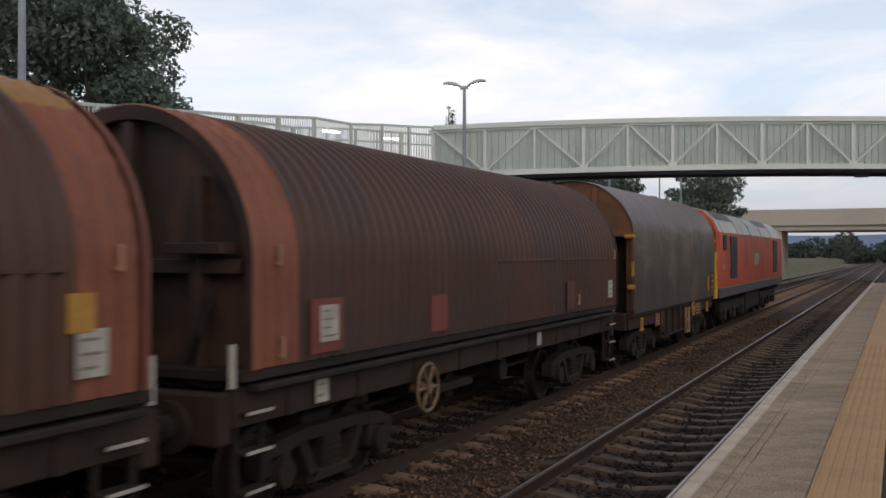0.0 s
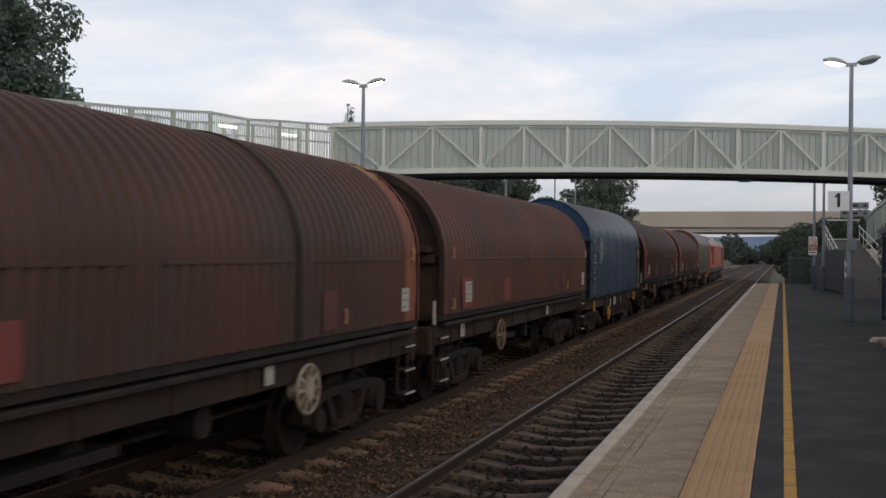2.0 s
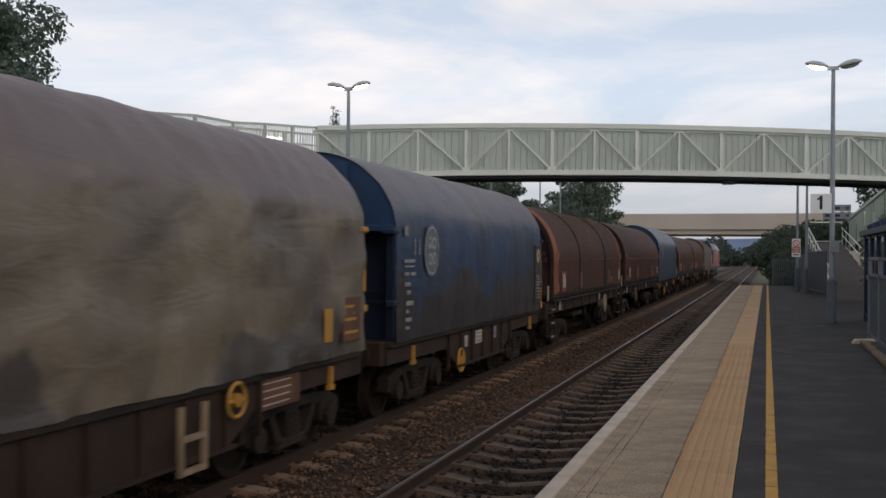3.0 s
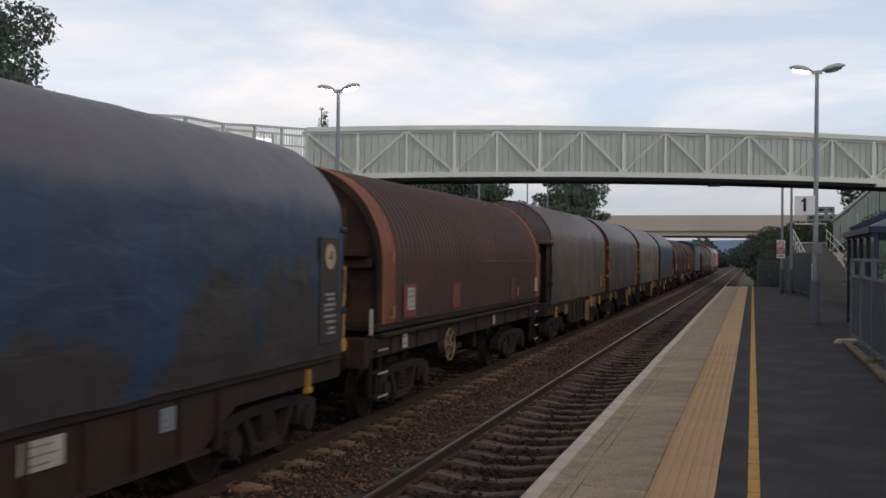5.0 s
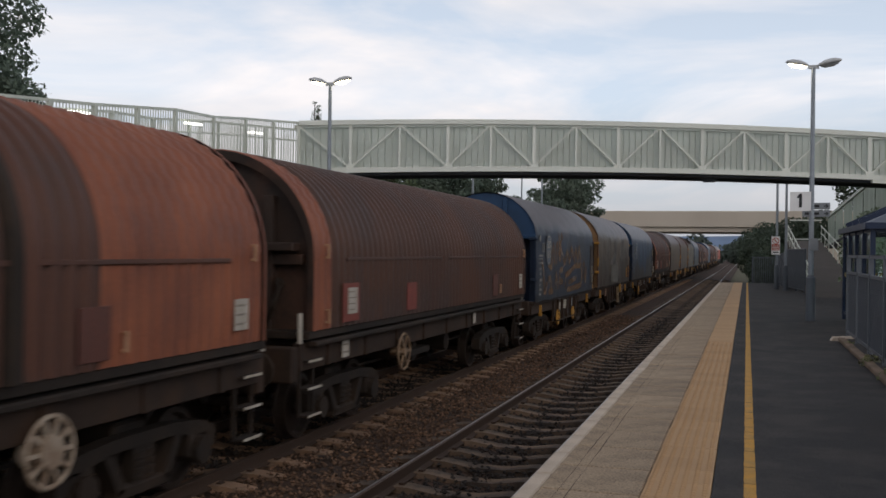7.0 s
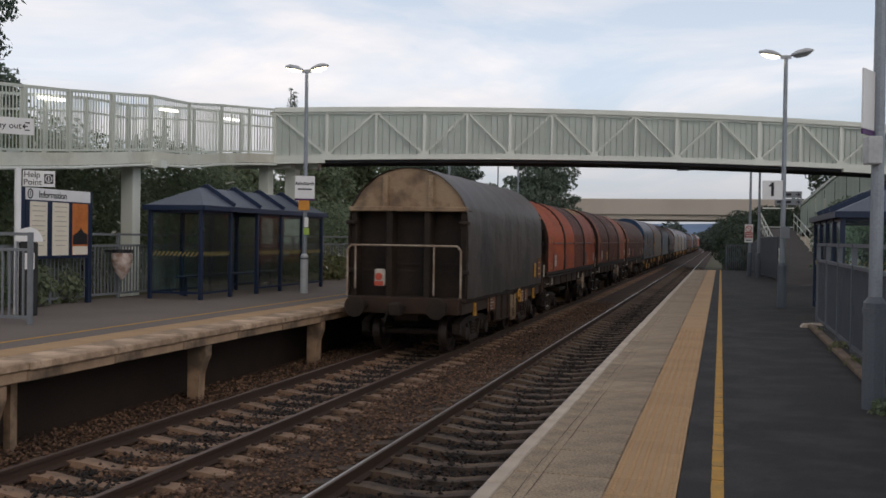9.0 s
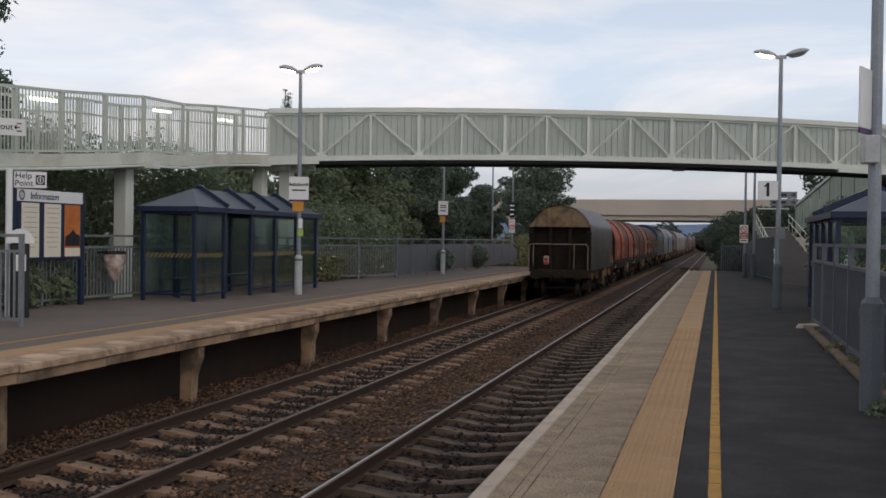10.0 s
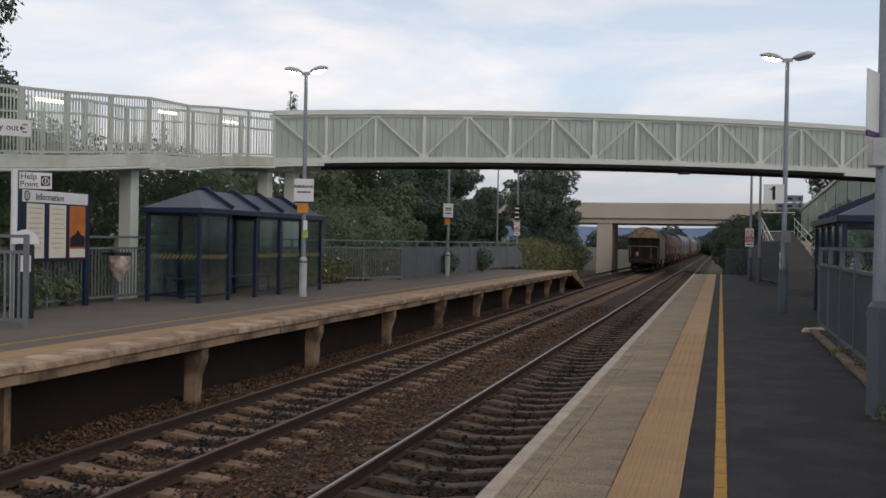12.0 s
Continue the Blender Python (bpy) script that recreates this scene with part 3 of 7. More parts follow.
# ---- more materials ----
M["lit"] = mat("lit_lamp_glass", (0.9, 0.85, 0.7), 0.3, bump=0.0, emit=(1.0, 0.86, 0.60, 11.0))
M["lamp_head"] = mat("lamp_head_grey", (0.55, 0.56, 0.57), 0.45, scale=4, grain=30, bump=0.02)
M["tube"] = mat("lit_tube", (0.9, 0.9, 0.85), 0.3, bump=0.0, emit=(1.0, 0.97, 0.88, 3.2))
M["glass"] = glass_mat("shelter_glass", (0.90, 0.97, 0.96))
M["leaf_dark"] = leaf_mat("dark_foliage", (0.125, 0.165, 0.125), (0.165, 0.20, 0.15))
M["leaf_mid"] = leaf_mat("mid_foliage", (0.17, 0.215, 0.125), (0.23, 0.26, 0.16))
M["leaf_dry"] = leaf_mat("weedy_foliage", (0.17, 0.185, 0.085), (0.25, 0.23, 0.12))
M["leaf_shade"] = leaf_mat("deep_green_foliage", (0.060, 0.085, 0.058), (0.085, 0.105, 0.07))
M["leaf_far"] = leaf_mat("distant_foliage", (0.075, 0.098, 0.08), (0.10, 0.12, 0.095))
M["flower"] = mat("white_flowers", (0.74, 0.72, 0.60), 0.8, bump=0.0)
M["bark"] = mat("bark", (0.09, 0.07, 0.055), 0.95, scale=5, grain=30, bump=0.6, stretch=(1, 1, 0.2))
M["ramp_beam"] = mat("stained_green_beam", (0.76, 0.76, 0.66), 0.55, second=(0.64, 0.62, 0.52), amount=0.7, scale=0.8, grain=30, bump=0.05, dirt=(0.36, 0.32, 0.24), dirt_amount=0.3, dirt_scale=1.1)
M["hill"] = mat("hazy_hill", (0.20, 0.27, 0.40), 1.0, second=(0.16, 0.22, 0.33), scale=0.004, grain=0.02, bump=0.0)
M["paper"] = mat("cream_paper", (0.86, 0.78, 0.64), 0.6, second=(0.8, 0.72, 0.58), scale=3, grain=60, bump=0.0, grain_mix=0.1)
M["paper_ink"] = mat("faint_print", (0.52, 0.46, 0.38), 0.7, scale=5, grain=40, bump=0.0)
M["poster_orange"] = mat("orange_poster", (0.62, 0.20, 0.045), 0.6, second=(0.42, 0.11, 0.03), amount=0.8, scale=2.0, grain=20, bump=0.0, stretch=(1, 0.4, 1))
M["orange_sign"] = mat("orange_sign", (0.70, 0.30, 0.04), 0.5, scale=4, grain=30, bump=0.0)
M["purple"] = mat("purple_band", (0.10, 0.035, 0.14), 0.5, scale=4, grain=30, bump=0.0)
M["sign_red"] = mat("red_sign", (0.55, 0.09, 0.05), 0.5, scale=4, grain=30, bump=0.0)
M["sign_green"] = mat("green_label", (0.45, 0.62, 0.12), 0.5, scale=4, grain=30, bump=0.0)
M["stripe"] = mat("dull_yellow_film", (0.34, 0.26, 0.09), 0.6, scale=5, grain=40, bump=0.0)
M["bag"] = mat("clear_plastic_sack", (0.66, 0.55, 0.50), 0.25, second=(0.28, 0.17, 0.12), amount=0.9, scale=6, grain=14, bump=0.6)
M["path"] = mat("worn_path", (0.095, 0.078, 0.067), 0.9, second=(0.07, 0.058, 0.05), scale=0.8, grain=60, bump=0.2)
M["panel_grey"] = mat("grey_fence_panel", (0.16, 0.165, 0.175), 0.6, second=(0.125, 0.13, 0.14), amount=0.7, scale=0.8, grain=40, bump=0.1)
M["road_bridge"] = mat("beige_concrete", (0.60, 0.525, 0.44), 0.9, second=(0.50, 0.435, 0.36), amount=0.6, scale=0.35, grain=14, bump=0.03, grain_mix=0.1, stretch=(1, 1, 0.4))


# ---- lettering ----
def writing(text, size, material, parent, m, name="lettering", bold=0.0):
    cu = bpy.data.curves.new(name, "FONT")
    cu.body, cu.size, cu.extrude, cu.offset = text, size, 0.002, bold
    cu.align_x, cu.align_y = "CENTER", "CENTER"
    tmp = bpy.data.objects.new(name, cu)
    scene.collection.objects.link(tmp)
    bpy.context.view_layer.update()
    me = bpy.data.meshes.new_from_object(tmp.evaluated_get(bpy.context.evaluated_depsgraph_get()))
    bpy.data.objects.remove(tmp)
    me.materials.clear()
    me.materials.append(material)
    ob = new(name, me)
    ob.parent = parent
    ob.matrix_basis = m
    return ob


def board(parent, name, w, h, z, material, depth=0.02, y=0.0, x=0.0, label=""):
    """A flat board in the parent's xz plane, facing its -y."""
    bm = B()
    box(bm, x - w / 2, x + w / 2, y - depth, y, z - h / 2, z + h / 2, 0.004)
    return part(name, bm, material, parent, label)


def facing(x, y, z, turn):
    return pose(x, y, z, 0, 0, turn)


UP = pose(0, 0, 0, 90, 0, 0)


# ---- approach ramp of the footbridge ----
def railing_run(parent, pts, height, post_gap, bar_gap, material, lifts=(0.0,), bar_r=0.012, base=0.08, posts=True):
    """A railing along a run of points: a rail at the top and one at the foot, posts, and upright bars."""
    bars, n_bars = B(), 0
    for p, q in zip(pts, pts[1:]):
        p, q = Vector(p), Vector(q)
        ln = (q - p).length
        for z in (height,) + tuple(lifts) + (base,):
            bm = B()
            bar(bm, p + Vector((0, 0, z)), q + Vector((0, 0, z)), 0.05, 0.05 if z != height else 0.07)
            part("rail", bm, material, parent)
        k = max(1, round(ln / post_gap))
        for i in range(k + 1):
            c = p.lerp(q, i / k)
            bm = B()
            bar(bm, c + Vector((0, 0, -0.02)), c + Vector((0, 0, height + 0.02)), 0.08, 0.08, (q - p).normalized())
            part("post", bm, material, parent)
        k = int(ln / bar_gap)
        for i in range(1, k):
            c = p.lerp(q, i / k)
            bar(bars, c + Vector((0, 0, base)), c + Vector((0, 0, height)), bar_r * 2, bar_r * 2, (q - p).normalized())
            n_bars += 1
    ob = part("railing_infill", bars, material, parent)
    tagged(ob, kind="stuff")
    return ob


def approach_ramp():
    rp = thing("footbridge_ramp", "pale green steel approach ramp with barred railings", "ramp")
    front = [on(POSTS[0], 0.0, 4.22), Vector((-14.85, 29.6, 4.17)), Vector((-14.95, 27.9, 4.03)), Vector((-14.8, 25.7, 3.79)), Vector((-14.75, 23.6, 3.71)), Vector((-14.95, 20.4, 3.40)), Vector((-15.3, 16.0, 3.08)), Vector((-15.6, 8.0, 2.5)), Vector((-15.8, -4.0, 1.7))]
    side = Vector((-2.0, 0, 0))
    back = [on(POSTS[0], 2.3, 4.22)] + [p + side for p in front[1:]]
    railing_run(rp, front, 1.50, 1.75, 0.105, M["ramp_rail"], (), 0.010)
    railing_run(rp, back, 1.50, 1.75, 0.12, M["ramp_rail"], (1.12,), 0.008)
    for p, q, u, v in zip(front, front[1:], back, back[1:]):
        for a, b in ((p, q), (u, v)):
            bm = B()
            bar(bm, a - Vector((0, 0, 0.13)), b - Vector((0, 0, 0.13)), 0.12, 0.30)
            part("edge_beam", bm, M["ramp_beam"], rp)
        bm = B()
        vs = [bm.verts.new(c - Vector((0, 0, d))) for d in (0.04, 0.2) for c in (p, q, v, u)]
        for f in ((0, 1, 2, 3), (7, 6, 5, 4), (0, 4, 5, 1), (1, 5, 6, 2), (2, 6, 7, 3), (3, 7, 4, 0)):
            bm.faces.new([vs[i] for i in f])
        part("ramp_deck", bm, M["bridge_under"], rp)
        bm = B()
        rod(bm, p + Vector((0.05, 0, -0.33)), q + Vector((0.05, 0, -0.33)), 0.04)
        part("conduit", bm, M["bridge"], rp)
    for c, w in ((Vector((-15.4, 23.7, 0)), 0.19), (Vector((-15.6, 12.0, 0)), 0.19), (Vector((-15.0, 31.2, 0)), 0.19), (on(-7.4, 1.15, 0), 0.2)):
        top = 4.0 if c.y > 28 else 3.50 if c.y > 20 else 2.6
        bm = B()
        box(bm, c.x - w, c.x + w, c.y - w, c.y + w, -0.6, top, 0.02)
        part("pier", bm, M["bridge"], rp, "pale square steel pier")
        bm = B()
        box(bm, c.x - 1.2, c.x + 1.0, c.y - 0.15, c.y + 0.15, top - 0.2, top)
        part("cross_head", bm, M["bridge"], rp)
    for y, z in ((32.0, 5.60), (27.8, 5.40), (22.1, 4.98), (16.4, 4.62)):
        bm = B()
        bar(bm, (-16.74, y - 0.52, z - 0.03), (-16.74, y + 0.52, z + 0.03), 0.07, 0.08)
        part("lit_handrail_tube", bm, M["tube"], rp, "lit white strip lamp")


approach_ramp()


# ---- lamp columns ----
def lamp_column(x, y, h=5.95, heads=(1, 1), turn=0.0, label="grey lamp column with two tilted lamp heads"):
    lc = thing("lamp_column", label, "lamp column", pose(x, y, 0, 0, 0, turn), "lamp columns on the platforms")
    bm = B()
    rod(bm, (0, 0, 0), (0, 0, 1.0), 0.105, 14)
    rod(bm, (0, 0, 1.0), (0, 0, 1.06), 0.105, 14, 0.06)
    part("base", bm, M["column_base"] if x > 0 else M["lamp_head"], lc)
    bm = B()
    rod(bm, (0, 0, 0.90), (0, 0, 0.95), 0.112, 16)
    part("strap", bm, M["column_base"], lc, "dark steel strap")
    bm = B()
    rod(bm, (0, 0, 1.05), (0, 0, h - 0.05), 0.062, 12, 0.045)
    part("shaft", bm, M["steel"], lc)
    bm = B()
    bar(bm, (-0.12, 0, h - 0.03), (0.12, 0, h - 0.03), 0.07, 0.08)
    part("bracket", bm, M["lamp_head"], lc)
    for s, lit in zip((-1, 1), heads):
        bm = B()
        n = 14
        rings = []
        for z, k in ((0.0, 0.75), (0.03, 1.0), (0.07, 0.9), (0.12, 0.45)):
            rings.append([bm.verts.new((s * (0.36 + 0.27 * k * math.cos(2 * math.pi * i / n)), 0.15 * k * math.sin(2 * math.pi * i / n), h - 0.03 + z + 0.20 * (0.36 + 0.27 * k * math.cos(2 * math.pi * i / n) - 0.1))) for i in range(n)])
        for a, b in zip(rings, rings[1:]):
            for i in range(n):
                bm.faces.new((a[i], a[(i + 1) % n], b[(i + 1) % n], b[i]))
        bm.faces.new(rings[-1])
        bm.faces.new(rings[0][::-1])
        hd = part("lamp_head", bm, M["lamp_head"], lc, "oval grey lamp head", smooth=True)
        bm = B()
        v = [bm.verts.new((s * (0.36 + 0.21 * math.cos(2 * math.pi * i / n)), 0.115 * math.sin(2 * math.pi * i / n), h - 0.045 + 0.20 * (0.26 + 0.21 * math.cos(2 * math.pi * i / n)))) for i in range(n)]
        w = [bm.verts.new((s * (0.36 + 0.12 * math.cos(2 * math.pi * i / n)), 0.07 * math.sin(2 * math.pi * i / n), h - 0.085 + 0.20 * (0.26 + 0.12 * math.cos(2 * math.pi * i / n)))) for i in range(n)]
        for i in range(n):
            bm.faces.new((v[i], v[(i + 1) % n], w[(i + 1) % n], w[i]))
        bm.faces.new(w)
        part("lamp_glass", bm, M["lit"] if lit else M["lamp_head"], hd, "glowing warm lamp glass" if lit else "")
    return lc


for y in (9.84, 24.62, 41.6):
    lamp_column(-10.7 if y < 40 else -11.35, y)
lamp_column(-12.1, 60.5, 6.6)
lamp_column(1.42, 9.98, 6.0, (1, 0))
lamp_column(1.42, 24.8, 5.95, (1, 0))
lamp_column(1.58, 45.0, 5.9, (1, 0))
lamp_column(1.25, 46.5, 5.9, (1, 0))


def distant_pole():
    p = thing("pole", "thin pale pole among the trackside trees", "pole", pose(-15.9, 72, -1.0))
    bm = B()
    rod(bm, (0, 0, 0), (0, 0, 8.2), 0.07, 8, 0.05)
    part("shaft", bm, M["steel"], p)
    s = thing("banded_sign", "black and white banded plate on a lamp column", "sign", facing(-12.1, 60.33, 3.35, 12))
    board(s, "board", 0.30, 0.95, 0, M["black"], 0.02)
    for z in (-0.28, 0.0, 0.26):
        board(s, "band", 0.26, 0.08, z, M["white"], 0.004, -0.021)


distant_pole()


def no_trespass_sign(x, y, z, turn):
    s = thing("warning_sign", "white and red warning sign strapped to a post", "sign", facing(x, y, z, turn))
    board(s, "board", 0.36, 0.80, 0, M["white"], 0.015)
    bm = B()
    for i in range(24):
        a, b = 2 * math.pi * i / 24, 2 * math.pi * (i + 1) / 24
        bar(bm, (0.13 * math.cos(a), -0.02, 0.2 + 0.13 * math.sin(a)), (0.13 * math.cos(b), -0.02, 0.2 + 0.13 * math.sin(b)), 0.012, 0.03, (0, 0, 1))
    bar(bm, (-0.09, -0.02, 0.29), (0.09, -0.02, 0.11), 0.012, 0.03)
    part("prohibition_ring", bm, M["sign_red"], s, "red prohibition ring")
    board(s, "red_panel", 0.32, 0.26, -0.08, M["sign_red"], 0.004, -0.016)
    for k in range(3):
        board(s, "print_bar", 0.24, 0.03, -0.02 - 0.07 * k, M["white"], 0.003, -0.021)
    board(s, "print_bar", 0.24, 0.04, -0.3, M["black"], 0.003, -0.016)
    return s


no_trespass_sign(1.2, 46.3, 1.92, -3)
no_trespass_sign(-12.1, 60.35, 2.35, 12)


def station_name_sign(x, y, z, turn, w=0.52, big=True):
    s = thing("station_sign", "white station name sign with purple band and orange panel", "sign", facing(x, y, z, turn))
    board(s, "board", w, 0.60, 0, M["white"], 0.02)
    board(s, "purple_band", w, 0.05, -0.325, M["purple"], 0.02)
    board(s, "orange_panel", w * 0.55, 0.26, -0.48, M["orange_sign"], 0.02, 0, -0.02)
    if big:
        writing("Ashchurch", 0.118, M["black"], s, pose(0, -0.022, 0.10, 90, 0, 0), bold=0.004)
        board(s, "print_bar", w * 0.7, 0.035, -0.05, M["black"], 0.003, -0.021)
    else:
        for z in (0.1, 0.02, -0.12):
            board(s, "print_bar", w * 0.6, 0.04, z, M["black"], 0.003, -0.021)
    return s


station_name_sign(-10.66, 24.50, 2.82, 18)
station_name_sign(-11.33, 41.48, 2.85, 12, 0.42, False)
sl = thing("post_label", "small white and green label on a lamp column", "label", facing(-10.62, 24.54, 1.75, 18))
board(sl, "white_half", 0.11, 0.26, 0.14, M["white"])
board(sl, "green_half", 0.15, 0.18, -0.10, M["sign_green"])


def platform_number_sign():
    s = thing("platform_number_sign", "square white platform number sign on a lamp column", "sign", facing(1.17, 24.72, 2.78, -3))
    board(s, "board", 0.46, 0.45, 0, M["white"], 0.03)
    writing("1", 0.44, M["black"], s, pose(0.0, -0.033, 0, 90, 0, 0), bold=0.010)
    bm = B()
    bar(bm, (-0.005, -0.034, 0.145), (-0.075, -0.034, 0.085), 0.004, 0.045)
    part("numeral_flag", bm, M["black"], s)
    d = thing("direction_sign", "direction sign greyed for bridge shade, with dark arrows on a thin post", "sign", facing(2.0, 32.6, 0, -3))
    # boards are greyed to stand for the shade under the bridge
    for z in (3.03, 2.80):
        board(d, "board", 0.80, 0.2, z, M["grey_paint"], 0.03)
        board(d, "print_bar", 0.42, 0.07, z, M["black"], 0.004, -0.031, -0.12)
        bm = B()
        bar(bm, (0.22, -0.033, z), (0.34, -0.033, z), 0.006, 0.025)
        bar(bm, (0.34, -0.033, z), (0.28, -0.033, z + 0.05), 0.006, 0.025)
        bar(bm, (0.34, -0.033, z), (0.28, -0.033, z - 0.05), 0.006, 0.025)
        part("arrow", bm, M["black"], d)
    for x in (-0.13,):
        bm = B()
        rod(bm, (x, 0.03, 0), (x, 0.03, 3.12), 0.03)
        part("post", bm, M["steel"], d)
    b = thing("post_box", "small pale notice on a lamp column", "sign", facing(1.47, 24.70, 1.78, -3))
    board(b, "board", 0.20, 0.28, 0, M["grey_paint"], 0.02)
    n = thing("flag_sign", "tilted pale sign board strapped to a lamp column", "sign", facing(1.36, 9.95, 2.88, 65))
    board(n, "board", 0.62, 0.55, 0, M["white"], 0.02)
    board(n, "purple_band", 0.62, 0.05, -0.3, M["purple"], 0.02)
    x = thing("control_box", "small beige control box on a lamp column", "box", facing(1.36, 9.9, 2.42, 10))
    bm = B()
    box(bm, -0.07, 0.07, -0.08, 0.05, -0.13, 0.13, 0.012)
    part("case", bm, M["lamp_head"], x)


platform_number_sign()


# ---- fences ----
def bar_fence(name, label, pts, h, gap, r, material, mid=(), base=0.12, post_gap=2.4, flat=0.0, infill=None):
    f = thing(name, label, "fence")
    bars = 0
    for p, q in zip(pts, pts[1:]):
        p, q = Vector(p), Vector(q)
        ln, a = (q - p).length, (q - p).normalized()
        for z in (h, base) + tuple(mid):
            bm = B()
            bar(bm, p + Vector((0, 0, z)), q + Vector((0, 0, z)), 0.045, 0.05)
            part("rail", bm, material, f)
        k = max(1, round(ln / post_gap))
        for i in range(k + 1):
            c = p.lerp(q, i / k)
            bm = B()
            bar(bm, c, c + Vector((0, 0, h + 0.03)), 0.07, 0.07, a)
            part("post", bm, material, f)
        k = int(ln / gap)
        top = min(mid) if mid else h
        for i in range(1, k):
            c = p.lerp(q, i / k)
            bm_key = ("bar", round(top - base, 3), r, flat, round(math.degrees(math.atan2(a.y, a.x)), 1), (infill or material).name)
            if bm_key not in FENCE:
                bm = B()
                bar(bm, (0, 0, 0), (0, 0, top - base), flat or 2 * r, 2 * r, a)
                me = bpy.data.meshes.new("bar")
                bm.to_mesh(me)
                bm.free()
                me.materials.append(infill or material)
                FENCE[bm_key] = me
            ob = new("bar", FENCE[bm_key])
            ob.parent = f
            ob.location = c + Vector((0, 0, base))
    return f


FENCE = {}
bar_fence("platform_fence", "grey steel bar fence behind the far platform", [(-13.65, 8.0, 0), (-13.65, 33.0, 0), (-11.9, 36.8, 0)], 1.5, 0.13, 0.014, M["grey_paint"], (1.24,))
bar_fence("side_fence", "short grey steel bar fence across the far platform", [(-11.0, 14.0, 0), (-13.6, 13.7, 0)], 1.5, 0.12, 0.015, M["grey_paint"], (1.24,))
bar_fence("near_fence", "grey steel fence of close upright bars on a low kerb", [(1.80, 2.5, 0.05), (1.80, 19.95, 0.05)], 1.47, 0.11, 0.016, M["column_base"], (1.17,), 0.08, 1.72, 0.02, M["fence_dark"])
bar_fence("end_fence", "dark steel fence closing the platform end", [(0.3, 56.3, -0.4), (1.5, 55.9, -0.4), (1.75, 47.0, 0), (2.2, 42.0, 0)], 1.75, 0.11, 0.016, M["column_base"])


def kerb():
    k = thing("fence_kerb", "low concrete kerb under the fence", "kerb", kind="structure")
    bm = B()
    box(bm, 1.57, 1.70, 2.0, 19.2, 0.0, 0.07, 0.015)
    part("kerb_stone", bm, M["kerb"], k)
    bm = B()
    box(bm, 1.70, 2.1, 2.0, 19.2, 0.0, 0.05)
    part("verge", bm, M["asphalt"], k)
    bm = B()
    extrude_y(bm, [(1.45, 0.0), (1.85, 0.0), (1.85, 0.08), (1.5, 0.06)], 19.2, 19.5)
    part("kerb_end", bm, M["coping"], k)


kerb()


def panel_fence():
    f = thing("panel_fence", "weathered grey solid panel fence with a top rail", "fence")
    for k in range(11):
        a, b = 36.85 + 2.25 * k, 36.85 + 2.25 * (k + 1)
        h = 1.28 if k < 10 else 0.9
        bm = B()
        extrude_x(bm, [(a + 0.06, 0.1), (b - 0.06, 0.1), (b - 0.06, h), (a + 0.06, 1.28)], -12.0, -11.96)
        part("panel", bm, M["panel_grey"], f)
        bm = B()
        box(bm, -12.02, -11.94, a - 0.04, a + 0.04, 0.0, 1.52, 0.008)
        part("post", bm, M["grey_paint"], f)
        bm = B()
        bar(bm, (-11.98, a, 1.5), (-11.98, b, 1.5 if k < 10 else 1.1), 0.05, 0.05)
        part("rail", bm, M["grey_paint"], f)


panel_fence()


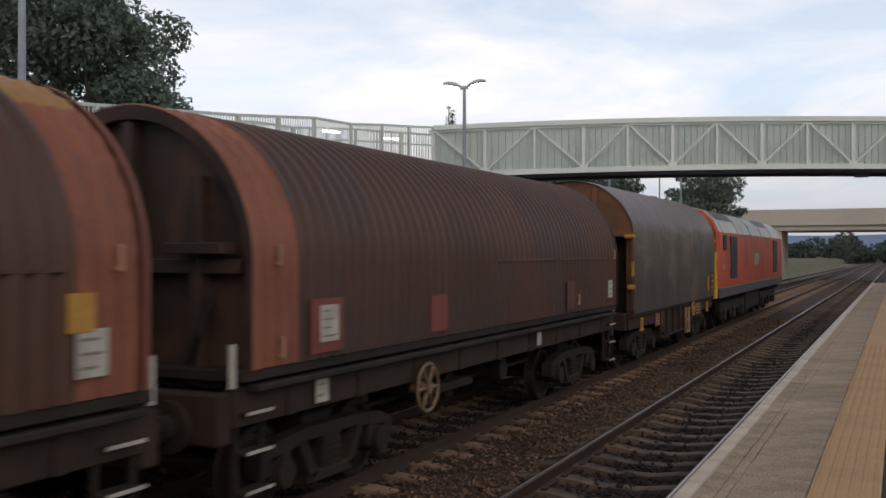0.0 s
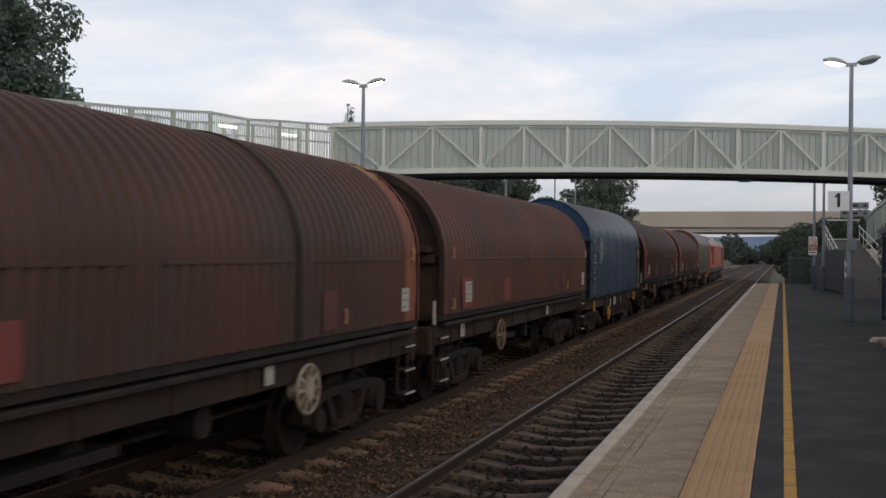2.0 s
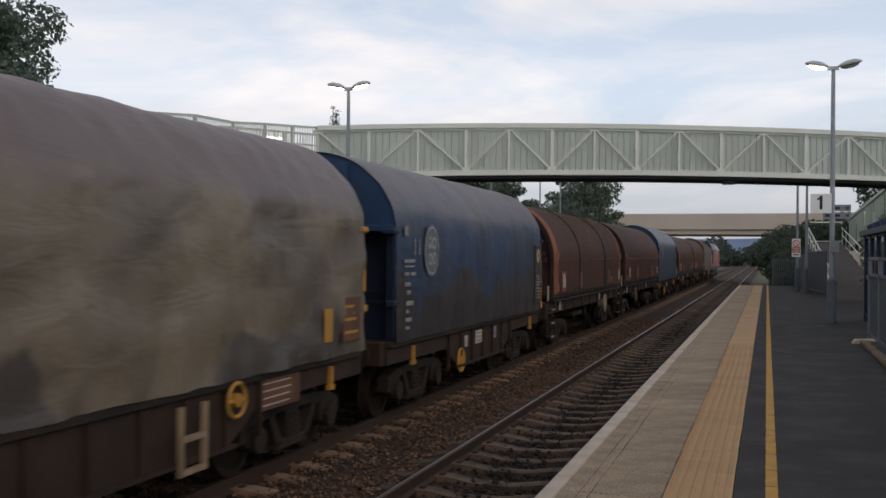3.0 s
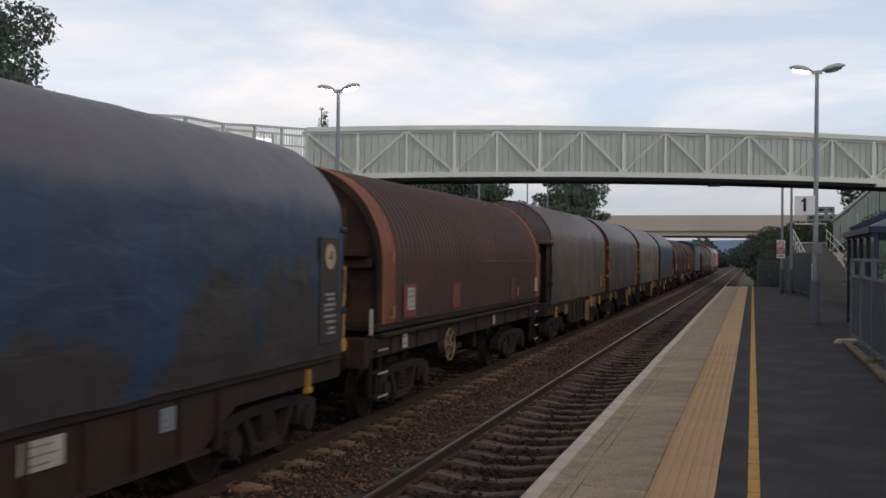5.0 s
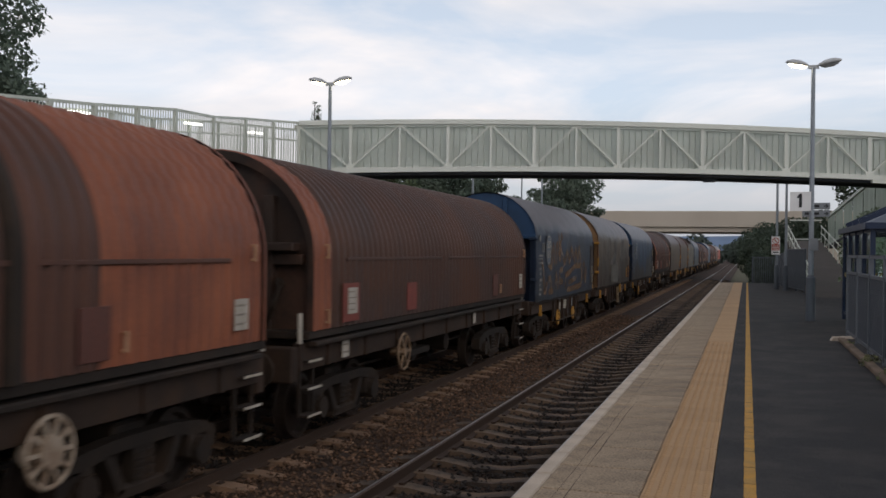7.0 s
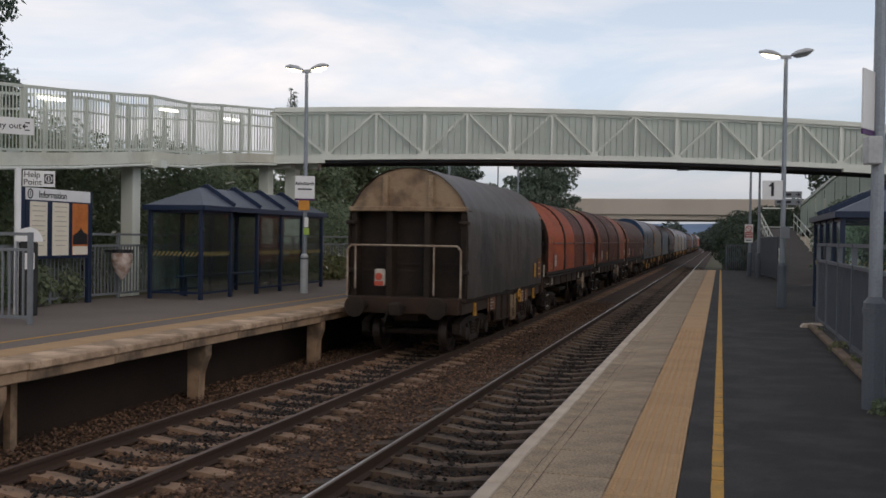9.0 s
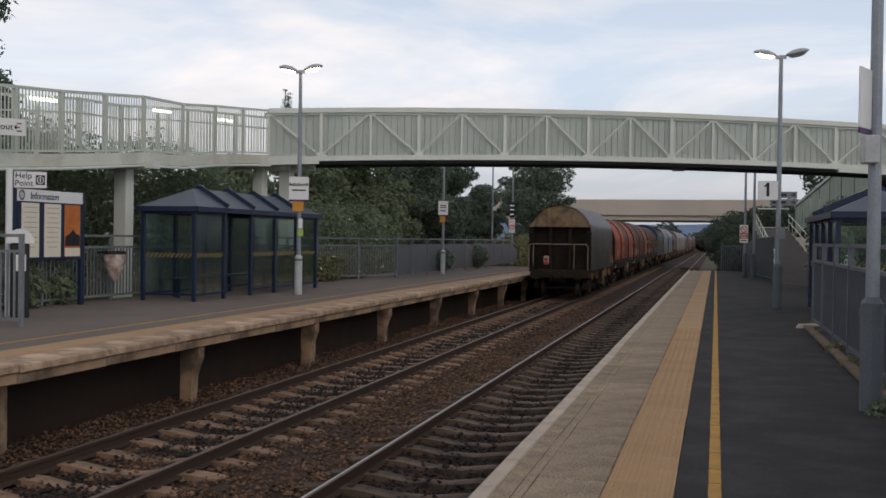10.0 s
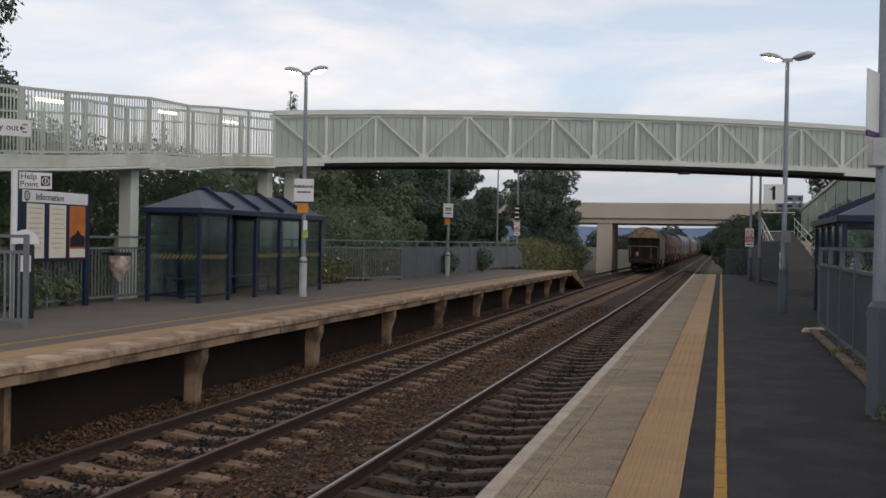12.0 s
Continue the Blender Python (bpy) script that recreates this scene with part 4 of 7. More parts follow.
# ---- shelters ----
def shelter(x0, x1, y0, y1, eave, ridge, bays, hip=1.1, label="navy framed glass platform shelter with a hipped roof"):
    sh = thing("platform_shelter", label, "shelter", pose((x0 + x1) / 2, y0, 0))
    w, L = (x1 - x0) / 2, y1 - y0
    bm = B()
    e = [(-w - 0.12, -0.12, eave), (w + 0.12, -0.12, eave), (w + 0.12, L + 0.12, eave), (-w - 0.12, L + 0.12, eave)]
    r = [(0, hip, ridge), (0, L - hip, ridge)]
    for z in (0.0, -0.05):
        v = [bm.verts.new((p[0], p[1], p[2] + z)) for p in e + r]
        for f in ((0, 1, 4), (1, 2, 5, 4), (2, 3, 5), (3, 0, 4, 5)):
            bm.faces.new([v[i] for i in (f if z == 0 else f[::-1])])
    part("roof", bm, M["roof_sheet"], sh, "slate blue hipped sheet roof")
    bm = B()
    for a, b in zip(e, e[1:] + e[:1]):
        bar(bm, Vector(a) - Vector((0, 0, 0.05)), Vector(b) - Vector((0, 0, 0.05)), 0.06, 0.12)
    part("gutter", bm, M["navy"], sh)
    for k in range(bays + 1):
        y = L * k / bays
        for s in (-1, 1):
            bm = B()
            box(bm, s * w - 0.045, s * w + 0.045, y - 0.045, y + 0.045, 0, eave, 0.008)
            part("post", bm, M["navy"], sh)
        if 0 < k < bays:
            for s in (-1, 1):
                bm = B()
                zr = ridge + 0.06
                bar(bm, (s * (w + 0.1), y, eave + 0.06), (0, y, zr), 0.07, 0.1)
                part("roof_rib", bm, M["navy"], sh)
    panes = []
    for k in range(bays):
        a, b = L * k / bays + 0.06, L * (k + 1) / bays - 0.06
        panes.append((-w, -w, a, b))
        if k != 1:
            panes.append((w, w, a, b))
    panes += [(-w + 0.06, w - 0.06, 0, 0), (-w + 0.06, w - 0.06, L, L)]
    for xa, xb, ya, yb in panes:
        bm = B()
        box(bm, xa - (0.004 if xa == xb else 0), xb + (0.004 if xa == xb else 0), ya - (0.004 if ya == yb else 0), yb + (0.004 if ya == yb else 0), 0.18, eave - 0.15)
        g = part("pane", bm, M["glass"], sh)
        g.visible_shadow = False
        # broken diagonal warning stripes across the glass
        bm = B()
        ln = max(xb - xa, yb - ya)
        n = int(ln / 0.11)
        for i in range(n):
            t = (i + 0.5) / n * ln
            if xa == xb:
                d = -0.007 if xa < 0 else 0.007
                bar(bm, (xa + d, ya + t - 0.04, 1.02), (xa + d, ya + t + 0.05, 1.12), 0.03, 0.002, (1, 0, 0))
            else:
                bar(bm, (xa + t - 0.04, ya - 0.007, 1.02), (xa + t + 0.05, ya - 0.007, 1.12), 0.03, 0.002, (0, 1, 0))
        part("warning_stripes", bm, M["stripe"], g, "yellow warning stripes")
        for z in (0.16, eave - 0.14):
            bm = B()
            bar(bm, (xa, ya, z), (xb, yb, z), 0.04, 0.05)
            part("glazing_bar", bm, M["navy"], sh)
    bm = B()
    box(bm, -w + 0.1, -w + 0.42, 0.9, L - 0.9, 0.46, 0.5, 0.01)
    for y in (1.2, L / 2, L - 1.2):
        box(bm, -w + 0.2, -w + 0.28, y - 0.04, y + 0.04, 0, 0.46)
    part("bench", bm, M["navy"], sh)
    return sh


shelter(-12.95, -11.62, 20.75, 28.0, 2.2, 2.68, 5)
shelter(2.25, 4.05, 20.3, 25.9, 2.15, 2.62, 4)


# ---- things on the far platform ----
def information_board():
    ib = thing("information_board", "navy information board with two notices and an orange poster", "notice board", pose(-13.35, 17.83, 0, 0, 0, 90))
    for x in (-1.1, 1.1):
        bm = B()
        box(bm, x - 0.06, x + 0.06, -0.05, 0.05, 0, 2.42, 0.01)
        part("post", bm, M["navy"], ib)
    board(ib, "backing", 2.08, 1.22, 1.60, M["navy"], 0.06)
    board(ib, "header", 2.10, 0.24, 2.30, M["white"], 0.05, -0.02, 0, "white header panel")
    writing("Information", 0.19, M["black"], ib, pose(-0.22, -0.073, 2.29, 90, 0, 0), bold=0.002)
    bm = B()
    for i in range(16):
        a, b = 2 * math.pi * i / 16, 2 * math.pi * (i + 1) / 16
        bar(bm, (-0.93 + 0.07 * math.cos(a), -0.073, 2.3 + 0.09 * math.sin(a)), (-0.93 + 0.07 * math.cos(b), -0.073, 2.3 + 0.09 * math.sin(b)), 0.004, 0.03)
    bar(bm, (-0.93, -0.073, 2.25), (-0.93, -0.073, 2.35), 0.004, 0.02, (1, 0, 0))
    part("info_symbol", bm, M["black"], ib)
    for x, m, n in ((-0.66, "paper", 9), (0.04, "paper", 9), (0.70, "poster_orange", 0)):
        nb = board(ib, "notice" if n else "poster", 0.54, 1.10, 1.60, M[m], 0.01, -0.061, x, "cream printed notice" if n else "orange sunset poster")
        for k in range(n):
            board(nb, "print_bar", 0.4 - 0.1 * (k % 3 == 2), 0.014, 2.06 - 0.1 * k, M["paper_ink"], 0.002, -0.0715, x)
        if not n:
            bm = B()
            vs = [bm.verts.new((x + dx, -0.0725, z)) for dx, z in ((-0.25, 1.28), (0.25, 1.28), (0.25, 1.5), (0.12, 1.54), (0.02, 1.64), (-0.08, 1.55), (-0.25, 1.47))]
            bm.faces.new(vs)
            part("poster_shape", bm, M["black"], nb, "dark skyline shape")
            board(nb, "poster_foot", 0.52, 0.18, 1.15, M["paper"], 0.002, -0.0715, x)


information_board()


def help_point():
    hp = thing("help_point_sign", "white post with a flag sign and a help unit", "sign", facing(-12.55, 15.62, 0, 40))
    bm = B()
    rod(bm, (0, 0, 0), (0, 0, 2.72), 0.06, 12)
    part("post", bm, M["white"], hp)
    board(hp, "flag", 0.56, 0.30, 2.53, M["white"], 0.03, 0, 0.36, "white flag board")
    writing("Help", 0.15, M["black"], hp, pose(0.24, -0.033, 2.60, 90, 0, 0), bold=0.001)
    writing("Point", 0.15, M["black"], hp, pose(0.25, -0.033, 2.46, 90, 0, 0), bold=0.001)
    board(hp, "symbol_square", 0.16, 0.18, 2.53, M["black"], 0.003, -0.031, 0.53)
    bm = B()
    for i in range(14):
        a, b = 2 * math.pi * i / 14, 2 * math.pi * (i + 1) / 14
        bar(bm, (0.53 + 0.055 * math.cos(a), -0.036, 2.53 + 0.065 * math.sin(a)), (0.53 + 0.055 * math.cos(b), -0.036, 2.53 + 0.065 * math.sin(b)), 0.003, 0.016)
    bar(bm, (0.53, -0.036, 2.49), (0.53, -0.036, 2.57), 0.003, 0.02, (1, 0, 0))
    part("symbol_ring", bm, M["white"], hp)
    hu = thing("help_unit", "white and black help point column", "help point", facing(-12.25, 15.55, 0, 40))
    bm = B()
    box(bm, -0.16, 0.16, -0.1, 0.1, 0, 1.35, 0.02)
    part("column", bm, M["black"], hu)
    bm = B()
    extrude_y(bm, [(0.24 * math.cos(math.pi * i / 12), 1.36 + 0.26 * math.sin(math.pi * i / 12)) for i in range(13)], -0.13, 0.13)
    part("hood", bm, M["white"], hu, "rounded white hood")
    board(hu, "panel", 0.2, 0.3, 1.0, M["white"], 0.004, -0.101)
    wo = thing("way_out_sign", "white way out sign hung on the ramp railing", "sign", facing(-14.6, 18.1, 3.8, 48))
    board(wo, "board", 1.0, 0.36, 0, M["white"], 0.03, 0, -0.14)
    writing("Way out", 0.185, M["black"], wo, pose(-0.22, -0.033, 0, 90, 0, 0), bold=0.001)
    bm = B()
    for a, b in (((0.4, 0.08), (0.5, 0.08)), ((0.5, 0.08), (0.5, -0.08)), ((0.5, -0.08), (0.4, -0.08)), ((0.36, 0), (0.46, 0)), ((0.36, 0), (0.40, 0.04)), ((0.36, 0), (0.40, -0.04))):
        bar(bm, (a[0] - 0.22, -0.033, a[1]), (b[0] - 0.22, -0.033, b[1]), 0.004, 0.025)
    part("exit_symbol", bm, M["black"], wo)


help_point()


def sack():
    sk = thing("litter_sack", "clear plastic litter sack hanging from a dark hoop", "litter bin", pose(-13.42, 19.95, 0))
    bm = B()
    for i in range(16):
        a, b = 2 * math.pi * i / 16, 2 * math.pi * (i + 1) / 16
        bar(bm, (0.24 + 0.22 * math.cos(a), 0.26 * math.sin(a), 1.12), (0.24 + 0.22 * math.cos(b), 0.26 * math.sin(b), 1.12), 0.03, 0.07)
    bar(bm, (-0.2, 0, 1.12), (0.05, 0, 1.12), 0.05, 0.05)
    part("hoop", bm, M["black"], sk)
    bm = B()
    rings = []
    for z, r in ((1.10, 0.22), (0.95, 0.23), (0.8, 0.20), (0.65, 0.15), (0.52, 0.06), (0.46, 0.01)):
        rings.append([bm.verts.new((0.24 + r * (1 + 0.15 * noise.noise(Vector((i * 0.9, z * 6, 2)))) * math.cos(2 * math.pi * i / 18), r * 1.15 * (1 + 0.15 * noise.noise(Vector((i * 0.9, z * 6, 5)))) * math.sin(2 * math.pi * i / 18), z)) for i in range(18)])
    for a, b in zip(rings, rings[1:]):
        for i in range(18):
            bm.faces.new((a[i], a[(i + 1) % 18], b[(i + 1) % 18], b[i]))
    part("sack", bm, M["bag"], sk, "crumpled clear plastic sack", smooth=True)


sack()


# ---- ramp up to the gate and the bridge's other approach ----
def gate_ramp():
    bm = B()
    extrude_x(bm, [(38.4, 0.004), (62, 2.35), (62, -0.6), (38.4, -0.6)], 2.2, 4.1)
    bm2 = part("path_ramp", bm, M["path"])
    tagged(bm2, "worn pale path rising to a gate", "ramp", kind="structure")
    g = thing("path_gate", "pale green barred gate at the top of the path", "gate", pose(2.35, 61.5, 2.33))
    bm = B()
    for z in (0.1, 1.2):
        bar(bm, (0, 0, z), (1.75, 0, z), 0.05, 0.06)
    part("gate_frame", bm, M["bridge"], g)
    for k in range(13):
        bm = B()
        bar(bm, (0.07 + 0.134 * k, 0, 0.1), (0.07 + 0.134 * k, 0, 1.2), 0.045, 0.045)
        part("bar", bm, M["bridge"], g)
    for x, label in ((2.25, "pale tubular handrail beside the path"), (4.05, "pale tubular handrail beside the path")):
        h = thing("handrail", label, "handrail", group="handrails of the path")
        for z in (0.95, 0.55):
            bm = B()
            rod(bm, (x, 38.8, z), (x, 61.3, z + 2.25), 0.025)
            part("rail", bm, M["ramp_rail"], h)
        for k in range(9):
            y = 38.9 + 2.75 * k
            z = (y - 38.4) * 0.0996
            bm = B()
            rod(bm, (x, y, z), (x, y, z + 0.98), 0.022)
            part("post", bm, M["ramp_rail"], h)
    s = thing("stair_parapet", "pale green sheeted parapet of the sloping approach", "parapet")
    a0, b0 = Vector((5.7, 37.4, 3.95)), Vector((4.45, 62, 2.1))
    for i in range(8):
        bm = B()
        pts = []
        for k in range(6):
            t = (i + k / 5) / 8
            p = a0.lerp(b0, t)
            pts.append((p + Vector((0.03 * (k % 2), 0, 0)), p + Vector((0.03 * (k % 2), 0, 1.6))))
        lo, hi = [bm.verts.new(p) for p, _ in pts], [bm.verts.new(q) for _, q in pts]
        for k in range(5):
            bm.faces.new((lo[k], lo[k + 1], hi[k + 1], hi[k]))
        bmesh.ops.solidify(bm, geom=bm.faces[:], thickness=0.01)
        part("sheet", bm, M["parapet"], s)
    for z in (0.0, 1.6):
        bm = B()
        bar(bm, a0 + Vector((0, 0, z)), b0 + Vector((0, 0, z)), 0.12, 0.14)
        part("rail", bm, M["parapet"], s)
    bm = B()
    bar(bm, a0 + Vector((1.0, 0, -0.1)), b0 + Vector((1.0, 0, -0.1)), 2.0, 0.2)
    part("slope_deck", bm, M["bridge_under"], s)
    for t in (0.03, 0.5, 0.97):
        c = a0.lerp(b0, t)
        bm = B()
        box(bm, c.x + 0.6, c.x + 1.0, c.y - 0.2, c.y + 0.2, -0.6, c.z - 0.1, 0.02)
        part("pier", bm, M["bridge"], s)


gate_ramp()


# ---- road bridge, hills ----
def road_bridge():
    rb = thing("road_bridge", "beige concrete road bridge over the railway", "bridge")
    bm = B()
    box(bm, -30, 20, 95, 96, 3.92, 5.42, 0.05)
    part("parapet_beam", bm, M["road_bridge"], rb)
    bm = B()
    box(bm, -28, 20, 95.25, 106, 3.5, 3.915)
    part("deck", bm, M["road_bridge"], rb)
    for x0, x1 in ((-11.4, -9.95), (4.5, 8)):
        bm = B()
        box(bm, x0, x1, 95.4, 101.0, -1.5, 3.495, 0.05)
        part("abutment", bm, M["road_bridge"], rb)


road_bridge()


def hills():
    bm = B()
    prev = None
    for k in range(60):
        x = -1400 + 50 * k
        z = 42 + 26 * noise.noise(Vector((x * 0.0016, 0, 3)))
        cur = [bm.verts.new((x, 2300, -5)), bm.verts.new((x, 2350, z)), bm.verts.new((x, 2440, -5))]
        if prev:
            bm.faces.new((prev[0], cur[0], cur[1], prev[1]))
            bm.faces.new((prev[1], cur[1], cur[2], prev[2]))
        prev = cur
    tagged(part("backdrop", bm, M["hill"]), "hazy blue hills on the horizon", "hills", kind="structure")


hills()


# ---- trees and bushes ----
def foliage(rnd, blobs, n, size, verts, faces, flat=0.75):
    """Leaf quads strewn through lumps, thicker towards their outside."""
    tot = sum(r ** 2 for *_, r in blobs)
    for cx, cy, cz, r in blobs:
        for _ in range(int(n * r * r / tot)):
            u, v, w = rnd.gauss(0, 1), rnd.gauss(0, 1), rnd.gauss(0, 1)
            ln = math.sqrt(u * u + v * v + w * w) + 1e-6
            k = r * (0.35 + 0.65 * rnd.random() ** 0.45) * (1 + 0.22 * noise.noise(Vector((cx + u / ln * 2.1, cy + v / ln * 2.1, cz + w / ln * 2.1))))
            p = Vector((cx + u / ln * k, cy + v / ln * k, cz + w / ln * k * flat))
            # each leaf leans outwards and up to the light
            face = Vector((u / ln * 0.9 + rnd.uniform(-0.9, 0.9), v / ln * 0.9 + rnd.uniform(-0.9, 0.9), w / ln * 0.5 + 0.55 + rnd.uniform(-0.8, 0.8))).normalized()
            a = face.orthogonal().normalized()
            turn = rnd.uniform(0, 6.28)
            a = a * math.cos(turn) + face.cross(a) * math.sin(turn)
            b = face.cross(a)
            s = size * rnd.uniform(0.55, 1.35)
            i = len(verts)
            verts.extend([p - a * s, p + b * s * 0.55, p + a * s, p - b * s * 0.55])
            faces.append((i, i + 1, i + 2, i + 3))


def tree(name, label, x, y, h, spread, seed, n, size, leaf, z0=-0.3, category="tree", low=0.28):
    rnd = random.Random(seed)
    t = thing(name, label, category, pose(x, y, z0))
    bm = B()
    top = Vector((rnd.uniform(-0.3, 0.3), rnd.uniform(-0.3, 0.3), h * 0.75))
    rod(bm, (0, 0, 0), top * 0.5, 0.035 * h, 8, 0.022 * h)
    rod(bm, top * 0.5, top, 0.022 * h, 8, 0.008 * h)
    blobs = []
    k = 13
    for i in range(k):
        f = low + (0.92 - low) * (i + rnd.random()) / k
        ang = rnd.uniform(0, 6.28)
        out = spread * (0.72 * math.sin(math.pi * min(1, 0.18 + f * 0.82)) ** 0.7) * rnd.uniform(0.4, 1.0)
        c = Vector((out * math.cos(ang), out * math.sin(ang), h * f))
        r = spread * rnd.uniform(0.30, 0.46)
        c.z = min(c.z, h - r * 0.7)
        rod(bm, top * min(1, f * 0.85), c, 0.010 * h, 6, 0.003 * h)
        blobs.append((c.x, c.y, c.z, r))
        for _ in range(3):
            d = Vector((rnd.uniform(-1, 1), rnd.uniform(-1, 1), rnd.uniform(-0.4, 0.9))).normalized() * r
            q = c + d
            blobs.append((q.x, q.y, min(q.z, h), r * 0.34))
    part("trunk", bm, M["bark"], t)
    vs, fs = [], []
    foliage(rnd, blobs, n, size, vs, fs)
    part("crown", ([tuple(v) for v in vs], [], fs), leaf, t)
    return t


def bush(name, label, blobs, n, size, leaf, seed, flowers=0, category="bush"):
    rnd = random.Random(seed)
    x, y = blobs[0][0], blobs[0][1]
    t = thing(name, label, category, pose(x, y, 0))
    vs, fs = [], []
    foliage(rnd, [(a - x, b - y, c, r) for a, b, c, r in blobs], n, size, vs, fs, 0.9)
    part("leaves", ([tuple(v) for v in vs], [], fs), leaf, t)
    bm = B()
    for a, b, c, r in blobs:
        rod(bm, (a - x, b - y, -0.6), (a - x, b - y, c), 0.05, 6, 0.02)
    part("stems", bm, M["bark"], t)
    if flowers:
        fv, ff = [], []
        foliage(rnd, [(a - x, b - y, c, r * 1.10) for a, b, c, r in blobs], flowers, size * 1.2, fv, ff, 0.9)
        part("blossom", ([tuple(v) for v in fv], [], ff), M["flower"], t, "small white flower heads")
    return t


tree("tree", "large broad dark leafy tree behind the ramp", -33.0, 26.5, 15.0, 8.6, 11, 70000, 0.125, M["leaf_dark"], low=0.2)
tree("tree", "leafy tree beside the ramp", -25.9, 27.1, 11.6, 4.3, 14, 24000, 0.115, M["leaf_dark"], low=0.25)
bush("tree", "slim sapling with a sparse top behind the footbridge", [(-19.7 + 0.10 * math.sin(2.4 * k), 43.8 + 0.1 * math.cos(2.4 * k), 6.5 + 0.28 * k, 0.60 - 0.066 * k) for k in range(8)], 1300, 0.055, M["leaf_dark"], 12, 0, "tree")
tree("tree", "leafy tree behind the ramp railings", -24.6, 32.0, 5.6, 2.4, 13, 12000, 0.10, M["leaf_dark"], low=0.15)
for k, (x, y, h, s) in enumerate(((-21.5, 40, 5.2, 3.2), (-20.5, 47, 6.2, 3.6), (-20, 54, 7.2, 3.6), (-19, 61, 7.4, 3.8), (-18.4, 68, 7.4, 3.4), (-17.6, 75, 6.0, 2.5))):
    tree("tree", "dense green hedgerow tree beside the railway", x, y, h, s, 20 + k, 26000, 0.115, M["leaf_mid"] if k < 3 else M["leaf_dark"], low=0.1)
tree("tree", "rounded dark tree beside the road bridge", -14.6, 84, 8.6, 4.3, 31, 26000, 0.13, M["leaf_dark"], low=0.12)
tree("tree", "dark tree behind the path ramp", 9.5, 82, 9.5, 4.0, 33, 12000, 0.16, M["leaf_shade"], low=0.15)
bush("hedge", "thick flowering hedge behind the far platform fence", [(-18.8, 12 + 2.4 * k, 1.9 + 0.4 * (k % 3), 2.6) for k in range(10)], 85000, 0.078, M["leaf_mid"], 41, 1500)
bush("hedge", "overgrown bramble hedge behind the far platform", [(-17.2, 32 + 2.8 * k, 1.1 + 0.4 * (k % 2), 2.0) for k in range(7)], 28000, 0.09, M["leaf_mid"], 42, 120)
bush("weeds", "dry weeds and tall grass behind the fence", [(-14.6, 33.5 + 2.2 * k, 0.2 + 0.2 * (k % 2), 0.9) for k in range(12)], 9000, 0.09, M["leaf_dry"], 43, 60, "weeds")
bush("bush", "low bramble growing through the platform fence", [(-13.75, 16.2, 0.35, 0.5), (-13.75, 17.4, 0.45, 0.6), (-13.8, 18.6, 0.35, 0.5)], 2200, 0.07, M["leaf_mid"], 44)
bush("bush", "dark shrub against the panel fence", [(-11.8, 43.2, 0.6, 0.55)], 900, 0.07, M["leaf_dark"], 45)
bush("bush", "dark shrub against the panel fence", [(-11.8, 50.0, 0.65, 0.6)], 900, 0.07, M["leaf_dark"], 46)
bush("bush", "sloping green bank of bushes by the bridge", [(-13.5, 66 + 3.2 * k, 0.2, 1.9) for k in range(8)], 16000, 0.12, M["leaf_dry"], 47, 0)
bush("bush", "green bushes beyond the platform end", [(0.9, 61, 0.0, 0.8), (1.1, 66, 0.8, 1.2), (1.0, 73, 1.3, 1.7), (1.1, 81, 1.9, 1.7), (1.0, 89, 2.1, 1.9), (2.0, 93, 2.6, 1.9)], 22000, 0.11, M["leaf_shade"], 48)
bush("bush", "dark hedge behind the path gate", [(2.6, 67, 2.9, 1.1), (3.6, 67, 2.9, 1.1), (4.6, 68, 3.2, 1.3)], 7000, 0.09, M["leaf_shade"], 56)
bush("weeds", "tall weeds growing through the platform fence", [(-13.45 + 0.25 * math.sin(k * 2.3), 29.2 + 1.05 * k, 0.25 + 0.12 * (k % 3), 0.62 + 0.1 * (k % 2)) for k in range(7)], 4200, 0.075, M["leaf_dry"], 58, 50, "weeds")
bush("bush", "rounded bush against the bridge abutment", [(-12.6, 89, 0.4, 1.5), (-13.4, 87, 1.4, 1.5)], 5000, 0.11, M["leaf_dark"], 53)
bush("bush", "ivy hanging over the sloping parapet", [(4.6, 40, 2.4, 1.0), (4.9, 42.5, 2.2, 1.1), (4.5, 37.5, 2.2, 0.9), (3.5, 34.0, 1.5, 0.8), (3.7, 35.2, 2.1, 0.8), (3.3, 33.0, 0.7, 0.55)], 6500, 0.09, M["leaf_mid"], 49)
bush("bush", "dark shrubs behind the near platform shelter", [(6.2, 27.0 + 2.6 * k, 1.2 + 0.5 * (k % 2), 1.5) for k in range(6)], 15000, 0.09, M["leaf_shade"], 54)
bush("weeds", "weeds along the foot of the near fence", [(1.66, 4.0 + 2.3 * k + 0.4 * math.sin(k * 2.2), 0.02, 0.10 + 0.03 * (k % 3)) for k in range(7)], 900, 0.03, M["leaf_dry"], 55, 0, "weeds")
bush("weeds", "small weeds at the foot of the lamp column", [(1.48, 9.75, 0.02, 0.14), (1.6, 10.3, 0.03, 0.12)], 260, 0.035, M["leaf_mid"], 50, 0, "weeds")
bush("woodland", "distant trees along the railway", [(-26 + 5.5 * k + 3 * math.sin(k * 2.1), 300 + 40 * math.sin(k * 1.3), 1.2 + 1.2 * math.sin(k * 1.7), 3.9) for k in range(13)], 16000, 0.55, M["leaf_far"], 51, 0, "trees")
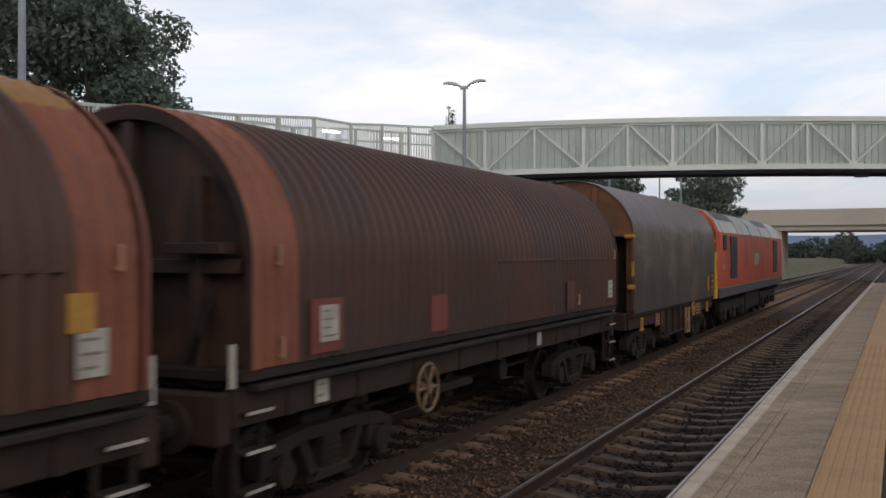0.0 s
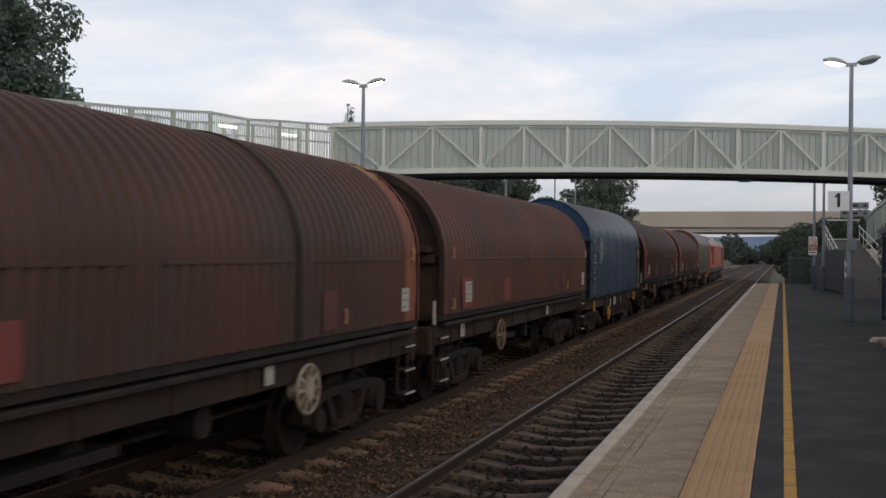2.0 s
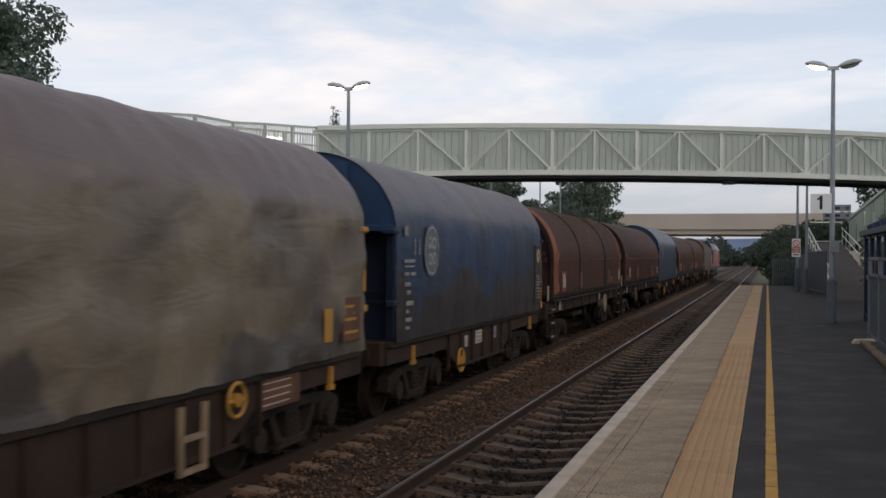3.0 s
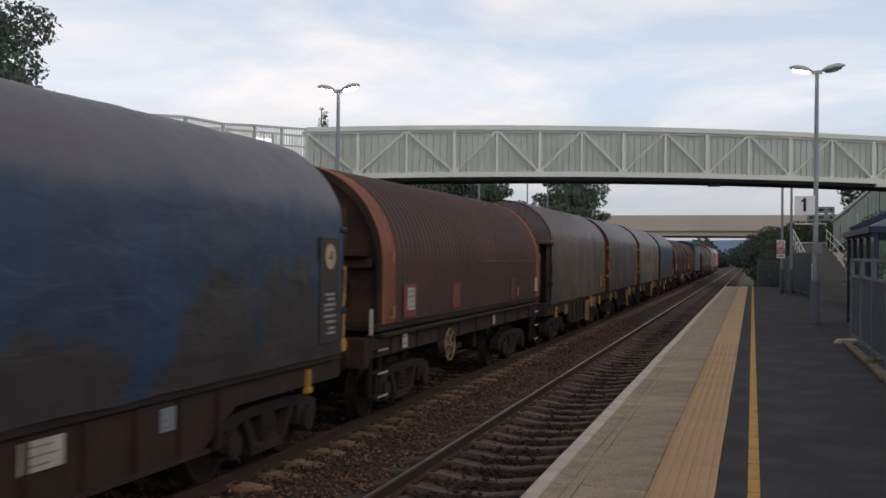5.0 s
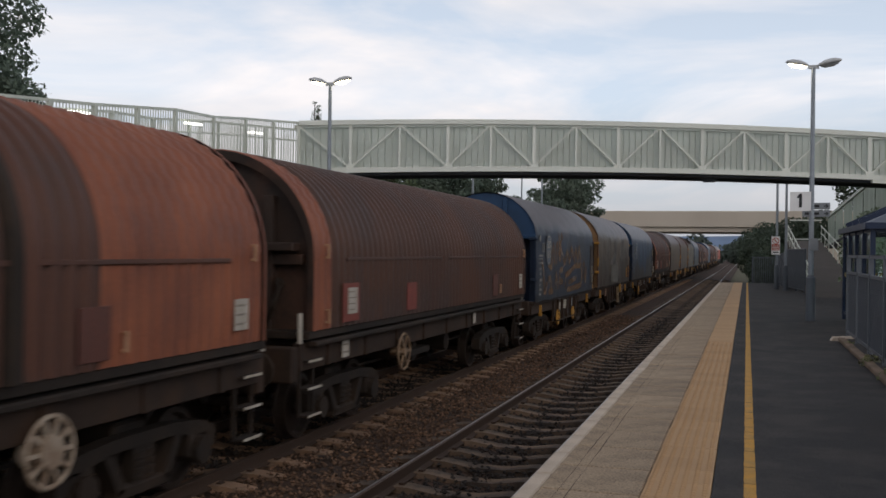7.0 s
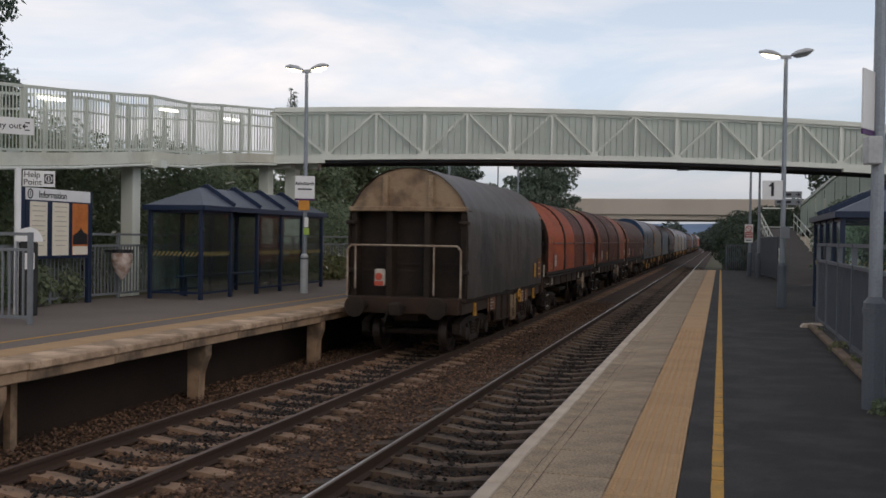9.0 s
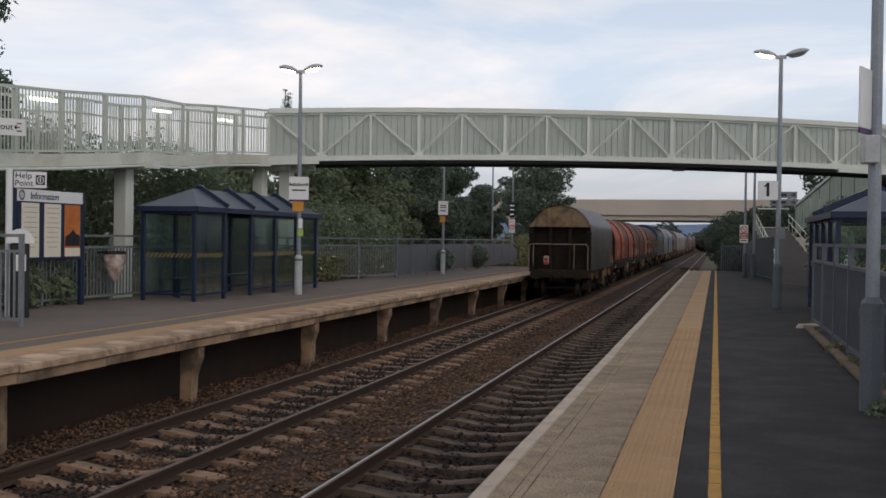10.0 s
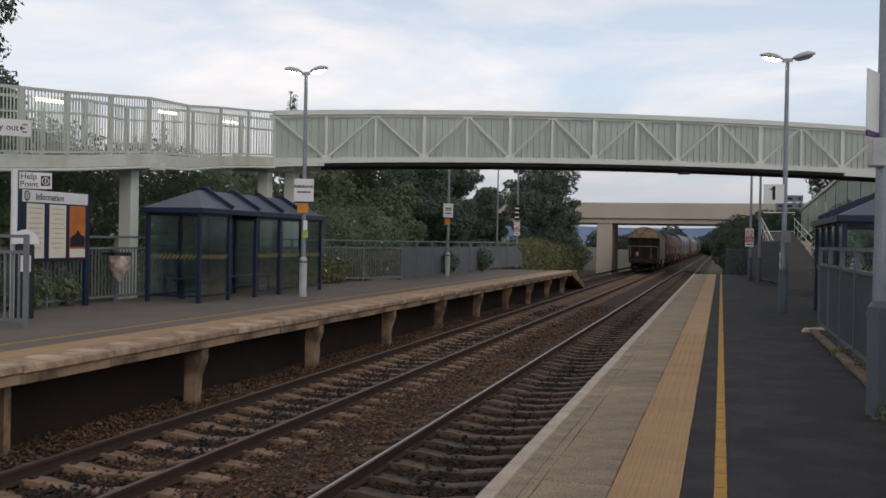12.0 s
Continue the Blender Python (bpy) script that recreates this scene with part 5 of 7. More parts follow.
bush("woodland", "distant trees along the horizon", [(-150 + 12 * k, 420 + 40 * math.sin(k), 1.5 + 1.8 * math.sin(k * 1.9), 6.0) for k in range(26)], 16000, 0.9, M["leaf_far"], 52, 0, "trees")


# ---- train ----
TX, SPEED = -6.36, 22.4
MW = {}


def wagon_mats():
    MW["brown"] = mat("brown_ribbed_steel", (0.094, 0.038, 0.020), 0.55, second=(0.060, 0.027, 0.017), amount=0.8, scale=0.9, grain=30, bump=0.05, dirt=(0.055, 0.035, 0.03), dirt_amount=0.6, dirt_scale=0.6, stretch=(1, 1, 0.25))
    MW["rust"] = mat("redbrown_ribbed_steel", (0.185, 0.058, 0.037), 0.5, second=(0.09, 0.036, 0.027), amount=0.8, scale=0.9, grain=30, bump=0.05, dirt=(0.07, 0.038, 0.03), dirt_amount=0.5, dirt_scale=0.7, stretch=(1, 1, 0.25))
    MW["warm"] = mat("warm_brown_ribbed_steel", (0.125, 0.046, 0.025), 0.55, second=(0.080, 0.034, 0.022), amount=0.8, scale=0.9, grain=30, bump=0.05, dirt=(0.06, 0.035, 0.028), dirt_amount=0.5, dirt_scale=0.7, stretch=(1, 1, 0.25))
    MW["bright"] = mat("orange_paint", (0.40, 0.092, 0.038), 0.55, second=(0.30, 0.072, 0.034), amount=0.7, scale=1.2, grain=30, bump=0.05, dirt=(0.16, 0.055, 0.035), dirt_amount=0.35, dirt_scale=1.1)
    MW["orange"] = mat("faded_orange_paint", (0.30, 0.098, 0.048), 0.6, second=(0.19, 0.062, 0.036), amount=0.7, scale=1.2, grain=30, bump=0.05, dirt=(0.13, 0.05, 0.035), dirt_amount=0.35, dirt_scale=1.1)
    MW["black"] = mat("grimy_black_steel", (0.017, 0.011, 0.0075), 0.8, second=(0.027, 0.018, 0.012), amount=0.8, scale=2.2, grain=40, bump=0.15, dirt=(0.06, 0.034, 0.02), dirt_amount=0.35, dirt_scale=2.0)
    MW["endbrown"] = mat("grimy_brown_end", (0.045, 0.027, 0.020), 0.7, second=(0.035, 0.024, 0.02), amount=0.8, scale=1.6, grain=40, bump=0.1, dirt=(0.12, 0.055, 0.035), dirt_amount=0.5, dirt_scale=1.4)
    MW["sole"] = mat("dirty_brown_solebar", (0.028, 0.016, 0.010), 0.8, second=(0.055, 0.028, 0.015), amount=0.8, scale=2.5, grain=40, bump=0.15, dirt=(0.035, 0.02, 0.013), dirt_amount=0.6, dirt_scale=1.5)
    MW["blue"] = mat("blue_tarpaulin", (0.022, 0.046, 0.095), 0.45, second=(0.028, 0.042, 0.072), amount=0.8, scale=0.8, grain=25, bump=0.08, dirt=(0.022, 0.03, 0.05), dirt_amount=0.5, dirt_scale=0.5)
    MW["bluedark"] = mat("dark_blue_tarpaulin", (0.022, 0.037, 0.070), 0.55, second=(0.030, 0.036, 0.052), amount=0.8, scale=0.7, grain=25, bump=0.08, dirt=(0.034, 0.036, 0.045), dirt_amount=0.6, dirt_scale=0.5)
    MW["tangable"] = mat("tan_end_panel", (0.34, 0.19, 0.085), 0.65, second=(0.22, 0.115, 0.05), amount=0.6, scale=1.3, grain=30, bump=0.05)
    MW["ochre"] = mat("ochre_paint", (0.36, 0.19, 0.06), 0.6, second=(0.27, 0.13, 0.05), amount=0.7, scale=1.6, grain=30, bump=0.05)
    MW["bluedirty"] = mat("soiled_blue_tarpaulin", (0.020, 0.046, 0.115), 0.55, second=(0.026, 0.04, 0.075), amount=0.8, scale=0.6, grain=25, bump=0.08, dirt=(0.035, 0.034, 0.036), dirt_amount=0.5, dirt_scale=0.42)
    MW["bluepatch"] = mat("patchy_blue_tarpaulin", (0.022, 0.046, 0.095), 0.5, second=(0.024, 0.042, 0.08), amount=0.8, scale=0.6, grain=25, bump=0.08, dirt=(0.03, 0.034, 0.042), dirt_amount=0.4, dirt_scale=0.5)
    MW["olive"] = mat("grey_olive_tarpaulin", (0.142, 0.099, 0.065), 0.55, second=(0.094, 0.066, 0.045), amount=0.8, scale=0.9, grain=25, bump=0.08, dirt=(0.06, 0.047, 0.04), dirt_amount=0.6, dirt_scale=0.5)
    MW["soot"] = mat("sooty_brown_tarpaulin", (0.066, 0.048, 0.036), 0.6, second=(0.045, 0.034, 0.027), amount=0.8, scale=0.9, grain=25, bump=0.08)
    MW["greygreen"] = mat("grey_green_tarpaulin", (0.220, 0.170, 0.112), 0.5, second=(0.145, 0.110, 0.073), amount=0.8, scale=0.9, grain=25, bump=0.08, dirt=(0.075, 0.06, 0.052), dirt_amount=0.5, dirt_scale=0.5)
    MW["rustend"] = mat("rusty_orange_end", (0.20, 0.085, 0.04), 0.75, second=(0.10, 0.05, 0.03), amount=0.8, scale=1.5, grain=30, bump=0.1, dirt=(0.06, 0.035, 0.028), dirt_amount=0.5, dirt_scale=1.2)
    MW["cream"] = mat("cream_end_panel", (0.36, 0.26, 0.16), 0.6, second=(0.30, 0.19, 0.11), amount=0.7, scale=1.5, grain=30, bump=0.05, dirt=(0.11, 0.07, 0.045), dirt_amount=0.75, dirt_scale=1.6)
    MW["blueend"] = mat("blue_end_panel", (0.018, 0.055, 0.125), 0.6, second=(0.016, 0.036, 0.075), amount=0.7, scale=1.5, grain=30, bump=0.05)
    MW["bluepost"] = mat("dark_blue_end", (0.012, 0.024, 0.052), 0.6, second=(0.014, 0.018, 0.03), amount=0.7, scale=1.5, grain=30, bump=0.05)
    MW["yellow"] = mat("yellow_fitting", (0.50, 0.25, 0.04), 0.55, second=(0.4, 0.2, 0.04), amount=0.6, scale=6, grain=30, bump=0.05)
    MW["white"] = mat("grimy_white_paint", (0.52, 0.47, 0.40), 0.6, second=(0.34, 0.28, 0.22), amount=0.7, scale=5, grain=30, bump=0.05)
    MW["redplate"] = mat("red_plate", (0.23, 0.056, 0.04), 0.6, second=(0.16, 0.045, 0.034), amount=0.6, scale=5, grain=30, bump=0.05)
    MW["wheel"] = mat("wheel_steel", (0.06, 0.045, 0.036), 0.5, 0.6, second=(0.06, 0.045, 0.04), scale=4, grain=40)
    MW["tan"] = mat("tan_spray_paint", (0.28, 0.16, 0.075), 0.7, second=(0.18, 0.105, 0.055), amount=0.9, scale=2.5, grain=25, bump=0.0)
    MW["patchgrey"] = mat("pale_grey_patch", (0.185, 0.165, 0.135), 0.7, second=(0.13, 0.11, 0.09), scale=1.5, grain=25, bump=0.02)
    MW["ink"] = mat("faded_print", (0.26, 0.22, 0.18), 0.7, scale=6, grain=40, bump=0.0)
    MW["dirtywhite"] = mat("rust_stained_white", (0.42, 0.34, 0.26), 0.65, second=(0.22, 0.14, 0.09), amount=0.8, scale=7, grain=40, bump=0.05)
    MW["stencil"] = mat("faded_white_stencil", (0.33, 0.31, 0.28), 0.7, second=(0.16, 0.15, 0.14), amount=0.8, scale=9, grain=40, bump=0.0)
    MW["emblem"] = mat("thin_white_print", (0.15, 0.17, 0.20), 0.6, second=(0.09, 0.11, 0.14), amount=0.7, scale=7, grain=40, bump=0.0)
    MW["peach"] = mat("faded_peach_paint", (0.42, 0.24, 0.14), 0.6, second=(0.30, 0.16, 0.09), amount=0.7, scale=7, grain=40, bump=0.0)
    MW["rustwheel"] = mat("rusty_cream_wheel", (0.27, 0.18, 0.11), 0.65, second=(0.12, 0.07, 0.04), amount=0.9, scale=7, grain=40, bump=0.05)
    MW["discface"] = mat("cream_disc", (0.46, 0.36, 0.23), 0.6, second=(0.36, 0.26, 0.16), amount=0.6, scale=6, grain=40, bump=0.0)
    MW["grime"] = mat("brown_panel", (0.052, 0.040, 0.034), 0.7, second=(0.04, 0.032, 0.028), scale=2, grain=40)


def weather_hood(key, dust_sheen, stain, stain_level, folds=0.20):
    """Pale dust on the crown of a tarpaulin, lightened to hold sheen too, and large brown stains with ragged borders on
    its sides.
    """
    m = MW[key]
    nt = m.node_tree
    n, l = nt.nodes.new, nt.links.new
    p = nt.nodes["Principled BSDF"]
    col = p.inputs["Base Color"].links[0].from_socket
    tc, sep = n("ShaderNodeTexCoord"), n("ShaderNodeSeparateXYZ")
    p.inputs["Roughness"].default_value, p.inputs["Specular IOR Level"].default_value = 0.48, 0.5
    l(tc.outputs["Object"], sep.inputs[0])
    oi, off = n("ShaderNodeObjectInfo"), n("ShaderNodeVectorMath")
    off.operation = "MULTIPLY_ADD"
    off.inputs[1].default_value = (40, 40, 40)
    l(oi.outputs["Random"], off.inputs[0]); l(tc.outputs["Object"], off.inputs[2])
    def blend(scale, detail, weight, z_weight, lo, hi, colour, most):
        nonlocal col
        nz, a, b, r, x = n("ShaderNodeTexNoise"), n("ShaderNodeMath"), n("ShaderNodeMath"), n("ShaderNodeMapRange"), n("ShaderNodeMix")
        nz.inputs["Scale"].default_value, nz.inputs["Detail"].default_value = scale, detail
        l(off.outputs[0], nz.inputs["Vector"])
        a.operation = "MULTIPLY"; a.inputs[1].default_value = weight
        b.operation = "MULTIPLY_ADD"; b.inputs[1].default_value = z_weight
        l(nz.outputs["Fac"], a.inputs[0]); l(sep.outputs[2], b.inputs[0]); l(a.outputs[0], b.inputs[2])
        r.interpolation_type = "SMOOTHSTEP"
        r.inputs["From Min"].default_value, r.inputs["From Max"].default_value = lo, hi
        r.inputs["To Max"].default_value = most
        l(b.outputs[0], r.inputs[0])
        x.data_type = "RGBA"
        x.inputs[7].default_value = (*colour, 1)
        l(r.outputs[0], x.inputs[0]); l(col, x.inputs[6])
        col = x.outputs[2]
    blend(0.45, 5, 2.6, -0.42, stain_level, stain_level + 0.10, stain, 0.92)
    # crown colour is dust plus a painted share of the sheen up there
    blend(1.1, 4, 0.7, 1.0, 3.20, 3.62, dust_sheen, 0.9)
    # slack folds of the cloth, drawn out along the wagon
    mp, fold, bp = n("ShaderNodeMapping"), n("ShaderNodeTexNoise"), n("ShaderNodeBump")
    mp.inputs["Scale"].default_value = (1, 0.7, 1.9)
    mp.inputs["Rotation"].default_value = (0.35, 0, 0)
    fold.inputs["Scale"].default_value, fold.inputs["Detail"].default_value, fold.inputs["Distortion"].default_value = 1.6, 5, 0.6
    bp.inputs["Strength"].default_value, bp.inputs["Distance"].default_value = folds, 0.10
    l(off.outputs[0], mp.inputs[0]); l(mp.outputs[0], fold.inputs["Vector"]); l(fold.outputs["Fac"], bp.inputs["Height"])
    l(p.inputs["Normal"].links[0].from_socket, bp.inputs["Normal"]); l(bp.outputs[0], p.inputs["Normal"])
    l(col, p.inputs["Base Color"])


def spray_paint(m):
    """Thin sprayed paint lets the cloth show through in places."""
    nt = m.node_tree
    n, l = nt.nodes.new, nt.links.new
    tc, nz, r, tr, mx = n("ShaderNodeTexCoord"), n("ShaderNodeTexNoise"), n("ShaderNodeMapRange"), n("ShaderNodeBsdfTransparent"), n("ShaderNodeMixShader")
    nz.inputs["Scale"].default_value, nz.inputs["Detail"].default_value = 4.5, 6
    r.inputs["From Min"].default_value, r.inputs["From Max"].default_value = 0.35, 0.68
    r.inputs["To Min"].default_value, r.inputs["To Max"].default_value = 0.08, 0.72
    l(tc.outputs["Object"], nz.inputs["Vector"]); l(nz.outputs["Fac"], r.inputs[0]); l(r.outputs[0], mx.inputs[0])
    l(nt.nodes["Principled BSDF"].outputs[0], mx.inputs[1]); l(tr.outputs[0], mx.inputs[2])
    l(mx.outputs[0], nt.nodes["Material Output"].inputs[0])


wagon_mats()
spray_paint(MW["tan"])
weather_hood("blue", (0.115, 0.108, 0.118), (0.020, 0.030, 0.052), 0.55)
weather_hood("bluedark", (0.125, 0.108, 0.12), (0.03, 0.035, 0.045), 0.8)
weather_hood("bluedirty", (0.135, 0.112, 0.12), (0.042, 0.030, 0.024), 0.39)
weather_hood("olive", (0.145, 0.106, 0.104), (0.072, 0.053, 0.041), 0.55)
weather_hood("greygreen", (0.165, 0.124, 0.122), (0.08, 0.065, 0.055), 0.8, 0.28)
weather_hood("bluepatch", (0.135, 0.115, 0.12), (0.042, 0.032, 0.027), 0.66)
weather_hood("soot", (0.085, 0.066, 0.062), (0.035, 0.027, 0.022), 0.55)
CACHE = {}


def shared(name, key, build, material, parent, place=(0, 0, 0), label="", turn=0.0, smooth=False):
    """A part whose mesh is built once under key and shared from then on."""
    if key not in CACHE:
        bm = B()
        build(bm)
        me = bpy.data.meshes.new(name)
        bm.to_mesh(me)
        bm.free()
        for m in (material if isinstance(material, list) else [material]):
            me.materials.append(m)
        if smooth:
            me.shade_smooth()
        CACHE[key] = me
    ob = new(name, CACHE[key])
    ob.parent = parent
    ob.location = place
    ob.rotation_euler = (0, 0, turn)
    if label:
        tagged(ob, label)
    return ob


def wheel(bm, s):
    """One flanged disc wheel with a dished face and a hub."""
    n = 28
    prof = [(-0.10, 0.0), (-0.10, 0.10), (-0.05, 0.12), (-0.03, 0.36), (-0.095, 0.37), (-0.095, 0.445), (-0.068, 0.445), (-0.06, 0.422), (0.065, 0.416), (0.065, 0.36), (0.0, 0.33), (0.02, 0.13), (0.09, 0.11), (0.09, 0.0)]
    rings = [[bm.verts.new((s * (0.7525 + x), r * math.cos(2 * math.pi * k / n), 0.42 + r * math.sin(2 * math.pi * k / n))) for k in range(n)] if r else bm.verts.new((s * (0.7525 + x), 0, 0.42)) for x, r in prof]
    for a, b in zip(rings, rings[1:]):
        for k in range(n):
            j = (k + 1) % n
            if not isinstance(a, list):
                bm.faces.new((a, b[k], b[j]))
            elif not isinstance(b, list):
                bm.faces.new((a[j], a[k], b))
            else:
                bm.faces.new((a[k], b[k], b[j], a[j]))
    bmesh.ops.recalc_face_normals(bm, faces=bm.faces[:])


def sideframe(bm, side):
    """A cast bogie side with its raised middle, window openings and axle boxes."""
    x0, x1 = 0.93, 1.10
    for s in (side,):
        a, b = s * x0, s * x1
        lo, hi = min(a, b), max(a, b)
        extrude_x(bm, [(-1.25, 0.42), (-1.25, 0.62), (-0.95, 0.72), (-0.45, 0.76), (0.45, 0.76), (0.95, 0.72), (1.25, 0.62), (1.25, 0.42), (1.10, 0.42), (1.05, 0.55), (0.5, 0.64), (-0.5, 0.64), (-1.05, 0.55), (-1.10, 0.42)], lo, hi)
        extrude_x(bm, [(-0.62, 0.64), (-0.50, 0.64), (-0.28, 0.30), (-0.40, 0.24)], lo, hi)
        extrude_x(bm, [(0.50, 0.64), (0.62, 0.64), (0.40, 0.24), (0.28, 0.30)], lo, hi)
        box(bm, lo, hi, -0.42, 0.42, 0.20, 0.32, 0.02)
        box(bm, lo + 0.02, hi - 0.02, -0.16, 0.16, 0.32, 0.64)
        for y in (-0.92, 0.92):
            rod(bm, (s * 0.9, y, 0.42), (s * 1.17, y, 0.42), 0.14, 10)
            box(bm, lo, hi, y - 0.17, y + 0.17, 0.36, 0.60, 0.02)
        for y in (-0.09, 0.09):
            for k in range(4):
                rod(bm, (s * 1.06, y, 0.34 + k * 0.07), (s * 1.06, y, 0.375 + k * 0.07), 0.065, 8)


def bogie(parent, y):
    bg = shared("bogie", "bolster", lambda bm: box(bm, -0.92, 0.92, -0.25, 0.25, 0.45, 0.85, 0.03), MW["black"], parent, (0, y, 0), "grimy cast steel bogie")
    shared("side_frame", "frame_r", lambda bm: sideframe(bm, 1), MW["black"], bg)
    shared("side_frame", "frame_l", lambda bm: sideframe(bm, -1), MW["black"], bg)
    for d in (-0.92, 0.92):
        shared("axle", "axle", lambda bm: rod(bm, (-0.95, 0, 0.42), (0.95, 0, 0.42), 0.075, 10), MW["wheel"], bg, (0, d, 0))
        shared("wheel", "wheel_r", lambda bm: wheel(bm, 1), MW["wheel"], bg, (0, d, 0))
        shared("wheel", "wheel_l", lambda bm: wheel(bm, -1), MW["wheel"], bg, (0, d, 0))
    return bg


def buffers(parent, y, s):
    """Two buffers and a coupling at one end; s is the way out."""
    for x in (-0.87, 0.87):
        def b(bm):
            rod(bm, (0, -0.05, 0), (0, 0.3, 0), 0.11, 12)
            rod(bm, (0, 0.3, 0), (0, 0.52, 0), 0.075, 12)
            rod(bm, (0, 0.52, 0), (0, 0.56, 0), 0.22, 16)
        shared("buffer", "buffer", b, MW["black"], parent, (x, y, 1.02), turn=0 if s > 0 else math.pi)
    def c(bm):
        box(bm, -0.06, 0.06, 0, 0.35, -0.06, 0.06, 0.015)
        box(bm, -0.11, 0.11, 0.3, 0.62, -0.13, 0.13, 0.03)
        rod(bm, (0.3, 0, 0), (0.32, 0.3, -0.35), 0.025)
        rod(bm, (0.32, 0.3, -0.35), (0.25, 0.55, -0.2), 0.025)
    shared("coupling", "coupling", c, MW["black"], parent, (0, y, 0.98), turn=0 if s > 0 else math.pi)


def plate(name, parent, x, y, z, w, h, material, label="", lines=0, ink=None):
    """A thin plate on the wagon's side, with bars for its small print."""
    bm = B()
    s = 1 if x > 0 else -1
    box(bm, min(x, x + s * 0.012), max(x, x + s * 0.012), y - w / 2, y + w / 2, z - h / 2, z + h / 2, 0.003)
    ob = part(name, bm, material, parent, label)
    if lines:
        bm = B()
        rnd = random.Random(int(abs(y * 100)) + lines)
        for k in range(lines):
            zz = z + h / 2 - h * (k + 0.7) / (lines + 0.4)
            ln = w * rnd.uniform(0.45, 0.8)
            a = y - w * 0.42
            box(bm, min(x + s * 0.0125, x + s * 0.015), max(x + s * 0.0125, x + s * 0.015), a, a + ln, zz - 0.10 * h / lines, zz + 0.10 * h / lines)
        part("small_print", bm, ink or MW["ink"], ob)
    return ob


def oval(n=40, top=3.82):
    """The half round roof of the ribbed wagons: x, z and the way out."""
    pts = [(1.34, 1.46), (1.34, 1.9)]
    for k in range(n + 1):
        a = math.pi * k / n
        pts.append((1.34 * math.cos(a), 2.32 + (top - 2.32) * math.sin(a)))
    return pts + [(-1.34, 1.9), (-1.34, 1.46)]


def ribbed_shell(L, bands, top, ochre=False):
    """The ribbed hood, with a material for each stretch of its length."""
    bm = B()
    prof = oval(40, top)
    pitch, sub = 0.205, 6
    n = int(L / pitch) * sub
    rows = []
    for i in range(n + 1):
        y = -L / 2 + L * i / n
        grow = 0.060 * (0, 0.85, 1, 1, 0.85, 0)[i % 6]
        tiled = any(a <= y < b for a, b, k in bands)
        padded = any(max(a, -L / 2) + 0.07 <= y < min(b, L / 2) - 0.07 for a, b, k in bands)
        if tiled:
            grow = 0.012 + grow * 0.45
        row = []
        for k, (x, z) in enumerate(prof):
            # the painted ends are dented into rows of pads
            g = grow + (0.024 if padded and k % 2 else 0.0)
            row.append(bm.verts.new((x * (1 + g / 1.34), y, z + (g if z > 2.0 else 0) * max(0, (z - 2.0) / 1.8))))
        rows.append(row)
    for i in range(n):
        y = -L / 2 + L * (i + 0.5) / n
        mi = 0
        for a, b, k in bands:
            if a <= y < b:
                mi = k
        for k in range(len(prof) - 1):
            f = bm.faces.new((rows[i][k], rows[i + 1][k], rows[i + 1][k + 1], rows[i][k + 1]))
            f.material_index = 2 if mi and ochre and y > 0 and abs(k - 22) < 9 else mi
            f.smooth = True
    return bm


def end_ribbed(parent, y, s, material, top):
    bm = B()
    prof = [(x * 0.965, 1.46 + (z - 1.46) * 0.965) for x, z in oval(20, top)]
    a = [bm.verts.new((x, y - s * 0.16, z)) for x, z in prof]
    b = [bm.verts.new((x, y - s * 0.22, z)) for x, z in prof]
    bm.faces.new(a if s < 0 else a[::-1])
    bm.faces.new(b)
    for k in range(len(prof)):
        j = (k + 1) % len(prof)
        bm.faces.new((a[k], a[j], b[j], b[k]))
    end = part("end_wall", bm, material, parent)
    for x in (-0.75, 0.0, 0.75):
        bm = B()
        box(bm, x - 0.06, x + 0.06, min(y - s * 0.16, y - s * 0.02), max(y - s * 0.16, y - s * 0.02), 1.3, 3.1 + 0.5 * (x == 0), 0.01)
        part("end_post", bm, material, end)
    bm = B()
    box(bm, -1.2, 1.2, min(y - s * 0.15, y - s * 0.03), max(y - s * 0.15, y - s * 0.03), 2.25, 2.38, 0.01)
    box(bm, 0.55, 1.15, min(y - s * 0.1, y + s * 0.12), max(y - s * 0.1, y + s * 0.12), 2.42, 2.52, 0.01)
    part("end_beam", bm, material, end)
    for x in (-0.9, 0.9):
        bm = B()
        rod(bm, (x, y - s * 0.05, 2.05), (x * 1.1, y + s * 0.1, 2.0), 0.05)
        rod(bm, (x * 1.1, y + s * 0.1, 2.0), (x, y + s * 0.12, 1.75), 0.035)
        rod(bm, (x, y + s * 0.12, 1.75), (x * 0.8, y - s * 0.02, 1.5), 0.035)
        part("latch_gear", bm, MW["black"], end)


def steps(parent, y, s, white=True):
    for x in (-1, 1):
        bm = B()
        for k, z in enumerate((0.42, 0.75, 1.08)):
            box(bm, min(x * 1.18, x * 1.34), max(x * 1.18, x * 1.34), y - 0.19, y + 0.19, z, z + 0.025)
        for d in (-0.19, 0.19):
            box(bm, min(x * 1.2, x * 1.24), max(x * 1.2, x * 1.24), y + d - 0.02, y + d + 0.02, 0.42, 1.35)
        st = part("step_ladder", bm, MW["black"], parent)
        for z in (0.42, 0.75, 1.08):
            bm = B()
            box(bm, min(x * 1.341, x * 1.352), max(x * 1.341, x * 1.352), y - 0.19, y + 0.19, z + 0.002, z + 0.03)
            part("step_edge", bm, MW["white"], st, "white step edge")


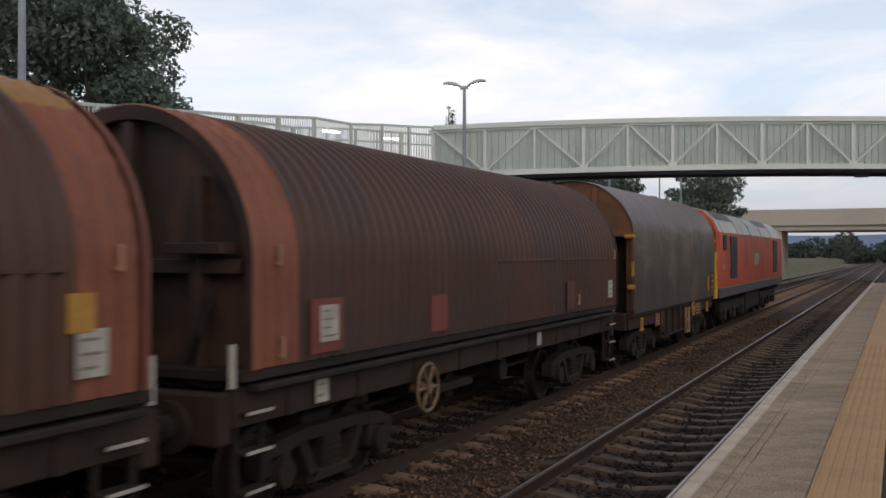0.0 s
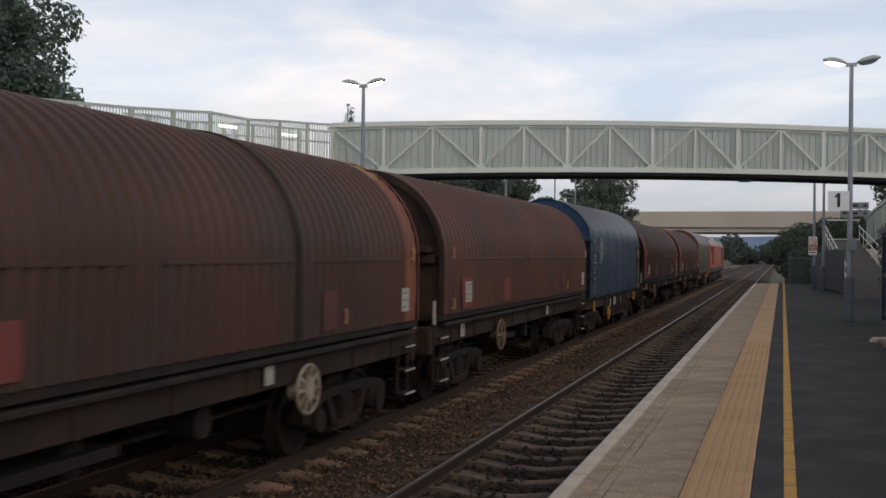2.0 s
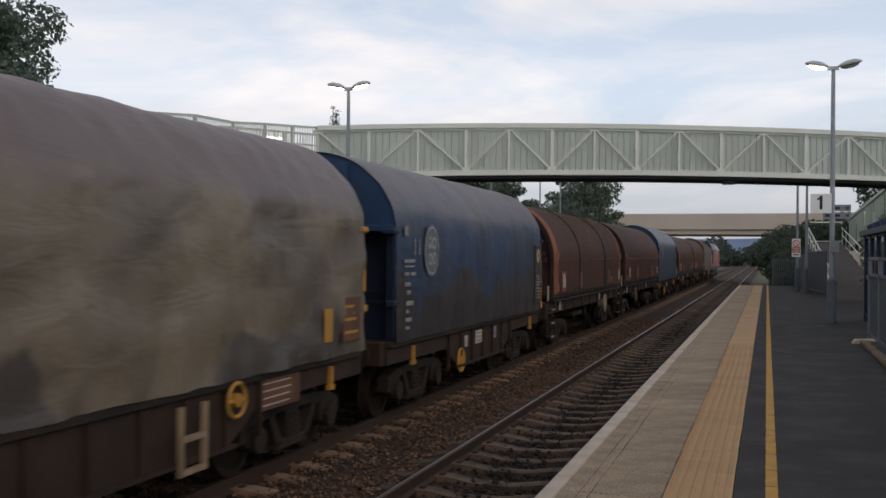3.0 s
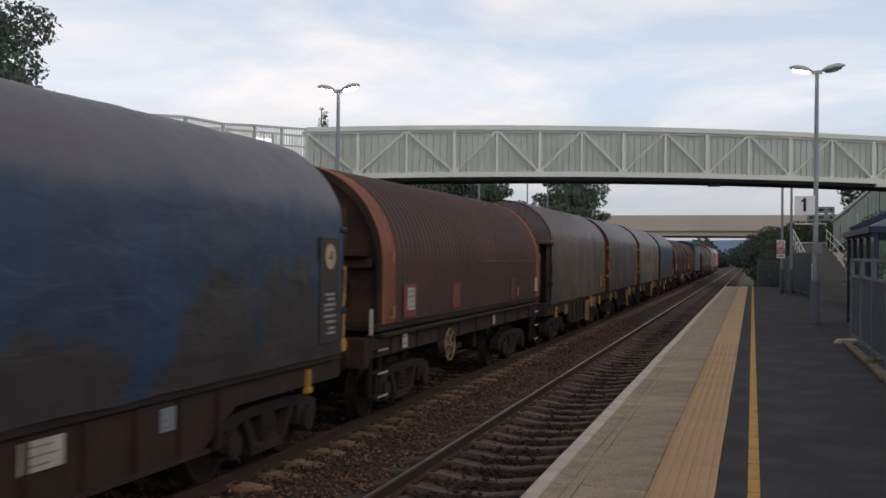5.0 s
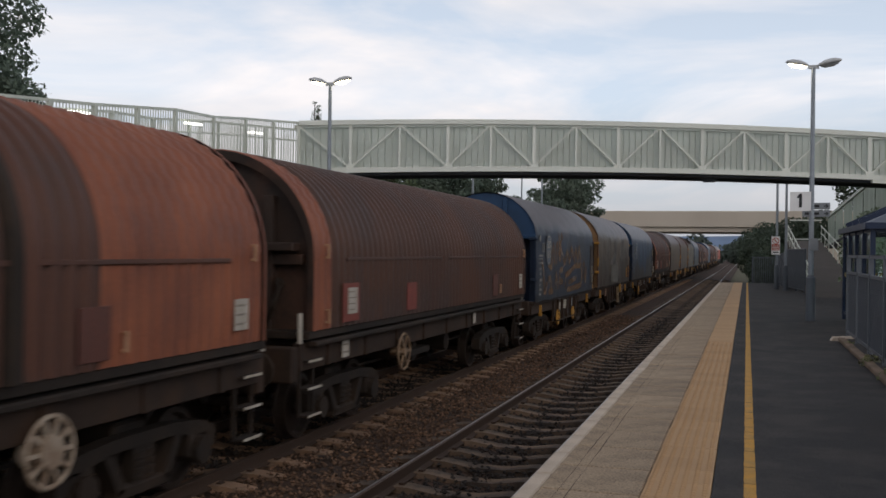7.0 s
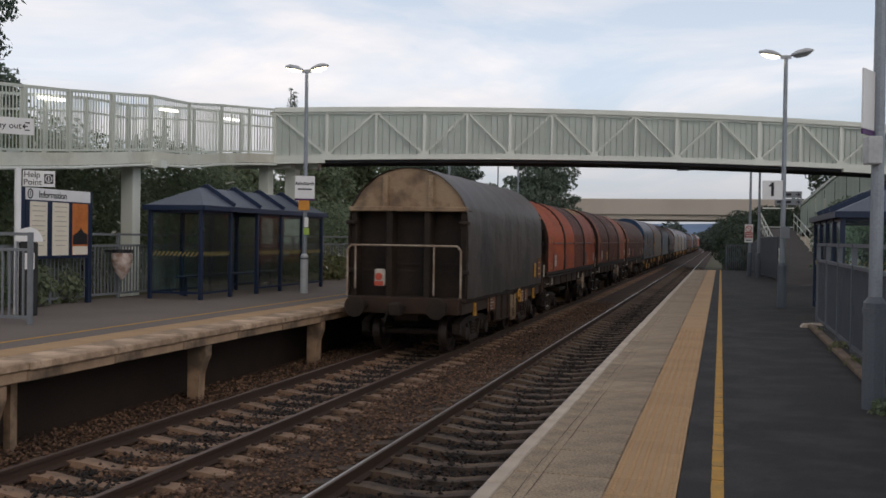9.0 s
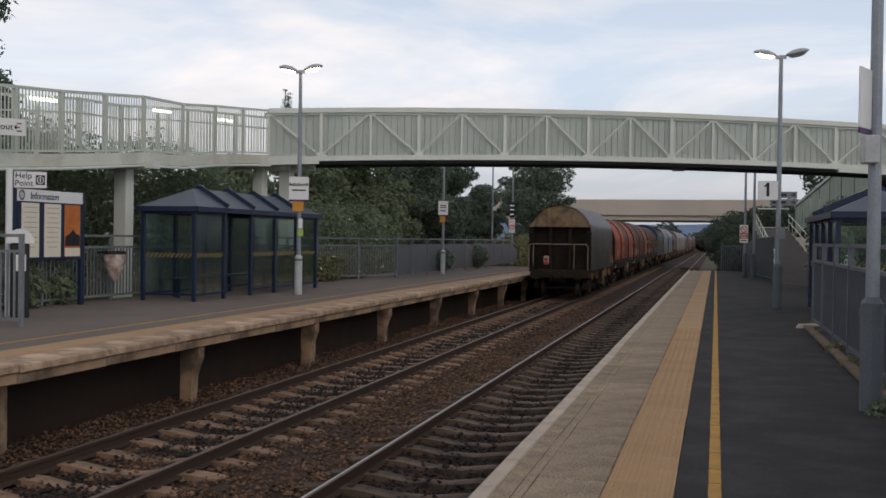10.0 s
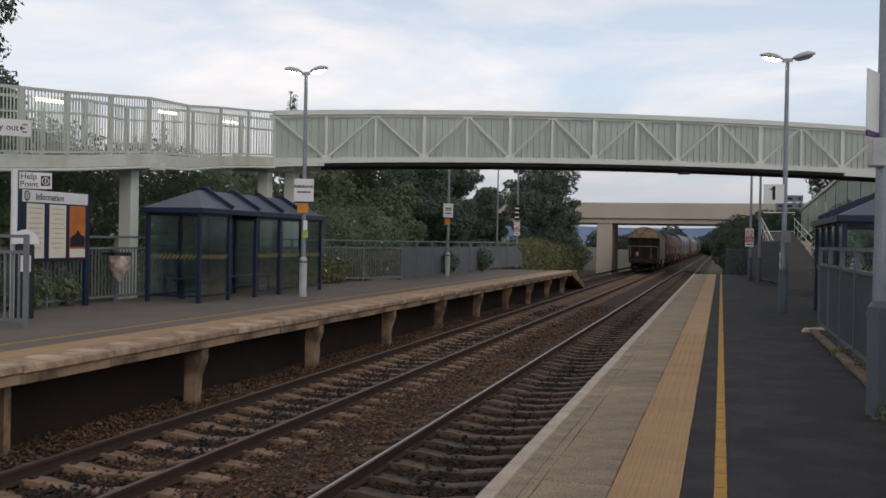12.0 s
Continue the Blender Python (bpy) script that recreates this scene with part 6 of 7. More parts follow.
def handwheel(parent, y, z, r, spokes, material, label, x=1.36):
    for s in (1, -1):
        bm = B()
        n = 28
        rings = [[bm.verts.new((s * x + dx, y + (r + dr) * math.cos(2 * math.pi * k / n), z + (r + dr) * math.sin(2 * math.pi * k / n))) for dx, dr in ((-0.022, 0), (0, 0.024), (0.022, 0), (0, -0.024))] for k in range(n)]
        for k in range(n):
            a, b = rings[k], rings[(k + 1) % n]
            for j in range(4):
                bm.faces.new((a[j], b[j], b[(j + 1) % 4], a[(j + 1) % 4])).smooth = True
        wheel = part("hand_wheel", bm, material, parent, label)
        for k in range(spokes):
            bm = B()
            a = 2 * math.pi * k / spokes
            bar(bm, (s * x, y, z), (s * x, y + r * math.cos(a), z + r * math.sin(a)), 0.03, 0.03, (s, 0, 0))
            part("spoke", bm, material, wheel)
        bm = B()
        rod(bm, (s * (x - 0.2), y, z), (s * (x + 0.03), y, z), 0.13 if spokes == 10 else 0.07, 14)
        part("hub", bm, material, wheel)


def ribbed_wagon(front, rear, look_="brown", bands=(), hoops=(), seed=0, label="dark brown ribbed steel hood wagon", top=3.70, ochre=False):
    L = front - rear
    w = thing("covered_steel_wagon", label, "wagon", pose(TX, (front + rear) / 2, RAIL), "wagons of the freight train")
    rnd = random.Random(seed)
    main = MW["rust"] if look_ == "rust" else MW["warm"] if look_ == "warm" else MW["brown"]
    bands = [(a if a > -50 else -L / 2 - 1, b, 1) for a, b in bands]
    hood = part("hood", ribbed_shell(L, bands, top, ochre), [main, MW["bright"] if look_ == "rust" else MW["orange"], MW["ochre"]], w)
    for y in hoops:
        bm = B()
        prof = oval(30, top)
        prev = None
        for x, z in prof:
            cur = [bm.verts.new((x * k, y + d, 1.46 + (z - 1.46) * k2)) for k, k2, d in ((1.005, 1.002, -0.08), (1.068, 1.034, -0.055), (1.068, 1.034, 0.055), (1.005, 1.002, 0.08))]
            if prev:
                for j in range(3):
                    bm.faces.new((prev[j], cur[j], cur[j + 1], prev[j + 1]))
            prev = cur
        part("hoop", bm, MW["black"], hood, "dark raised hoop", smooth=True)
    spans = [(-0.35, 2.2), (2.4, L / 2 - 0.75)]
    if hoops or seed in (5, 15):
        spans.append((-L / 2 + 1.0, -0.75))
    for a, b in spans:
        for s in (-1, 1):
            bm = B()
            box(bm, min(s * 1.35, s * 1.40), max(s * 1.35, s * 1.40), a, b, 2.30, 2.345, 0.008)
            part("side_rail", bm, main, hood)
    for s in (-1, 1):
        end_ribbed(w, s * L / 2, s, MW["endbrown"], top)
        bm = B()
        prof = [(x * 1.012, 1.46 + (z - 1.46) * 1.008) for x, z in oval(30, top)]
        prev = None
        for x, z in prof:
            cur = [bm.verts.new((x * k, s * L / 2 + d, 1.46 + (z - 1.46) * q)) for k, q, d in ((0.955, 0.955, s * 0.0), (1.026, 1.010, s * 0.03), (1.037, 1.017, -s * 0.01), (1.037, 1.017, -s * 0.05))]
            if prev:
                for j in range(3):
                    bm.faces.new((prev[j], cur[j], cur[j + 1], prev[j + 1])).material_index = 1 if j == 0 else 0
            prev = cur
        part("rim", bm, [(MW["bright"] if look_ == "rust" else MW["orange"]) if any(a <= s * L / 2 * 0.98 < b for a, b, _ in bands) else main, MW["endbrown"]], hood)
    bm = B()
    box(bm, -1.36, 1.36, -L / 2 - 0.1, L / 2 + 0.1, 1.36, 1.458, 0.012)
    box(bm, -1.40, 1.40, -L / 2 + 0.05, L / 2 - 0.05, 1.27, 1.33, 0.012)
    part("sill", bm, MW["black"], w)
    bm = B()
    for s in (-1, 1):
        box(bm, min(s * 1.16, s * 1.27), max(s * 1.16, s * 1.27), -L / 2 - 0.12, L / 2 + 0.12, 0.98, 1.31, 0.012)
        for k in range(9):
            y = -L / 2 + 0.7 + k * (L - 1.4) / 8
            box(bm, min(s * 1.26, s * 1.30), max(s * 1.26, s * 1.30), y - 0.05, y + 0.05, 0.98, 1.31, 0.01)
    box(bm, -1.25, 1.25, -L / 2 - 0.3, -L / 2 - 0.12, 0.85, 1.28, 0.02)
    box(bm, -1.25, 1.25, L / 2 + 0.12, L / 2 + 0.3, 0.85, 1.28, 0.02)
    box(bm, -0.25, 0.25, -L / 2, L / 2, 0.85, 1.3)
    part("underframe", bm, MW["sole"], w)
    bm = B()
    for y in (-1.0, 0.9):
        rod(bm, (0.2, y, 0.75), (1.0, y, 0.75), 0.16, 12)
    box(bm, 0.5, 1.15, -2.0, -0.6, 0.72, 0.82, 0.01)
    box(bm, 0.6, 0.7, -L / 2 + 3, L / 2 - 3, 0.66, 0.7)
    part("brake_gear", bm, MW["black"], w)
    for y in (-L / 2 + 1.75, L / 2 - 1.75):
        bogie(w, y)
    for s in (-1, 1):
        buffers(w, s * (L / 2 + 0.3), s)
        steps(w, s * (L / 2 - 0.15), s)
        for x in (-1.28, 1.28):
            bm = B()
            yy = s * (L / 2 + 0.16)
            bar(bm, (x, yy, 1.32), (x, yy, 1.68), 0.035, 0.06, (0, 1, 0))
            part("grab_post", bm, MW["white"], w, "white grab post")
    handwheel(w, (L / 2 - 3.4) if hoops else (-L / 2 + 3.4), 0.90, 0.27, 10 if hoops else 6, MW["dirtywhite"] if hoops else MW["rustwheel"], "grimy white spoked hand brake wheel" if hoops else "rusty cream spoked hand brake wheel")
    for s in (1, ):
        plate("destination_board", w, 1.404, -L / 2 + 1.12, 1.76, 0.56, 0.50, MW["redplate"], "faded red board holding a white label")
        plate("paper_label", w, 1.418, -L / 2 + 1.14, 1.78, 0.32, 0.34, MW["white"], "white paper label", 4)
        if seed != 16:
            plate("red_patch", w, 1.404, -L / 2 + 3.6, 1.74, 0.45, 0.42, MW["redplate"], "faded red square patch")
        plate("door_board", w, 1.404, L / 2 - 2.95, 1.75, 0.40, 0.44, MW["rust"], "brown square patch")
        plate("paper_label", w, 1.404, L / 2 - 0.55, 1.77, 0.28, 0.32, MW["white"], "small cream label", 3)
        plate("solebar_label", w, 1.30, -L / 2 + 1.2, 1.15, 0.22, 0.24, MW["white"], "white solebar panel", 2)
        plate("solebar_label", w, 1.30, L / 2 - 4.2, 1.14, 0.18, 0.2, MW["white"])
        for y, z in ((-L / 2 + 0.32, 2.42), (-L / 2 + 0.36, 1.62), (L / 2 - 2.55, 1.66), (L / 2 - 0.3, 2.4)):
            bm = B()
            rod(bm, (1.36, y, z + 0.075), (1.43, y, z + 0.075), 0.016)
            rod(bm, (1.43, y, z + 0.09), (1.43, y, z - 0.09), 0.018)
            rod(bm, (1.36, y, z - 0.075), (1.43, y, z - 0.075), 0.016)
            part("grab_handle", bm, MW["peach"], w, "faded peach grab handle")
    return w


def hood_profile(n=7):
    half = [(1.33, 1.18), (1.335, 1.7), (1.335, 2.3), (1.315, 2.87), (1.25, 3.14), (1.05, 3.46), (0.69, 3.76), (0.33, 3.90), (0.0, 3.94)]
    return half + [(-x, z) for x, z in half[-2::-1]]


def hood_shell(L, seed, wrinkle):
    """A tarpaulin hood over bows: sags between them, creased along its foot."""
    bm = B()
    half = hood_profile()
    prof = []
    for j in range(len(half) - 1):
        p0, p1, p2, p3 = half[max(j - 1, 0)], half[j], half[j + 1], half[min(j + 2, len(half) - 1)]
        for k in range(4):
            u = k / 4
            prof.append(tuple(0.5 * (2 * b + (c - a) * u + (2 * a - 5 * b + 4 * c - d) * u * u + (3 * b - a - 3 * c + d) * u ** 3) for a, b, c, d in zip(p0, p1, p2, p3)))
    prof.append(half[-1])
    n = 150
    rows = []
    for i in range(n + 1):
        y = -L / 2 + L * i / n
        bow = 0.005 * (math.cos(2 * math.pi * y / (L / 7)) - 1)
        row = []
        for x, z in prof:
            w = bow + wrinkle * (noise.noise(Vector((y * 0.9 + z * 0.5, z * 2.2 - y * 0.5, seed + (5 if x < 0 else 0)))) + 0.5 * noise.noise(Vector((y * 2.7, z * 3.5 - y, seed))))
            w += 0.007 * noise.noise(Vector((y * 5.5 + z, z * 6.0 - y * 1.5, seed + 8))) + 0.010 * abs(noise.noise(Vector((y * 1.6 + z * 1.3, z * 3.0, seed + 11))))
            if z < 1.45:
                w += wrinkle * 0.9 * noise.noise(Vector((y * 3.0, z * 2, seed + 3)))
            if z > 3.05:
                row.append(bm.verts.new((x, y, z + w)))
            else:
                row.append(bm.verts.new((x + (w if x > 0 else -w), y, z + (0.03 * noise.noise(Vector((y * 1.2, 0, seed))) if z < 1.25 else 0))))
        rows.append(row)
    for a, b in zip(rows, rows[1:]):
        for k in range(len(prof) - 1):
            f = bm.faces.new((a[k], b[k], b[k + 1], a[k + 1]))
            f.smooth = True
    return bm


def hood_end(parent, y, s, gable, lower, beam=2.86):
    """The end of a tarpaulin wagon: a gable panel over a beam, and a recessed wall with posts below."""
    edge = side_x(beam)
    prof = [(edge, beam)] + [(x, z) for x, z in hood_profile() if z > beam + 0.02] + [(-edge, beam)]
    bm = B()
    extr = [(x * 0.985, beam + (z - beam) * 0.985) for x, z in prof]
    a = [bm.verts.new((x, y - s * 0.06, z)) for x, z in extr]
    b = [bm.verts.new((x, y - s * 0.16, z)) for x, z in extr]
    bm.faces.new(a if s < 0 else a[::-1])
    bm.faces.new(b if s > 0 else b[::-1])
    for k in range(len(extr)):
        j = (k + 1) % len(extr)
        bm.faces.new((a[k], a[j], b[j], b[k]))
    g = part("gable_panel", bm, gable, parent)
    bm = B()
    for x in (-0.5, 0.5):
        box(bm, x - 0.06, x + 0.06, min(y - s * 0.07, y + s * 0.02), max(y - s * 0.07, y + s * 0.02), beam - 0.02, 3.76, 0.015)
    box(bm, -1.3, 1.3, min(y - s * 0.10, y + s * 0.04), max(y - s * 0.10, y + s * 0.04), beam - 0.10, beam, 0.015)
    part("gable_frame", bm, gable, g)
    bm = B()
    yy = y - s * 0.42
    box(bm, -1.25, 1.25, yy - 0.04, yy + 0.04, 1.1, beam - 0.06)
    e = part("end_wall", bm, lower, parent)
    for x in (-1.22, -0.42, 0.42, 1.22):
        bm = B()
        box(bm, x - 0.07, x + 0.07, min(yy, y - s * 0.05), max(yy, y - s * 0.05), 1.1, beam - 0.06, 0.012)
        part("end_post", bm, lower if gable in (MW["cream"], MW["blueend"]) else gable, e)
    for z in (1.7, 1.85):
        bm = B()
        box(bm, -1.2, 1.2, yy - 0.08, yy + 0.08, z, z + 0.05)
        part("end_beam", bm, lower, e)


def roundel(parent, y, z, r=0.42):
    bm = B()
    n = 32
    rings = [[bm.verts.new((1.352 + 0.004 * k, y + rr * math.cos(2 * math.pi * i / n), z + 1.15 * rr * math.sin(2 * math.pi * i / n))) for i in range(n)] for k, rr in ((0, r), (1, r * 0.97))]
    for i in range(n):
        bm.faces.new((rings[0][i], rings[0][(i + 1) % n], rings[1][(i + 1) % n], rings[1][i]))
    bm.faces.new(rings[1])
    ob = part("roundel", bm, MW["emblem"], parent, "round grey emblem with white loops")
    for cy, cz, rr, t in ((-0.10, 0.13, 0.085, 0.03), (0.10, 0.12, 0.085, 0.03), (-0.09, -0.13, 0.085, 0.03), (0.11, -0.12, 0.085, 0.03), (0.0, 0.0, r * 0.9, 0.018)):
        bm = B()
        m = 28
        inner = [bm.verts.new((1.362, y + cy + (rr - t) * math.cos(2 * math.pi * i / m), z + cz + 1.15 * (rr - t) * math.sin(2 * math.pi * i / m))) for i in range(m)]
        outer = [bm.verts.new((1.362, y + cy + rr * math.cos(2 * math.pi * i / m), z + cz + 1.15 * rr * math.sin(2 * math.pi * i / m))) for i in range(m)]
        for i in range(m):
            bm.faces.new((inner[i], outer[i], outer[(i + 1) % m], inner[(i + 1) % m]))
        part("emblem_loop", bm, MW["white"], ob)


def hood_wagon(front, rear, cover, gable, lower, seed, emblem=False, wrinkle=0.012, label=""):
    L = front - rear
    w = thing("tarpaulin_wagon", label, "wagon", pose(TX, (front + rear) / 2, RAIL), "wagons of the freight train")
    hood = part("hood", hood_shell(L, seed, wrinkle), cover, w)
    for s in (-1, 1):
        hood_end(w, s * L / 2, s, gable, lower, 3.10 if gable is MW["cream"] else 2.86)
    bm = B()
    box(bm, -1.30, 1.30, -L / 2 - 0.05, L / 2 + 0.05, 1.10, 1.19, 0.012)
    part("sill", bm, MW["black"], w)
    bm = B()
    for s in (-1, 1):
        lo, hi = min(s * 1.14, s * 1.24), max(s * 1.14, s * 1.24)
        extrude_x(bm, [(-L / 2 - 0.1, 1.09), (-L / 2 - 0.1, 0.86), (-L / 2 + 2.6, 0.86), (-L / 2 + 3.3, 0.50), (L / 2 - 3.3, 0.50), (L / 2 - 2.6, 0.86), (L / 2 + 0.1, 0.86), (L / 2 + 0.1, 1.09)], lo, hi)
    for k in range(7):
        y = -2.1 + 0.7 * k
        for s in (-1, 1):
            box(bm, min(s * 1.235, s * 1.29), max(s * 1.235, s * 1.29), y - 0.02, y + 0.02, 0.52, 1.09)
    for s in (-1, 1):
        box(bm, min(s * 1.235, s * 1.30), max(s * 1.235, s * 1.30), -L / 2 + 3.2, L / 2 - 3.2, 0.49, 0.53)
    box(bm, -1.2, 1.2, -L / 2 - 0.25, -L / 2 - 0.1, 0.85, 1.2, 0.02)
    box(bm, -1.2, 1.2, L / 2 + 0.1, L / 2 + 0.25, 0.85, 1.2, 0.02)
    box(bm, -0.25, 0.25, -L / 2, L / 2, 0.7, 1.1)
    part("underframe", bm, MW["sole"], w)
    for y in (-L / 2 + 1.55, L / 2 - 1.55):
        bogie(w, y)
    for s in (-1, 1):
        buffers(w, s * (L / 2 + 0.25), s)
        for x in (-1.27, 1.27):
            bm = B()
            y0 = s * (L / 2 - 0.9)
            bar(bm, (x, y0, 0.80), (x, y0, 1.06), 0.05, 0.06, (0, 1, 0))
            bar(bm, (x, y0 + 0.07, 0.81), (x, y0 - 0.07, 0.81), 0.06, 0.06)
            part("tie_hook", bm, MW["yellow"], w, "yellow tie hook")
            bm = B()
            y1 = s * (L / 2 + 0.02)
            bar(bm, (x * 1.02, y1, 1.25), (x * 1.02, y1, 2.78), 0.035, 0.045, (0, 1, 0))
            part("lever_rod", bm, MW["rustend"] if gable in (MW["rustend"], MW["tangable"]) else lower, w)
            bm = B()
            bar(bm, (x * 1.03, y1, 1.95), (x * 1.03, y1, 2.25), 0.05, 0.06, (0, 1, 0))
            box(bm, min(x * 0.9, x * 1.06), max(x * 0.9, x * 1.06), y1 - 0.1, y1 + 0.1, 2.72, 2.8, 0.02)
            box(bm, min(x * 0.95, x * 1.06), max(x * 0.95, x * 1.06), y1 - 0.08, y1 + 0.08, 1.68, 1.78, 0.02)
            part("locking_lever", bm, MW["yellow"] if gable in (MW["rustend"], MW["tangable"]) else lower, w, "yellow locking lever" if gable in (MW["rustend"], MW["tangable"]) else "")
    handwheel(w, -L / 2 + 3.4 if emblem else L / 2 - 3.3, 0.60 if emblem else 0.98, 0.20 if emblem else 0.17, 8 if emblem else 2, MW["yellow"], "yellow brake wheel", 1.27 if emblem else 1.34)
    bm = B()
    rod(bm, (1.25, -L / 2 + 3.4, 0.60), (1.275, -L / 2 + 3.4, 0.60), 0.19, 24)
    if emblem:
        part("brake_disc", bm, MW["yellow"], w, "yellow round brake disc")
    else:
        bm.free()
    if emblem:
        # small print straight on the cloth
        for z, h, wd, d in ((2.78, 0.14, 0.15, 0.36), (2.55, 0.24, 0.05, 0.72), (2.55, 0.24, 0.03, 0.92), (2.34, 0.05, 0.46, 0.5), (2.26, 0.03, 0.40, 0.48), (2.15, 0.05, 0.20, 0.38), (2.15, 0.05, 0.20, 0.66), (2.0, 0.06, 0.22, 0.42), (1.88, 0.06, 0.16, 0.46), (1.72, 0.07, 0.30, 0.5), (1.60, 0.05, 0.12, 0.4), (1.48, 0.06, 0.22, 0.46), (1.36, 0.05, 0.16, 0.42)):
            plate("data_print", w, 1.345, -L / 2 + d, z, wd, h, MW["stencil"])
        plate("data_panel", w, 1.345, L / 2 - 0.48, 2.0, 0.58, 1.3, MW["grime"], "dark brown data panel")
        for z, wd, d in ((1.95, 0.30, 0.50), (1.89, 0.22, 0.46), (1.82, 0.34, 0.48), (1.76, 0.28, 0.5), (1.68, 0.36, 0.48), (1.61, 0.30, 0.46), (1.53, 0.2, 0.44), (1.47, 0.26, 0.46)):
            plate("data_print", w, 1.359, L / 2 - d, z, wd, 0.035, MW["stencil"])
        if seed != 14:
            bm = B()
            rod(bm, (1.356, L / 2 - 0.48, 2.42), (1.363, L / 2 - 0.48, 2.42), 0.19, 28)
            disc = part("warning_disc", bm, MW["rustend"], w, "rusty orange round mark")
            bm = B()
            rod(bm, (1.364, L / 2 - 0.48, 2.42), (1.367, L / 2 - 0.48, 2.42), 0.155, 28)
            part("disc_face", bm, MW["discface"], disc, "cream disc face")
            bm = B()
            for p, q in (((-0.07, -0.02), (0.07, -0.02)), ((-0.02, -0.02), (0.02, 0.06)), ((0.02, 0.06), (0.05, -0.02))):
                bar(bm, (1.369, L / 2 - 0.48 + p[0], 2.42 + p[1]), (1.369, L / 2 - 0.48 + q[0], 2.42 + q[1]), 0.003, 0.02)
            part("disc_sign", bm, MW["grime"], disc)
        # a long yellow lever with a round foot
        for s in (1,):
            bm = B()
            bar(bm, (1.30, s * (L / 2 + 0.06), 1.32), (1.30, s * (L / 2 + 0.10), 2.30), 0.04, 0.05, (0, 1, 0))
            rod(bm, (1.29, s * (L / 2 + 0.06), 1.28), (1.33, s * (L / 2 + 0.06), 1.28), 0.09, 16)
            part("release_lever", bm, MW["yellow"], w, "yellow release lever")
        roundel(w, -L / 2 + 1.5, 2.5, 0.36)
        plate("notice_plate", w, 1.25, -L / 2 + 4.6, 0.92, 0.50, 0.24, MW["white"], "cream notice plate", 3)
        plate("small_plate", w, 1.25, -L / 2 + 3.75, 0.90, 0.18, 0.2, MW["white"], "white small plate")
        plate("small_plate", w, 1.25, L / 2 - 3.9, 0.92, 0.25, 0.22, M["steel"], "", 3)
    else:
        plate("data_panel", w, 1.345, L / 2 - 0.45, 1.62, 0.55, 0.55, MW["rustend"], "rusty brown panel with yellow stripes", 3, MW["yellow"])
        plate("yellow_label", w, 1.345, L / 2 - 1.15, 1.58, 0.24, 0.4, MW["yellow"], "yellow label")
        plate("solebar_board", w, 1.25, L / 2 - 2.2, 0.93, 0.95, 0.34, MW["rustend"], "brown board with white print", 4, MW["white"])
        plate("solebar_board", w, 1.25, -L / 2 + 2.6, 0.93, 0.8, 0.3, MW["rustend"], "brown board with white print", 4, MW["white"])
        bm = B()
        for d in (-0.2, 0.2):
            bar(bm, (1.34, L / 2 - 4.1 + d, 0.42), (1.34, L / 2 - 4.1 + d, 1.05), 0.05, 0.05, (0, 1, 0))
        for z in (0.45, 0.75):
            bar(bm, (1.34, L / 2 - 4.3, z), (1.34, L / 2 - 3.9, z), 0.05, 0.05)
        part("step_frame", bm, MW["cream"], w, "pale cream step frame")
    return w


